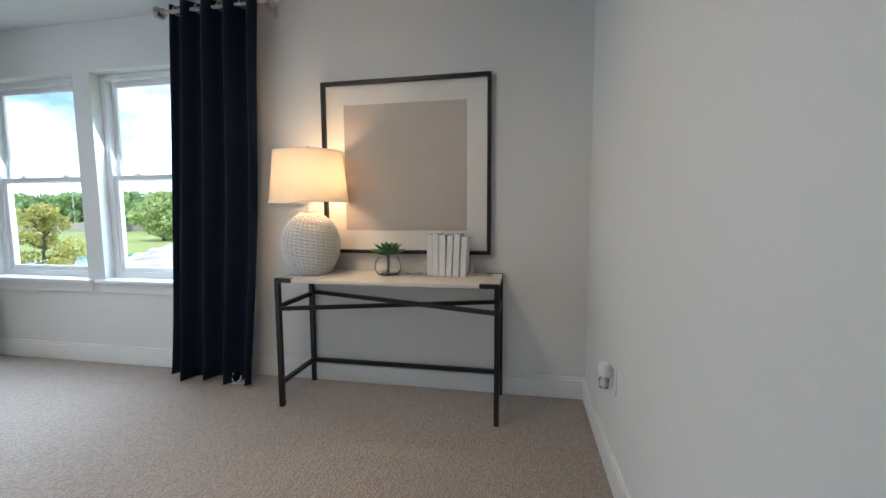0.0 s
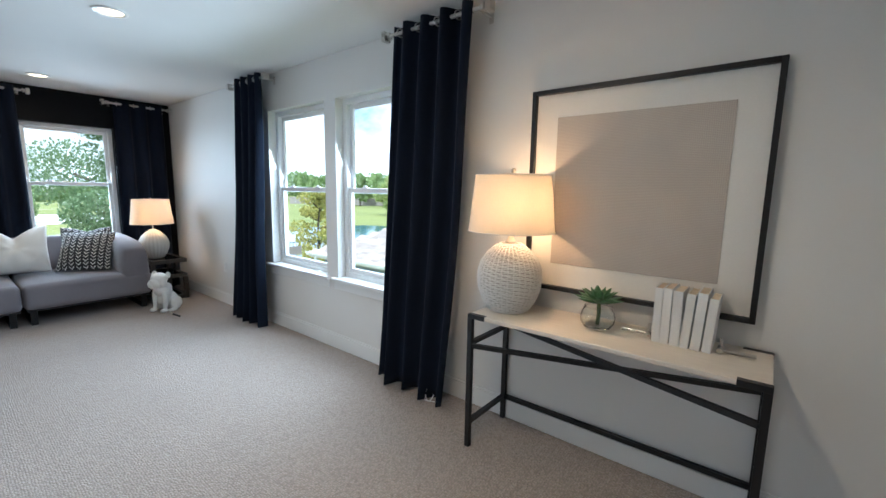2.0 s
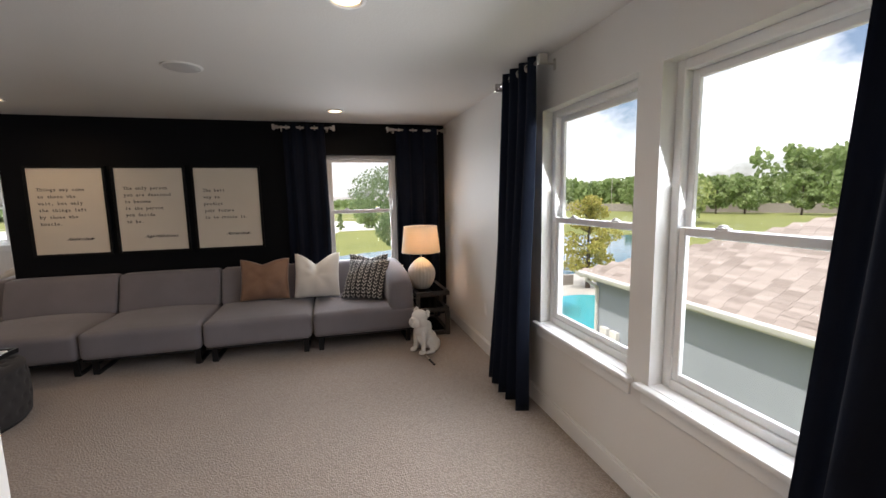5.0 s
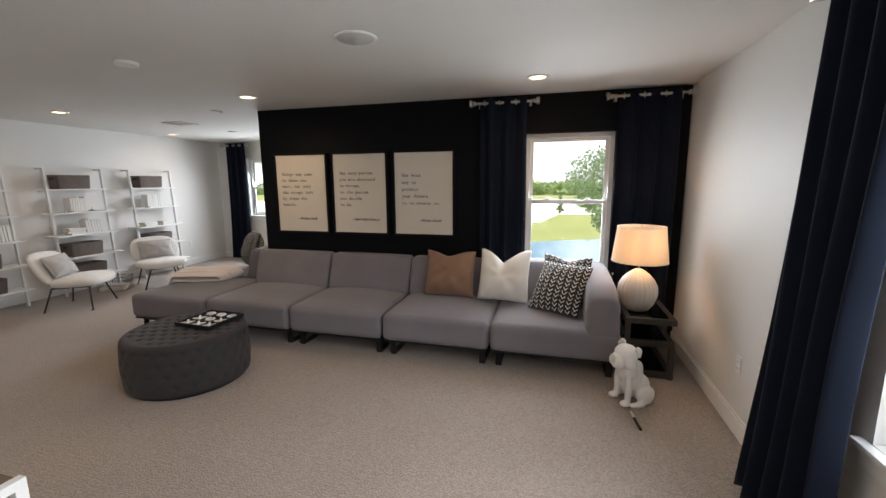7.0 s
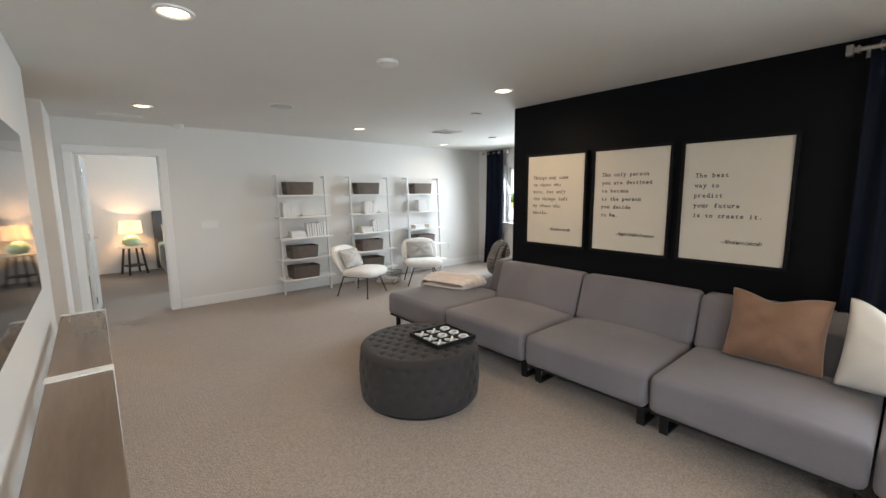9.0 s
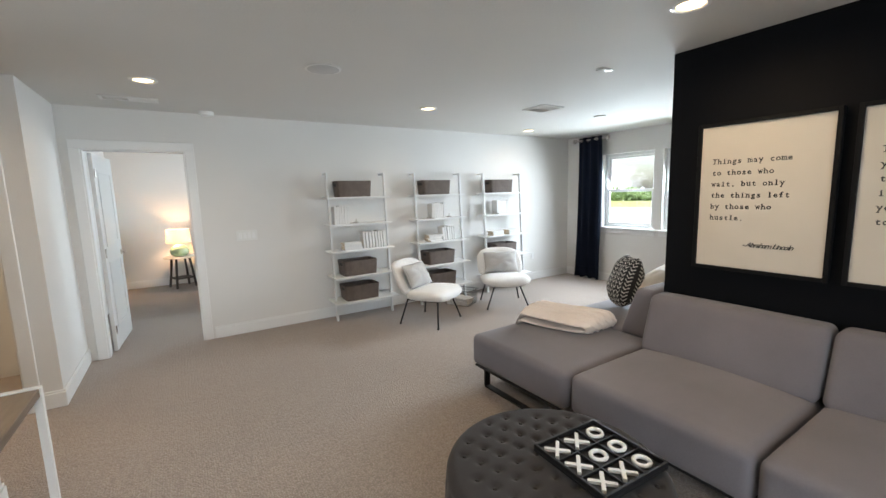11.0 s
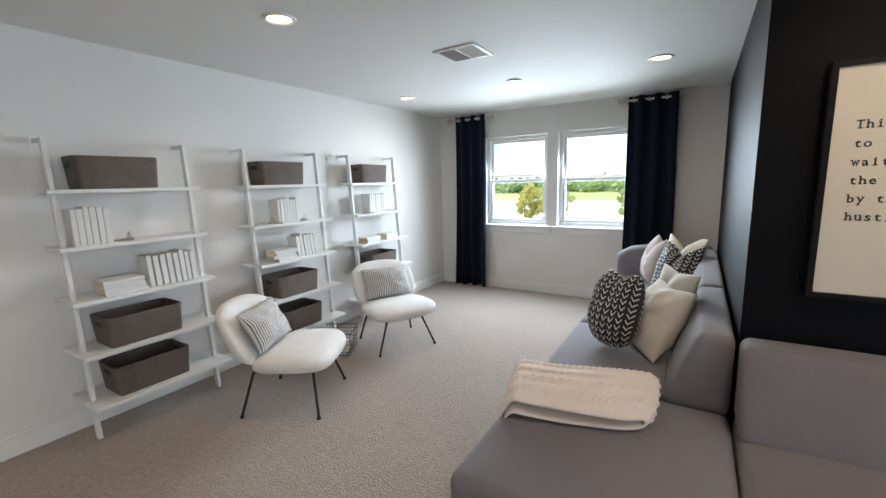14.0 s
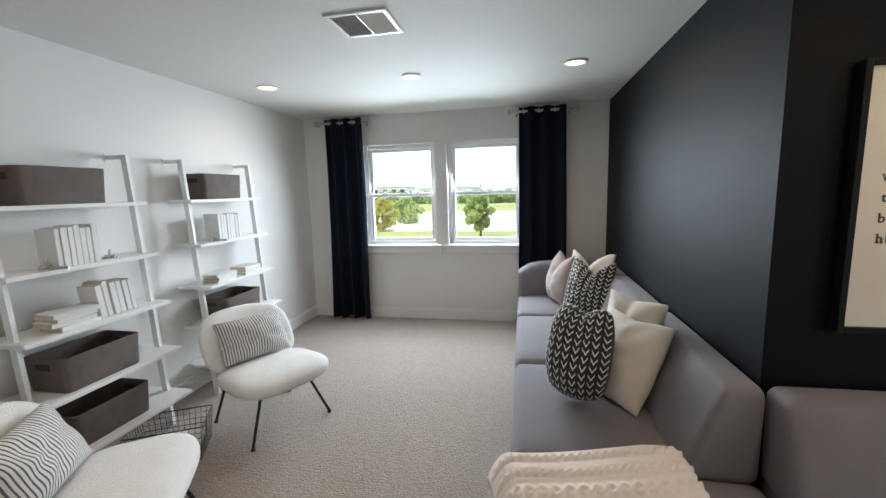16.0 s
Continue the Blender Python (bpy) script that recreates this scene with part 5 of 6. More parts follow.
# ---- knit throw ----
def knit_throw(x, y, z, rz):
    """A wool throw folded in two: the fold lies at +y, both ends hang over the seat edge at -y; cables run along it."""
    t = thing("throw_blanket", x, y, z, rz, "folded cream cable-knit throw on the corner seat", "blanket")
    half, W, gap = 0.345, 0.44, 0.043

    def cable(u, s):
        h = 0.0
        for c, wd in ((-0.135, 0.030), (-0.040, 0.022), (0.050, 0.034), (0.140, 0.024)):
            q = (u - c) / wd
            if abs(q) < 1.25:
                ph = 2 * math.pi * s / (0.082 if wd > 0.03 else 0.056)
                for sg in (-1, 1):
                    h = max(h, 0.018 * math.exp(-((q - sg * 0.5 * math.sin(ph)) / 0.32) ** 2) * (0.72 + 0.28 * sg * math.cos(ph)))
            for e in (-1.55, 1.55):
                h = max(h, 0.005 * math.exp(-((q - e) / 0.14) ** 2) * (0.8 + 0.2 * math.sin(s * 500)))
        return h + 0.0016 * abs(math.sin(u * 300)) * (1 - min(1, h / 0.006))

    def spine(f, lift, over):
        """The strip's middle line: y, z and the normal's y, z; f runs from -1 at the hem under the fold to 1 at the hem on top."""
        arc = math.pi * lift / 2
        total = 2 * half + arc
        d = (f + 1) / 2 * total
        if d < half:
            yy, zz, ny, nz = -half + d * 2, 0.018, 0.0, -1.0
        elif d < half + arc:
            a = (d - half) / arc * math.pi
            yy, zz, ny, nz = half + lift * 0.9 * math.sin(a), 0.018 + lift - lift * math.cos(a), math.sin(a), -math.cos(a)
        else:
            e = (d - half - arc) / half
            yy, zz, ny, nz = half - e * 2 * half, 0.018 + 2 * lift, 0.0, 1.0
        fall = max(0.0, -yy - (half - over))
        zz -= fall * fall * 6.5
        yy += fall * 0.35
        return yy, zz, ny, nz

    bm = bmesh.new()
    ns, nu, th = 230, 72, 0.026
    outer, inner = [], []
    for i in range(ns + 1):
        f = i / ns * 2 - 1
        ro, ri = [], []
        for j in range(nu + 1):
            g = j / nu * 2 - 1
            u = g * W / 2
            slump = (1 - abs(g) ** 3.0)
            yy, zz, ny, nz = spine(f, gap * (0.62 + 0.38 * slump), 0.13)
            wave = 0.006 * math.sin(7 * yy + 5 * u) + 0.003 * math.sin(12 * u + 1.7)
            zz += wave * max(0.0, nz) + 0.004 * math.sin(9 * yy)
            edge = max(0.0, 1 - abs(g) ** 9) ** 0.5 * max(0.0, 1 - abs(f) ** 60) ** 0.5
            xx = u * (1 + 0.05 * math.sin(5 * yy + 0.6)) + 0.016 * math.sin(6 * yy + 1.0) + (0.02 if f > 0 else 0.0) * math.sin(4 * yy)
            xx *= 1 - 0.10 * max(0.0, (abs(yy) - half * 0.72) / (half * 0.28)) ** 2 * abs(g)
            yy -= 0.24 * xx * (yy + half) / (2 * half)
            k = (th / 2 + cable(u, f * (half * 2))) * edge
            ro.append(bm.verts.new((xx, yy + ny * k, zz + nz * k)))
            k = -th / 2 * edge
            ri.append(bm.verts.new((xx, yy + ny * k, zz + nz * k)))
        outer.append(ro)
        inner.append(ri)
    for g in (outer, inner):
        for i in range(ns):
            for j in range(nu):
                bm.faces.new((g[i][j], g[i + 1][j], g[i + 1][j + 1], g[i][j + 1]))
    bmesh.ops.remove_doubles(bm, verts=bm.verts, dist=0.0006)
    part("knit", bm, M_KNIT, t, sharp=False)


knit_throw(-5.985, -2.720, 0.452, 15)


# ---- side table, second lamp, dog, brush ----
def side_table(x0, x1, y0, y1, h):
    s = thing("side_table", (x0 + x1) / 2, (y0 + y1) / 2, 0, 0, "dark grey stepped side table with black glass shelves", "table")
    L, W, t = (x1 - x0) / 2, (y1 - y0) / 2, 0.045
    for nm, z, dx0, dx1 in (("top_frame", h, -L, L), ("middle_frame", h - 0.19, -L + 0.02, L - 0.02), ("lower_frame", 0.05, -L, L)):
        bm = bmesh.new()
        for q in ((dx0, dx0 + t, -W, W), (dx1 - t, dx1, -W, W), (dx0 + t, dx1 - t, -W, -W + t), (dx0 + t, dx1 - t, W - t, W)):
            box(bm, *q, z - t, z, 0.002, 1)
        fr = part(nm, bm, M_DARKWOOD, s)
        part("glass", B(dx0 + t - 0.006, dx1 - t + 0.006, -W + t - 0.006, W - t + 0.006, z - 0.012, z - 0.004), M_SCREEN, fr, "black glass inset", smooth=False)
    for px, py, z0, z1 in ((-L + t / 2, -W + t / 2, 0, h - t), (-L + t / 2, W - t / 2, 0, h - t), (L - t / 2, -W + t / 2, 0, h - t), (L - t / 2, W - t / 2, 0, h - 0.19 - t), (0.0, W - t / 2, h - 0.19, h - t)):
        bm = bmesh.new()
        bar(bm, (px, py, z0), (px, py, z1), t - 0.002, t - 0.002, (1, 0, 0))
        part("post", bm, M_DARKWOOD, s)


side_table(-6.10, -5.50, 2.00, 2.38, 0.50)


def ribbed_lamp(x, y, z):
    l = thing("table_lamp", x, y, z, 0, "white ribbed ceramic table lamp with a lit linen shade", "lamp")
    prof = [(0.075, 0.0), (0.095, 0.008), (0.130, 0.06), (0.152, 0.12), (0.158, 0.17), (0.150, 0.22), (0.125, 0.27), (0.085, 0.315), (0.045, 0.345), (0.03, 0.355)]
    fine = []
    for (r0, z0), (r1, z1) in zip(prof, prof[1:]):
        for i in range(3):
            fine.append((r0 + (r1 - r0) * i / 3, z0 + (z1 - z0) * i / 3))
    fine.append(prof[-1])
    bm = bmesh.new()
    part("body", lathe(bm, fine, 144, wob=lambda a, zz: 1 + 0.018 * math.cos(24 * a)), M_CERAMIC, l, sharp=False)
    bm = bmesh.new()
    tube(bm, [(0, 0, 0.35), (0, 0, 0.715)], 0.007, 10)
    lathe(bm, [(0.002, 0.712), (0.011, 0.717), (0.013, 0.727), (0.007, 0.735), (0.001, 0.737)], 14)
    part("stem", bm, M_NICKEL, l)
    bm = bmesh.new()
    bmesh.ops.create_icosphere(bm, subdivisions=2, radius=0.028, matrix=Matrix.Translation((0, 0, 0.55)))
    part("bulb", bm, M_BULB, l)
    lamp_shade(l, 0.425, 0.715, 0.222, 0.188, M_SHADE)
    lamp_light("side_lamp_light", x + 0.04, y, z + 0.555, LAMP_W * 0.65)


ribbed_lamp(-5.76, 2.12, 0.50)


def dog_statue(x, y, rz):
    """A sitting bulldog in one plain mesh, fused from rounded masses."""
    bm = bmesh.new()

    def blob(cx, cy, cz, rx, ry, rz_, tilt=0.0):
        m = Matrix.Translation((cx, cy, cz)) @ pose(0, 0, 0, 0, tilt, 0) @ Matrix.Diagonal((rx, ry, rz_, 1))
        bmesh.ops.create_icosphere(bm, subdivisions=3, radius=1.0, matrix=m)

    blob(-0.060, 0, 0.105, 0.080, 0.074, 0.090)
    blob(-0.010, 0, 0.180, 0.058, 0.066, 0.115, -26)
    blob(0.030, 0, 0.225, 0.058, 0.078, 0.070)
    for s in (-1, 1):
        blob(0.050, s * 0.058, 0.125, 0.024, 0.024, 0.105, 3)
        blob(0.052, s * 0.060, 0.055, 0.020, 0.020, 0.060)
        blob(0.070, s * 0.064, 0.020, 0.038, 0.028, 0.022)
        blob(-0.062, s * 0.082, 0.075, 0.066, 0.036, 0.070, 12)
        blob(-0.030, s * 0.094, 0.030, 0.030, 0.024, 0.040)
        blob(0.005, s * 0.098, 0.018, 0.050, 0.025, 0.019)
        blob(0.010, s * 0.082, 0.392, 0.012, 0.030, 0.022)
        blob(0.020, s * 0.100, 0.372, 0.013, 0.016, 0.022)
        blob(0.108, s * 0.034, 0.292, 0.028, 0.030, 0.040)
        blob(0.076, s * 0.040, 0.352, 0.022, 0.024, 0.014)
        blob(0.052, s * 0.062, 0.305, 0.040, 0.026, 0.045)
    blob(0.040, 0, 0.342, 0.074, 0.078, 0.064)
    blob(0.098, 0, 0.322, 0.036, 0.048, 0.032)
    blob(0.130, 0, 0.336, 0.012, 0.020, 0.013)
    blob(0.112, 0, 0.262, 0.020, 0.038, 0.014)
    blob(0.034, 0, 0.272, 0.064, 0.074, 0.036)
    blob(-0.148, 0, 0.048, 0.028, 0.018, 0.018)
    for v in bm.verts:
        v.co.z = max(v.co.z, 0.0)
    ob = part("dog_statue", bm, M_DOG, None, "", sharp=False)
    ob.matrix_basis = pose(x, y, 0, 0, 0, rz) @ Matrix.Diagonal((1.08, 1.08, 1.08, 1))
    rm = ob.modifiers.new("fuse", "REMESH")
    rm.mode, rm.voxel_size, rm.use_smooth_shade = "VOXEL", 0.004, True
    sm = ob.modifiers.new("soften", "SMOOTH")
    sm.iterations, sm.factor = 2, 0.5
    tagged(ob, "white glazed sitting bulldog statue on the carpet", "statue")


dog_statue(-5.09, 1.985, -64)
p = thing("brush", -4.805, 1.985, 0, 187, "small dark-handled brush lying on the carpet", "brush")
part("handle", tube(bmesh.new(), [(-0.105, 0, 0.010), (-0.03, 0, 0.009), (0.03, 0, 0.009)], 0.0095, 10), M_BLACKMETAL, p)
part("tip", tube(bmesh.new(), [(0.03, 0, 0.009), (0.065, 0, 0.011), (0.105, 0, 0.010)], 0.0095, 10), M_PAPER, p, "pale brush tip")


# ---- baskets and books on the shelves ----
def storage_basket(x, y, z, w, d, h, rz=0):
    b = thing("storage_basket", x, y, z, rz, "dark brown woven basket with cut-out handles", "basket", "brown shelf baskets")
    bm = bmesh.new()

    def loop(k, q, inset):
        a, c, r = w / 2 * k - inset, d / 2 * k - inset, 0.03
        pts = []
        for sx, sy, a0 in ((1, 1, 0), (-1, 1, 90), (-1, -1, 180), (1, -1, 270)):
            for i in range(5):
                t = radians(a0 + 90 * i / 4)
                pts.append((sx * (a - r) + r * math.cos(t), sy * (c - r) + r * math.sin(t), q))
        return pts

    n = 12
    lps = [loop(0.94 + 0.06 * i / n + (0.006 if i % 2 else 0), h * i / n, 0) for i in range(n + 1)]
    lps += [loop(1.0, h + 0.002, 0.006), loop(1.0, h - 0.004, 0.012), loop(0.94, 0.012, 0.012)]
    part("body", rings(bm, lps), M_BASKET, b)
    # no hole is cut: a dark block stands for its shade
    for s in (-1, 1):
        bm = B(min(s * (w / 2 * 0.985 + 0.004), s * (w / 2 * 0.985 - 0.016)), max(s * (w / 2 * 0.985 + 0.004), s * (w / 2 * 0.985 - 0.016)), -0.045, 0.045, h * 0.66, h * 0.84, 0.004, 1)
        part("handle_hole", bm, M_HOLE_SHADE, b, "dark block painted as the shaded handle cut-out")
    return b


def books_on(xs, y, z, n, seed, tilt=0.0, h0=0.20):
    """A row of white books from xs towards smaller x."""
    rng = random.Random(seed)
    x = xs
    for i in range(n):
        t = rng.uniform(0.024, 0.034)
        hh = h0 + rng.uniform(0, 0.02)
        upright_book(None, x - t / 2, y + rng.uniform(-0.004, 0.004), z, t, 0.13, hh, tilt, 1)
        x -= t + 0.003 + (0.006 if tilt else 0)
    return x


def stack_on(x, y, z, n, seed):
    rng = random.Random(seed)
    q = z
    for i in range(n):
        t = rng.uniform(0.018, 0.028)
        flat_book(x + rng.uniform(-0.012, 0.012), y + rng.uniform(-0.008, 0.008), q, rng.uniform(0.20, 0.235), 0.15, t, 180 + rng.uniform(-5, 5))
        q += t + 0.0006


T = 0.0245
for i, sx in enumerate(SHELVES):
    yb = SY + 0.022
    storage_basket(sx + 0.055, yb + 0.105, SHELF_Z[0] + T, 0.45 if i < 2 else 0.44, 0.20, 0.195)
    z1, z2 = SHELF_Z[1] + T, SHELF_Z[2] + T
    if i == 0:
        e = books_on(sx + 0.335, yb + 0.15, z1, 6, 31, 0, 0.215)
        bookend(e - 0.10, yb + 0.16, z1, 0)
        stack_on(sx + 0.135, yb + 0.19, z2, 4, 41)
        books_on(sx - 0.015, yb + 0.17, z2, 8, 51, 3.0, 0.20)
    elif i == 1:
        e = books_on(sx + 0.16, yb + 0.15, z1, 7, 32, 0, 0.20)
        bookend(sx + 0.19, yb + 0.17, z1, 100)
        bookend(e - 0.10, yb + 0.16, z1, 0)
        stack_on(sx + 0.14, yb + 0.19, z2, 4, 42)
        books_on(sx + 0.0, yb + 0.17, z2, 6, 52, 6.0, 0.19)
    else:
        books_on(sx + 0.18, yb + 0.15, z1, 8, 33, 0, 0.20)
        bookend(sx + 0.21, yb + 0.17, z1, 100)
        stack_on(sx + 0.19, yb + 0.19, z2, 3, 43)
        stack_on(sx - 0.13, yb + 0.19, z2, 3, 44)
    storage_basket(sx + 0.06, yb + 0.165, SHELF_Z[3] + T, 0.44, 0.27, 0.185)
    if i < 2:
        storage_basket(sx + 0.06, yb + 0.185, SHELF_Z[4] + T, 0.44, 0.28, 0.185)


def wire_basket(x, y, rz):
    b = thing("wire_basket", x, y, 0, rz, "black wire basket holding white papers", "basket")
    w, d, h = 0.40, 0.27, 0.21
    for nm, q in (("rim", h), ("base_ring", 0.006), ("middle_ring", h / 2)):
        bm = bmesh.new()
        k = 0.90 + 0.10 * q / h
        tube(bm, [(-w / 2 * k, -d / 2 * k, q), (w / 2 * k, -d / 2 * k, q), (w / 2 * k, d / 2 * k, q), (-w / 2 * k, d / 2 * k, q)], 0.0035 if nm == "rim" else 0.002, 6, True)
        part(nm, bm, M_BLACKMETAL, b)
    bm = bmesh.new()
    for i in range(1, 6):
        q = h * i / 6
        k = 0.90 + 0.10 * q / h
        if i != 3:
            tube(bm, [(-w / 2 * k, -d / 2 * k, q), (w / 2 * k, -d / 2 * k, q), (w / 2 * k, d / 2 * k, q), (-w / 2 * k, d / 2 * k, q)], 0.0013, 4, True)
    for i in range(13):
        f = i / 12 - 0.5
        tube(bm, [(f * w, -d / 2, h), (f * w * 0.9, -d / 2 * 0.9, 0.004), (f * w * 0.9, d / 2 * 0.9, 0.004), (f * w, d / 2, h)], 0.0014, 4)
    for i in range(9):
        f = i / 8 - 0.5
        tube(bm, [(-w / 2, f * d, h), (-w / 2 * 0.9, f * d * 0.9, 0.005), (w / 2 * 0.9, f * d * 0.9, 0.005), (w / 2, f * d, h)], 0.0014, 4)
    part("wire_mesh", bm, M_BLACKMETAL, b)
    flat_book(x + 0.02, y, 0.008, 0.30, 0.20, 0.05, rz + 4, "white paper-covered book in a wire basket")
    flat_book(x - 0.01, y + 0.01, 0.0590, 0.28, 0.19, 0.03, rz - 6, "white paper-covered book in a wire basket")


wire_basket(-6.60, -5.02, 118)


# ---- switches, outlets, thermostat, cord ----
def wall_plate(name, x, y, z, rz, w, h, label, category, gangs=0, outlet=False):
    """A white plate; local y points into the room."""
    d = thing(name, x, y, z, rz, label, category)
    part("plate", B(-w / 2, w / 2, 0.0, 0.006, -h / 2, h / 2, 0.002, 1), M_PLASTIC, d)
    for i in range(gangs):
        cx = (i - (gangs - 1) / 2) * 0.046
        part("rocker", B(cx - 0.016, cx + 0.016, 0.006, 0.010, -0.033, 0.033, 0.0015, 1), M_VINYL, d)
    if outlet:
        for s in (-1, 1):
            part("socket", B(-0.017, 0.017, 0.006, 0.008, s * 0.02 - 0.014, s * 0.02 + 0.014, 0.003, 1), M_VINYL, d)
            for q in (-0.006, 0.006):
                part("slot", B(q - 0.0012, q + 0.0012, 0.008, 0.0084, s * 0.02 - 0.004, s * 0.02 + 0.006), M_HOLE_SHADE, d, smooth=False)
    return d


wall_plate("light_switch", -4.01, SY, 1.13, 0, 0.22, 0.118, "white four-gang switch plate on the wall", "switch", 4)
wall_plate("light_switch", -2.285, TY, 1.14, 0, 0.075, 0.118, "white single switch plate under the thermostat", "switch", 1)
wall_plate("outlet", -1.53, NY, 0.46, 180, 0.072, 0.116, "white wall outlet behind the curtain", "outlet", 0, True)
wall_plate("outlet", -4.88, NY, 0.44, 180, 0.072, 0.116, "white wall outlet near the side table", "outlet", 0, True)
wall_plate("outlet", -8.50, SY, 0.42, 0, 0.072, 0.116, "white wall outlet beyond the shelves", "outlet", 0, True)
wall_plate("outlet", EX, 1.83, 0.43, 90, 0.072, 0.116, "white wall outlet with a plugged-in scent warmer", "outlet", 0, True)
d = thing("scent_warmer", EX - 0.008, 1.83, 0.435, 90, "white and clear plug-in scent warmer in an outlet", "air freshener")
bm = bmesh.new()
lathe(bm, [(0.016, 0.006), (0.024, 0.012), (0.027, 0.05), (0.020, 0.062), (0.010, 0.066)], 20, 0, 0.034)
part("housing", bm, M_PLASTIC, d)
part("plug", B(-0.016, 0.016, 0.0, 0.026, 0.005, 0.045, 0.004), M_PLASTIC, d)
bm = bmesh.new()
lathe(bm, [(0.012, -0.045), (0.019, -0.04), (0.020, -0.005), (0.014, 0.006)], 20, 0, 0.034)
part("bottle", bm, M_GLASS, d, "clear oil bottle")
d = thing("thermostat", -2.26, TY, 1.49, 0, "white wall thermostat with a grey display", "thermostat")
part("plate", B(-0.07, 0.07, 0, 0.006, -0.075, 0.075, 0.004), M_PLASTIC, d)
part("housing", B(-0.055, 0.055, 0.006, 0.034, -0.048, 0.048, 0.005), M_PLASTIC, d)
part("display", B(-0.034, 0.034, 0.034, 0.0355, -0.014, 0.034, 0.001, 1), M_GREYPLASTIC, d)
rng = random.Random(8)
cord = thing("lamp_cord", -1.52, 2.493, 0, 0, "white lamp cord hanging to the carpet from an outlet", "cable")
pts = [(0.0, 0.062, 0.46), (0.012, 0.035, 0.44), (0.02, 0.0, 0.38), (-0.005, -0.03, 0.30), (-0.05, -0.06, 0.22), (-0.075, -0.085, 0.14), (-0.055, -0.10, 0.07), (-0.06, -0.10, 0.02), (-0.03, -0.11, 0.006), (0.02, -0.09, 0.006), (0.06, -0.07, 0.006)]
sm = []
for i in range(len(pts) - 1):
    p0, p1, p2, p3 = (Vector(pts[max(0, min(len(pts) - 1, i + k))]) for k in (-1, 0, 1, 2))
    for j in range(5):
        f = j / 5
        sm.append(0.5 * ((2 * p1) + (p2 - p0) * f + (2 * p0 - 5 * p1 + 4 * p2 - p3) * f * f + (3 * p1 - p0 - 3 * p2 + p3) * f ** 3))
sm.append(Vector(pts[-1]))
part("cord", tube(bmesh.new(), sm, 0.0035, 6), M_PLASTIC, cord)
loop2 = [(-0.06 + 0.02 * math.cos(a) + 0.004 * k, -0.10 + 0.012 * math.sin(a), 0.06 + 0.05 * math.sin(a)) for k, a in enumerate([2 * math.pi * q / 16 for q in range(17)])]
part("coil", tube(bmesh.new(), loop2, 0.0035, 6), M_PLASTIC, cord)


# ---- bedroom beyond the doorway ----
def night_table(x, y):
    n = thing("night_table", x, y, 0, 20, "round pale-topped night table with dark legs", "table")
    bm = bmesh.new()
    part("tabletop", lathe(bm, [(0.24, 0.53), (0.255, 0.536), (0.255, 0.552), (0.24, 0.558)], 36), M_TOP, n)
    for k in range(4):
        a = math.pi / 4 + k * math.pi / 2
        bm = bmesh.new()
        bar(bm, (0.15 * math.cos(a), 0.15 * math.sin(a), 0.53), (0.22 * math.cos(a), 0.22 * math.sin(a), 0.0), 0.03, 0.03, (1, 0, 0))
        part("leg", bm, M_DARKWOOD, n)
    part("lower_shelf", B(-0.15, 0.15, -0.15, 0.15, 0.16, 0.18, 0.003, 1), M_DARKWOOD, n)


night_table(-3.32, -9.08)
l = thing("table_lamp", -3.32, -9.08, 0.558, 0, "green glass lamp with a lit white shade on a night table", "lamp")
part("body", lathe(bmesh.new(), [(0.06, 0.0), (0.10, 0.008), (0.145, 0.06), (0.15, 0.10), (0.12, 0.16), (0.06, 0.205), (0.03, 0.215)], 36), M_GREENGLASS, l, "pale green body")
part("stem", tube(bmesh.new(), [(0, 0, 0.21), (0, 0, 0.48)], 0.007, 8), M_NICKEL, l)
lamp_shade(l, 0.25, 0.48, 0.19, 0.175, M_SHADE)
lamp_light("bedroom_lamp_light", -3.28, -9.08, 0.92, BED_W)

bed = thing("bed", -4.71, -8.32, 0, 0, "made bed with navy and pale teal bedding", "bed")
bm = bmesh.new()
soft_box(bm, 0.95, 1.02, 0.15, 0.06, 0.02, 6, (0, 0, 0.40))
part("mattress", bm, M_WHITECLOTH, bed)
part("base", B(-0.94, 0.94, -1.0, 1.0, 0.06, 0.25, 0.01), M_HEADBOARD, bed)
for sx in (-1, 1):
    for sy in (-1, 1):
        part("leg", B(sx * 0.85 - 0.03, sx * 0.85 + 0.03, sy * 0.92 - 0.03, sy * 0.92 + 0.03, 0, 0.06), M_DARKWOOD, bed)
bm = bmesh.new()
soft_box(bm, 1.0, 0.70, 0.24, 0.06, 0.03, 7, (0, 0.35, 0.36))
part("duvet", bm, M_NAVYBED, bed, "navy patterned duvet")
bm = bmesh.new()
soft_box(bm, 0.99, 0.22, 0.215, 0.05, 0.02, 6, (0, -0.38, 0.40))
part("folded_sheet", bm, M_TEAL, bed, "pale teal folded sheet")
bm = bmesh.new()
soft_box(bm, 1.0, 0.06, 0.60, 0.04, 0.0, 6, (0, -1.05, 0.62))
hb = part("headboard", bm, M_HEADBOARD, bed, "grey tufted headboard")
for i in range(7):
    for j in range(3):
        bm = bmesh.new()
        bmesh.ops.create_icosphere(bm, subdivisions=1, radius=0.014, matrix=Matrix.Translation((-0.75 + 0.25 * i, -0.99, 0.72 + 0.17 * j)))
        part("button", bm, M_HEADBOARD, hb)
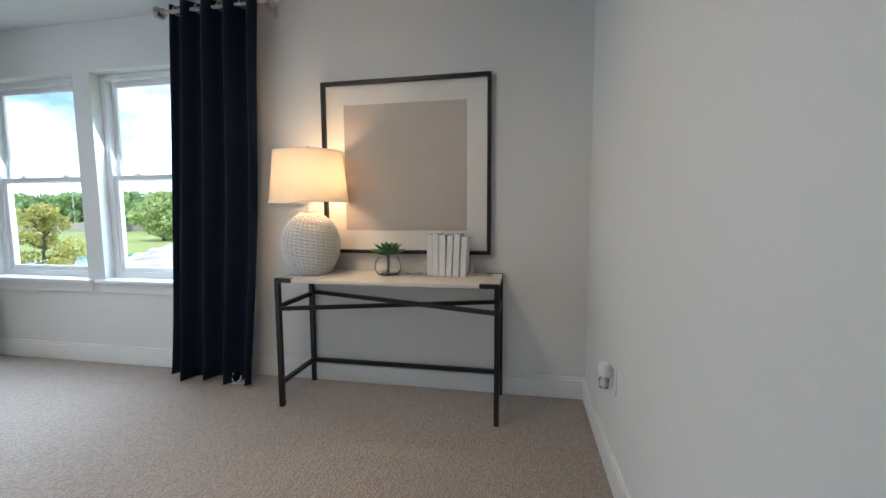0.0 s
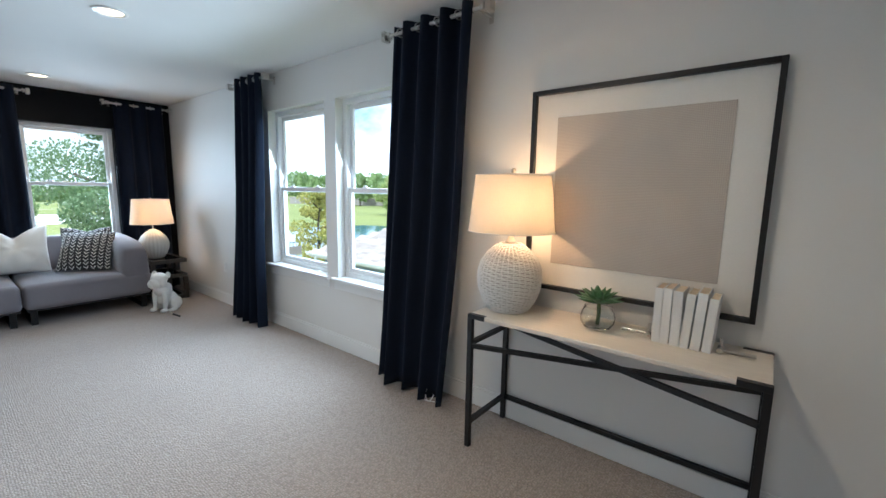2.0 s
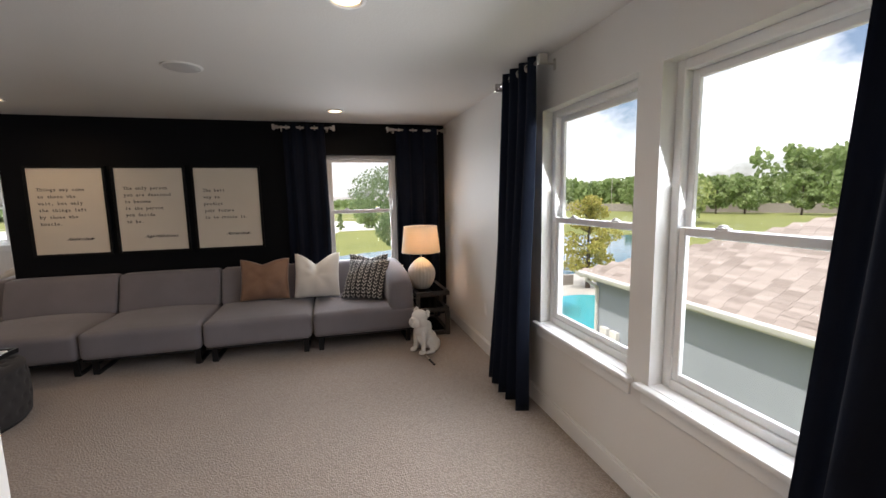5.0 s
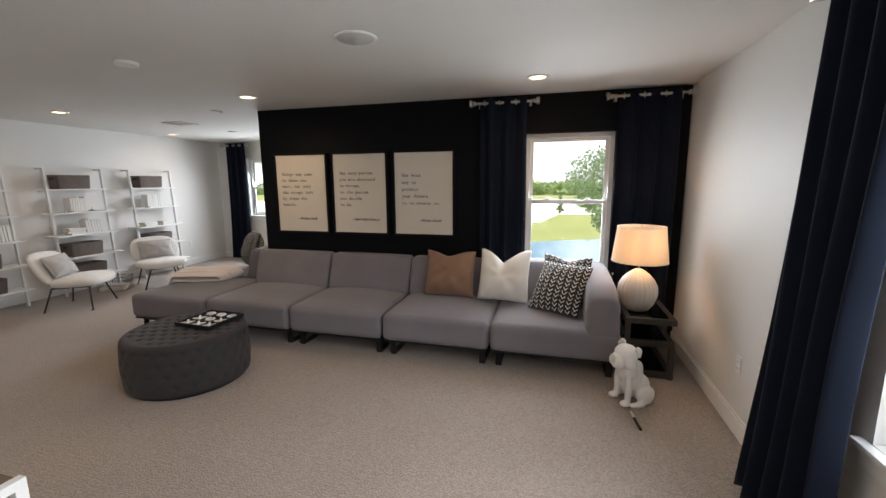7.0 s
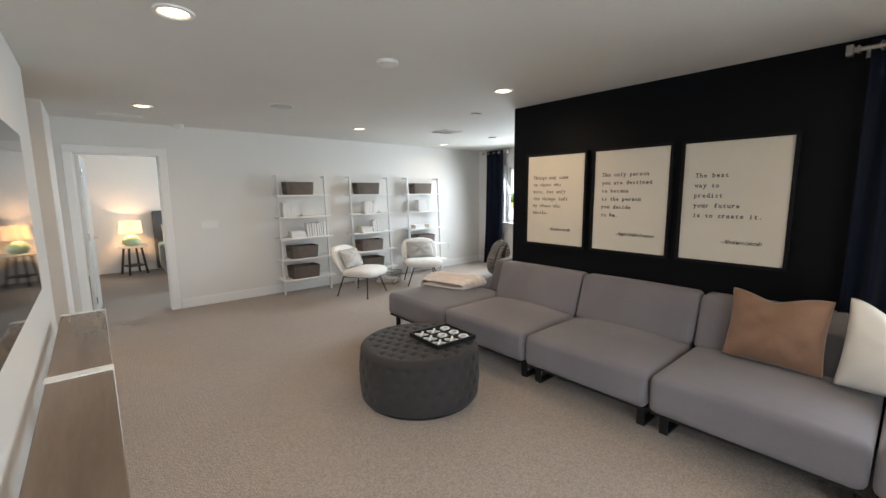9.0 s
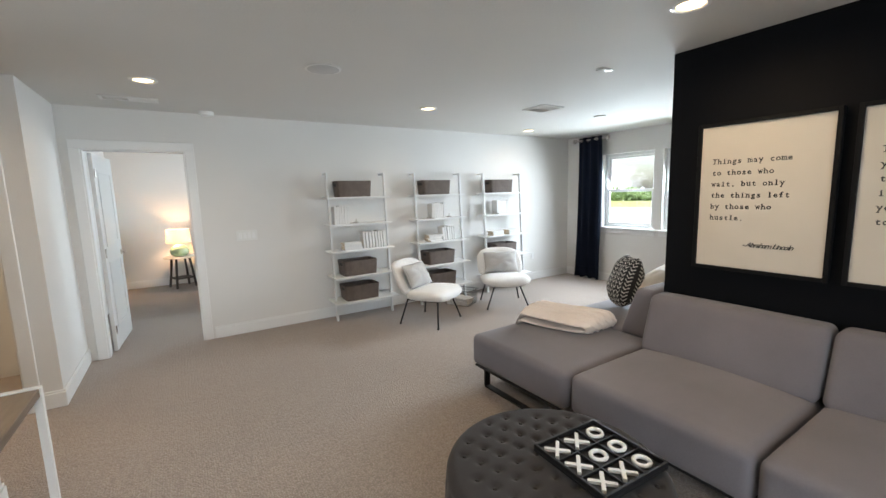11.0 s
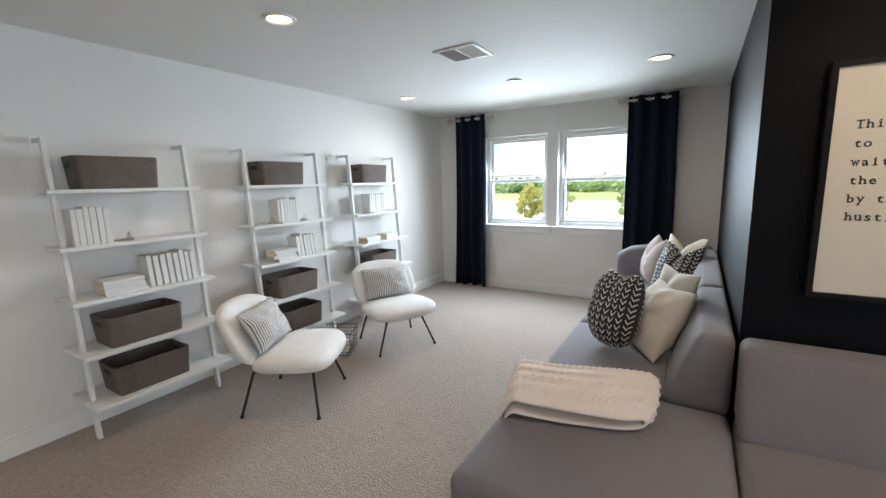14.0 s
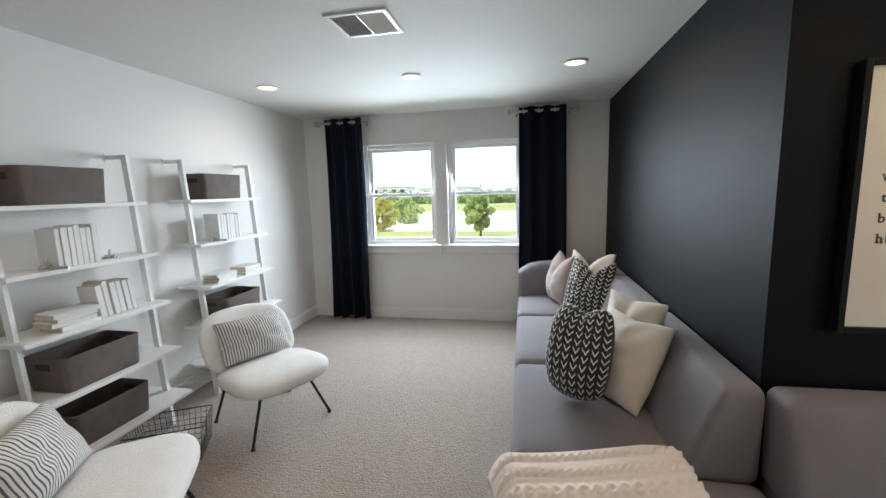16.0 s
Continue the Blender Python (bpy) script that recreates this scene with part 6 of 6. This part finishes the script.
for k, (px, mt) in enumerate(((-0.62, M_WHITECLOTH), (0.0, M_TEAL), (0.62, M_WHITECLOTH))):
    scatter("bed_pillow", -4.71 + px, -9.05, 0.555, -18, 180, 0.58, 0.42, 0.17, mt, "plump pillow against the grey headboard", "bed pillows", 60 + k)


# ---- outdoors ----
GZ = -3.1


def grass_material():
    k = NT("lawn_grass")
    v = k.coords()
    a = k.noise(v, 0.08, 4)
    f = k.noise(v, 3.0, 5)
    c = k.mix(k.ramp(a, 0.3, 0.7), (0.16, 0.18, 0.045), (0.25, 0.26, 0.075))
    k.l(k.mix(k.math("MULTIPLY", f, 0.5), c, (0.16, 0.20, 0.055)), k.b.inputs["Base Color"])
    k.b.inputs["Roughness"].default_value = 0.95
    k.bump(f, 0.5, 0.05)
    return k.m


def water_material(name, c, rough=0.05):
    k = NT(name)
    k.b.inputs["Base Color"].default_value = (*c, 1)
    k.b.inputs["Roughness"].default_value = rough
    k.bump(k.noise(k.coords(scale=(1, 1, 1)), 1.6, 4), 0.12, 0.05)
    return k.m


def leaf_material(name, c1, c2):
    k = NT(name)
    g = k.t.nodes.new("ShaderNodeNewGeometry")
    k.l(k.mix(g.outputs["Random Per Island"], c1, c2), k.b.inputs["Base Color"])
    k.b.inputs["Roughness"].default_value = 0.6
    tl = k.t.nodes.new("ShaderNodeBsdfTranslucent")
    k.l(k.mix(g.outputs["Random Per Island"], c1, c2), tl.inputs["Color"])
    mx = k.t.nodes.new("ShaderNodeMixShader")
    mx.inputs[0].default_value = 0.45
    k.l(k.b.outputs[0], mx.inputs[1])
    k.l(tl.outputs[0], mx.inputs[2])
    k.l(mx.outputs[0], k.t.nodes["Material Output"].inputs["Surface"])
    return k.m


M_GRASS = grass_material()
M_POND = water_material("pond_water", (0.06, 0.15, 0.20))
M_POOL = water_material("pool_water", (0.06, 0.42, 0.48), 0.08)
M_LEAFG = leaf_material("tree_leaf_green", (0.18, 0.27, 0.09), (0.33, 0.42, 0.18))
M_LEAFB = leaf_material("tree_leaf_blue_green", (0.14, 0.22, 0.10), (0.27, 0.36, 0.19))
M_LEAFY = leaf_material("tree_leaf_yellow", (0.36, 0.36, 0.09), (0.56, 0.49, 0.15))
M_LEAFL = leaf_material("tree_leaf_light", (0.26, 0.34, 0.11), (0.44, 0.49, 0.20))
M_BARK = surf("tree_bark", (0.07, 0.05, 0.038), (0.14, 0.11, 0.085), 4, 30, 0.9, bump=0.8, dist=0.02)
M_STUCCO = surf("blue_grey_stucco", (0.33, 0.375, 0.43), (0.39, 0.435, 0.49), 1.2, 40, 0.85, bump=0.3, dist=0.004)
k = NT("asphalt_shingle")
oi = k.t.nodes.new("ShaderNodeObjectInfo")
gi = k.t.nodes.new("ShaderNodeNewGeometry")
rnd = k.math("FRACT", k.math("ADD", oi.outputs["Random"], gi.outputs["Random Per Island"]))
k.l(k.mix(k.math("ADD", k.math("MULTIPLY", rnd, 0.8), k.math("MULTIPLY", k.noise(k.coords(), 60, 4), 0.2)), (0.25, 0.21, 0.185), (0.44, 0.38, 0.345)), k.b.inputs["Base Color"])
k.b.inputs["Roughness"].default_value = 0.95
M_SHINGLE = k.m
M_CONCRETE = surf("pale_concrete", (0.42, 0.40, 0.37), (0.55, 0.53, 0.49), 0.8, 20, 0.9, bump=0.2)
M_ROAD = surf("pale_paving", (0.66, 0.65, 0.63), (0.76, 0.75, 0.73), 0.2, 8, 0.9, bump=0.1)
M_FARWALL = surf("far_boundary_wall", (0.26, 0.23, 0.21), (0.34, 0.31, 0.28), 0.3, 6, 0.9, bump=0.1)
M_FARHOUSE = surf("far_house_render", (0.64, 0.62, 0.60), (0.74, 0.72, 0.70), 0.2, 6, 0.9, bump=0.1)
M_FARROOF = surf("far_house_roof", (0.32, 0.31, 0.31), (0.42, 0.40, 0.39), 0.4, 8, 0.9, bump=0.1)
M_FARGLASS = surf("far_window_glass", (0.04, 0.05, 0.06), (0.07, 0.08, 0.09), 0.4, 8, 0.15, bump=0)

bm = bmesh.new()
bmesh.ops.create_grid(bm, x_segments=4, y_segments=4, size=900, matrix=Matrix.Translation((0, 0, GZ)))
structure("ground", bm, M_GRASS, "open lawn reaching to the horizon", "ground")


def patch(name, outline, z, depth, material, label, category, kind="structure"):
    """A flat sheet of ground with a smooth outline and a little thickness."""
    bm = bmesh.new()
    rings(bm, [[(x, y, z - depth) for x, y in outline], [(x, y, z) for x, y in outline]])
    return structure(name, bm, material, label, category)


def oval(cx, cy, rx, ry, wob, seed, n=64, rot=0.0):
    rng = random.Random(seed)
    p = [rng.uniform(0, 6.28) for _ in range(3)]
    out = []
    for i in range(n):
        a = 2 * math.pi * i / n
        q = 1 + wob * (math.sin(2 * a + p[0]) + 0.6 * math.sin(3 * a + p[1]) + 0.3 * math.sin(5 * a + p[2]))
        x, y = rx * q * math.cos(a), ry * q * math.sin(a)
        out.append((cx + x * math.cos(rot) - y * math.sin(rot), cy + x * math.sin(rot) + y * math.cos(rot)))
    return out


patch("water_pond", oval(-31, 14, 8.5, 23, 0.05, 3, 96, 0.36), GZ + 0.03, 0.06, M_POND, "calm blue pond between the lawns", "pond")
patch("road", [(-92, -80), (-62, -80), (-52, -30), (-50, 0), (-62, 2), (-64, 24), (-70, 24), (-92, 0)], GZ + 0.05, 0.1, M_ROAD, "pale sunlit paved street", "road")
patch("pavement_deck", [(-22, 7.5), (-9, 7.5), (-9, 16), (-22, 16)], GZ + 0.04, 0.1, M_CONCRETE, "pale concrete pool deck", "paving")
patch("water_pool", oval(-14.5, 11.2, 3.0, 2.2, 0.06, 9, 64), GZ + 0.06, 0.02, M_POOL, "turquoise swimming pool", "pool")


# the neighbouring wing with its hipped shingle roof
def house_wing():
    hs = thing("house_wing", -6.0, 11.0, GZ, 0, "blue-grey single-storey house wing with a brown shingle roof", "house")
    hx0, hx1, hy0, hy1, ze = -4.95, 6.0, -2.8, 4.5, 2.5
    part("wall", B(hx0, hx1, hy0, hy1, 0, ze), M_STUCCO, hs, smooth=False)
    ov, sl = 0.32, 0.42
    ex0, ex1, ey0, ey1 = hx0 - ov, hx1 + ov, hy0 - ov, hy1 + ov
    run = (ey1 - ey0) / 2
    zt = ze + run * sl
    bm = bmesh.new()
    vs = [bm.verts.new(p) for p in ((ex0, ey0, ze), (ex1, ey0, ze), (ex1, ey1, ze), (ex0, ey1, ze), (ex0 + run, ey0 + run, zt), (ex1 - run, ey0 + run, zt))]
    for f in ((0, 1, 5, 4), (1, 2, 5), (2, 3, 4, 5), (3, 0, 4), (3, 2, 1, 0)):
        bm.faces.new([vs[i] for i in f])
    roof = part("roof", bm, M_SHINGLE, hs, smooth=False)
    bm = B(ex0 - 0.01, ex1, ey0 - 0.03, ey0, ze - 0.16, ze + 0.01)
    box(bm, ex0 - 0.03, ex0, ey0 - 0.03, ey1, ze - 0.16, ze + 0.01)
    part("fascia", bm, M_TRIM, hs, "white fascia board")
    bm = bmesh.new()
    prof = [(0.0, 0.0), (-0.03, -0.09), (-0.10, -0.10), (-0.13, -0.02), (-0.13, 0.005), (-0.12, 0.005), (-0.115, -0.015), (-0.09, -0.085), (-0.035, -0.078), (-0.01, 0.0)]
    rings(bm, [[(x, ey0 - 0.03 + p, ze + q) for p, q in prof] for x in (ex0 - 0.02, ex1)])
    part("gutter", bm, M_TRIM, hs, "white metal gutter")
    bm = bmesh.new()
    for a, b in (((hx0 + 0.10, ey0 - 0.09, ze - 0.08), (hx0 + 0.10, ey0 - 0.09, ze - 0.2)), ((hx0 + 0.10, ey0 - 0.09, ze - 0.19), (hx0 + 0.10, hy0 - 0.05, ze - 0.42)), ((hx0 + 0.10, hy0 - 0.05, ze - 0.41), (hx0 + 0.10, hy0 - 0.05, 0.05))):
        bar(bm, a, b, 0.08, 0.06, (0, 1, 0.01))
    part("downspout", bm, M_TRIM, hs, "white downspout")
    for q in (0.35, 0.75):
        part("meter_box", B(hx0 + q, hx0 + q + 0.28, hy0 - 0.12, hy0 - 0.001, 0.6, 1.05, 0.01), M_TRIM, hs, "pale utility box")
    # shingle tabs, course by course, up the south slope
    n_len = math.hypot(1, sl)
    exposure, tw = 0.145, 0.31
    me = None
    made = 0
    rest = bmesh.new()
    rng2 = random.Random(77)
    th = math.atan(sl)
    rows = int(run * n_len / exposure) - 1
    for r in range(rows):
        d = r * exposure
        yy, zz = ey0 + d / n_len, ze + d / n_len * sl
        x0, x1 = ex0 + d / n_len, ex1 - d / n_len
        off = (r % 2) * tw / 2 + rng2.uniform(-0.04, 0.04)
        cnt = int((x1 - x0) / tw)
        for c in range(cnt):
            xx = x0 + off + c * tw
            if xx + tw > x1:
                continue
            m = Matrix.Translation((xx, yy, zz)) @ Matrix.Rotation(th, 4, "X")
            near = 4 <= c and c < 19 and r < 20
            if near and made < 300:
                if me is None:
                    o = part("shingle", B(0.003, tw - 0.003, -0.012, exposure + 0.02, 0.002, 0.014), M_SHINGLE, roof, smooth=False)
                    me = o.data
                else:
                    o = new("shingle", me)
                    o.parent = roof
                o.matrix_basis = m
                made += 1
            else:
                box(rest, xx + 0.003, xx + tw - 0.003, -0.012, exposure + 0.02, 0.002, 0.014)
                rest.verts.ensure_lookup_table()
                for v in rest.verts[-8:]:
                    v.co = Matrix.Translation((0, yy, zz)) @ (Matrix.Rotation(th, 4, "X") @ v.co)
    rs = part("shingle_rest", rest, M_SHINGLE, roof, smooth=False)
    tagged(rs, "further brown roof shingles", kind="stuff")


house_wing()


# a low roof outside the black wall
pr = thing("porch_roof", -9.0, 1.3, GZ, 0, "low porch roof with a white gutter below the window", "roof")
bm = bmesh.new()
rings(bm, [[(-2.5, yy, 2.70), (2.49, yy, 3.45), (2.49, yy, 3.30), (-2.5, yy, 2.56)] for yy in (-3.1, 3.3)])
part("roof_slab", bm, M_SHINGLE, pr, smooth=False)
part("gutter", B(-2.62, -2.50, -3.1, 3.3, 2.58, 2.74, 0.01), M_TRIM, pr, "white metal gutter")
for yy in (-2.9, 0.1, 3.1):
    part("post", B(-2.45, -2.30, yy - 0.08, yy + 0.08, 0, 2.60), M_TRIM, pr)


def fence_run(x0, y0, x1, y1, h, material, label, gap=0.35):
    f = thing("fence", x0, y0, GZ, 0, label, "fence")
    L = math.hypot(x1 - x0, y1 - y0)
    n = int(L / gap)
    ux, uy = (x1 - x0) / L, (y1 - y0) / L
    for z in (0.15, h - 0.08):
        bm = bmesh.new()
        bar(bm, (0, 0, z), (ux * L, uy * L, z), 0.03, 0.04)
        part("rail", bm, material, f)
    me = None
    for i in range(n + 1):
        if me is None:
            o = part("picket", B(-0.012, 0.012, -0.012, 0.012, 0, h), material, f, smooth=False)
            me = o.data
        else:
            o = new("picket", me)
            o.parent = f
        o.location = (ux * i * gap, uy * i * gap, 0)


fence_run(-23, 4, -23, 17, 1.2, M_BLACKMETAL, "black metal picket fence round the pool", 0.22)


def leaves(bm, cx, cy, cz, rx, ry, rz, n, size, rng, hollow=0.35):
    """Small bent leaf faces scattered through a rounded clump."""
    for _ in range(n):
        while True:
            p = Vector((rng.uniform(-1, 1), rng.uniform(-1, 1), rng.uniform(-1, 1)))
            if hollow < p.length < 1:
                break
        c = Vector((cx + p.x * rx, cy + p.y * ry, cz + p.z * rz))
        s = size * rng.uniform(0.6, 1.3)
        m = Euler((rng.uniform(0, 6.28), rng.uniform(0, 6.28), rng.uniform(0, 6.28))).to_matrix()
        q = [c + m @ Vector(v) * s for v in ((-1, -0.55, 0), (0, -0.7, 0.25), (1, -0.4, 0), (0.9, 0.5, 0.1), (0, 0.7, 0.3), (-0.9, 0.5, 0))]
        v = [bm.verts.new(t) for t in q]
        bm.faces.new((v[0], v[1], v[4], v[5]))
        bm.faces.new((v[1], v[2], v[3], v[4]))


def tree(x, y, h, r, mat, label, seed, n_leaf=1800, leaf=0.12, clear=0.25, cone=False):
    t = thing("tree", x, y, GZ, 0, label, "tree")
    rng = random.Random(seed)
    bm = bmesh.new()
    tr = 0.022 * h + 0.03
    top = h * 0.8
    pts = [(0.02 * h * math.sin(i * 0.9 + seed) * i / 8, 0.02 * h * math.cos(i * 1.3 + seed) * i / 8, top * i / 8) for i in range(9)]
    lps = [[(p[0] + tr * (1 - 0.8 * i / 8) * math.cos(a), p[1] + tr * (1 - 0.8 * i / 8) * math.sin(a), p[2]) for a in [2 * math.pi * q / 8 for q in range(8)]] for i, p in enumerate(pts)]
    rings(bm, lps)
    part("trunk", bm, M_BARK, t, sharp=False)
    cl = []
    nb = 14
    bm = bmesh.new()
    for i in range(nb):
        f = clear + (0.98 - clear) * (i + rng.random()) / nb
        a = i * 2.4 + rng.uniform(-0.4, 0.4)
        wid = r * ((1.05 - f) if cone else math.sin(math.pi * min(1, max(0.12, (f - clear) / (1 - clear) * 0.85 + 0.12)))) * rng.uniform(0.6, 1.0)
        b0 = Vector(pts[min(8, int(f * 8))])
        b0.z = min(top, h * f * 0.85)
        e = Vector((wid * math.cos(a), wid * math.sin(a), h * f))
        tube(bm, [b0, b0.lerp(e, 0.5) + Vector((0, 0, -0.02 * h)), e], tr * 0.22, 5)
        cl.append(e)
    part("limbs", bm, M_BARK, t, sharp=False)
    bm = bmesh.new()
    cl.append(Vector((0, 0, h * 0.93)))
    for e in cl:
        k_ = rng.uniform(0.30, 0.52) * r * (0.6 if cone else 1)
        leaves(bm, e.x, e.y, e.z, k_, k_, k_ * 0.7, n_leaf // len(cl), leaf, rng)
        leaves(bm, e.x * 0.45, e.y * 0.45, e.z * 0.97, k_ * 0.8, k_ * 0.8, k_ * 0.6, n_leaf // len(cl) // 3, leaf, rng)
    part("crown", bm, mat, t, "loose leafy crown", smooth=False)


tree(-15.2, 5.1, 8.6, 2.8, M_LEAFB, "tall leafy green tree beside the house", 1, 58000, 0.034, 0.06)
tree(-18.6, 13.2, 4.4, 1.25, M_LEAFY, "yellow-green cypress at the pond's edge", 2, 3000, 0.065, 0.12)
tree(-52, 52, 6.5, 4.0, M_LEAFL, "broad pale green willow on the far lawn", 3, 2200, 0.22, 0.2)
tree(-44.5, -7.0, 4.1, 1.3, M_LEAFL, "young green street tree on the verge", 4, 1800, 0.14, 0.25)
tree(-52, -19.6, 3.7, 1.7, M_LEAFY, "small yellowing tree beside the street", 5, 1500, 0.15, 0.1)
tree(-62, -19.5, 3.5, 2.2, M_LEAFL, "small rounded green tree beside the street", 6, 1500, 0.16, 0.1)
tree(-62, -10.5, 3.0, 0.8, M_LEAFG, "small cone-shaped evergreen on the far bank", 7, 900, 0.12, 0.05, True)
tree(-66, 6.5, 3.6, 1.8, M_LEAFG, "small green tree on the far bank", 8, 1200, 0.16, 0.15)
tree(-64, 2.2, 2.6, 0.7, M_LEAFG, "small cone-shaped evergreen on the far bank", 9, 800, 0.12, 0.05, True)
rng = random.Random(5)
for i in range(9):
    a = i / 8
    tree(-88 + 46 * a + rng.uniform(-2, 2), 72 + 26 * a + rng.uniform(-3, 3), rng.uniform(6.5, 8.5), rng.uniform(2.6, 3.4), M_LEAFG, "green tree in the row before the boundary wall", 20 + i, 900, 0.34, 0.2)

bm = bmesh.new()
for i in range(190):
    a = rng.uniform(-0.1, 1.0)
    x, y = -150 + 150 * a + rng.uniform(-6, 6), 92 + 55 * a + rng.uniform(-5, 18)
    hh = rng.uniform(7, 10) + (6.5 if 0.42 < a < 0.95 else 0) * rng.uniform(0.6, 1)
    for q in range(3):
        leaves(bm, x + rng.uniform(-2, 2), y, GZ + hh * (0.35 + 0.27 * q), 3.4 - 0.5 * q, 3.0, hh * 0.2, 40, 0.75, rng, 0.3)
for i in range(150):
    y = rng.uniform(-120, 70)
    x = -150 + rng.uniform(-15, 10)
    hh = rng.uniform(3, 5.5)
    for q in range(2):
        leaves(bm, x, y, GZ + hh * (0.3 + 0.35 * q), 3.4, 3.6, hh * 0.24, 34, 0.75, rng, 0.3)
tagged(part("woodland", bm, M_LEAFG, None, "", smooth=False), "distant belt of mixed green woodland", "woods", kind="stuff")

bm = bmesh.new()
bar(bm, (-110, 66, GZ + 1.0), (-20, 118, GZ + 1.0), 0.25, 2.0)
w = thing("boundary_wall", 0, 0, 0, 0, "long grey-brown boundary wall beyond the lawn", "wall")
part("wall_panel", bm, M_FARWALL, w, smooth=False)
fence_run(-98, -60, -98, 20, 1.3, M_TRIM, "white rail fence beyond the street", 2.4)


def far_house(x, y, w, d, h, seed):
    s = thing("far_house", x, y, GZ, 0, "pale distant house with a grey roof", "house", "distant houses")
    part("wall", B(-d / 2, d / 2, -w / 2, w / 2, 0, h), M_FARHOUSE, s, smooth=False)
    bm = bmesh.new()
    o = 0.5
    rings(bm, [[(-d / 2 - o, yy, h), (d / 2 + o, yy, h), (0, yy, h + d * 0.28)] for yy in (-w / 2 - o, w / 2 + o)])
    part("roof", bm, M_FARROOF, s, smooth=False)
    for f in range(max(1, int(h / 3))):
        for i in range(max(2, int(w / 4))):
            yy = -w / 2 + (i + 0.5) * w / max(2, int(w / 4))
            wi = part("window", B(d / 2 - 0.05, d / 2 + 0.06, yy - 0.6, yy + 0.6, 0.9 + 3 * f, 2.3 + 3 * f), M_FARGLASS, s, smooth=False)


rng = random.Random(12)
for i in range(9):
    far_house(-185 + rng.uniform(-12, 12), -60 + i * 17, rng.uniform(8, 12), rng.uniform(8, 10), rng.choice((3.2, 3.4, 5.8)), i)
# a long commercial block and a lamp post beyond the street
b = thing("commercial_block", -190, -70, GZ, 0, "long pale commercial block beyond the trees", "building")
part("wall", B(-8, 8, -16, 16, 0, 6.5), M_FARHOUSE, b, smooth=False)
part("roof", B(-8.3, 8.3, -16.3, 16.3, 6.5, 7.0), M_FARROOF, b, smooth=False)
for i in range(8):
    for f in range(2):
        part("window", B(7.9, 8.1, -14.6 + 4 * i, -12.6 + 4 * i, 1.0 + 3.0 * f, 2.6 + 3.0 * f), M_FARGLASS, b, smooth=False)
for px, py, ph in ((-70, -26.5, 10.5), (-110, 84, 15)):
    s = thing("street_lamp", px, py, GZ, 0, "tall thin grey street lamp post", "street lamp")
    part("pole", tube(bmesh.new(), [(0, 0, 0), (0, 0, ph)], 0.10, 8), M_NICKEL, s)
    part("lamp_head", B(-0.2, 0.9, -0.15, 0.15, ph - 0.05, ph + 0.1, 0.02), M_NICKEL, s)
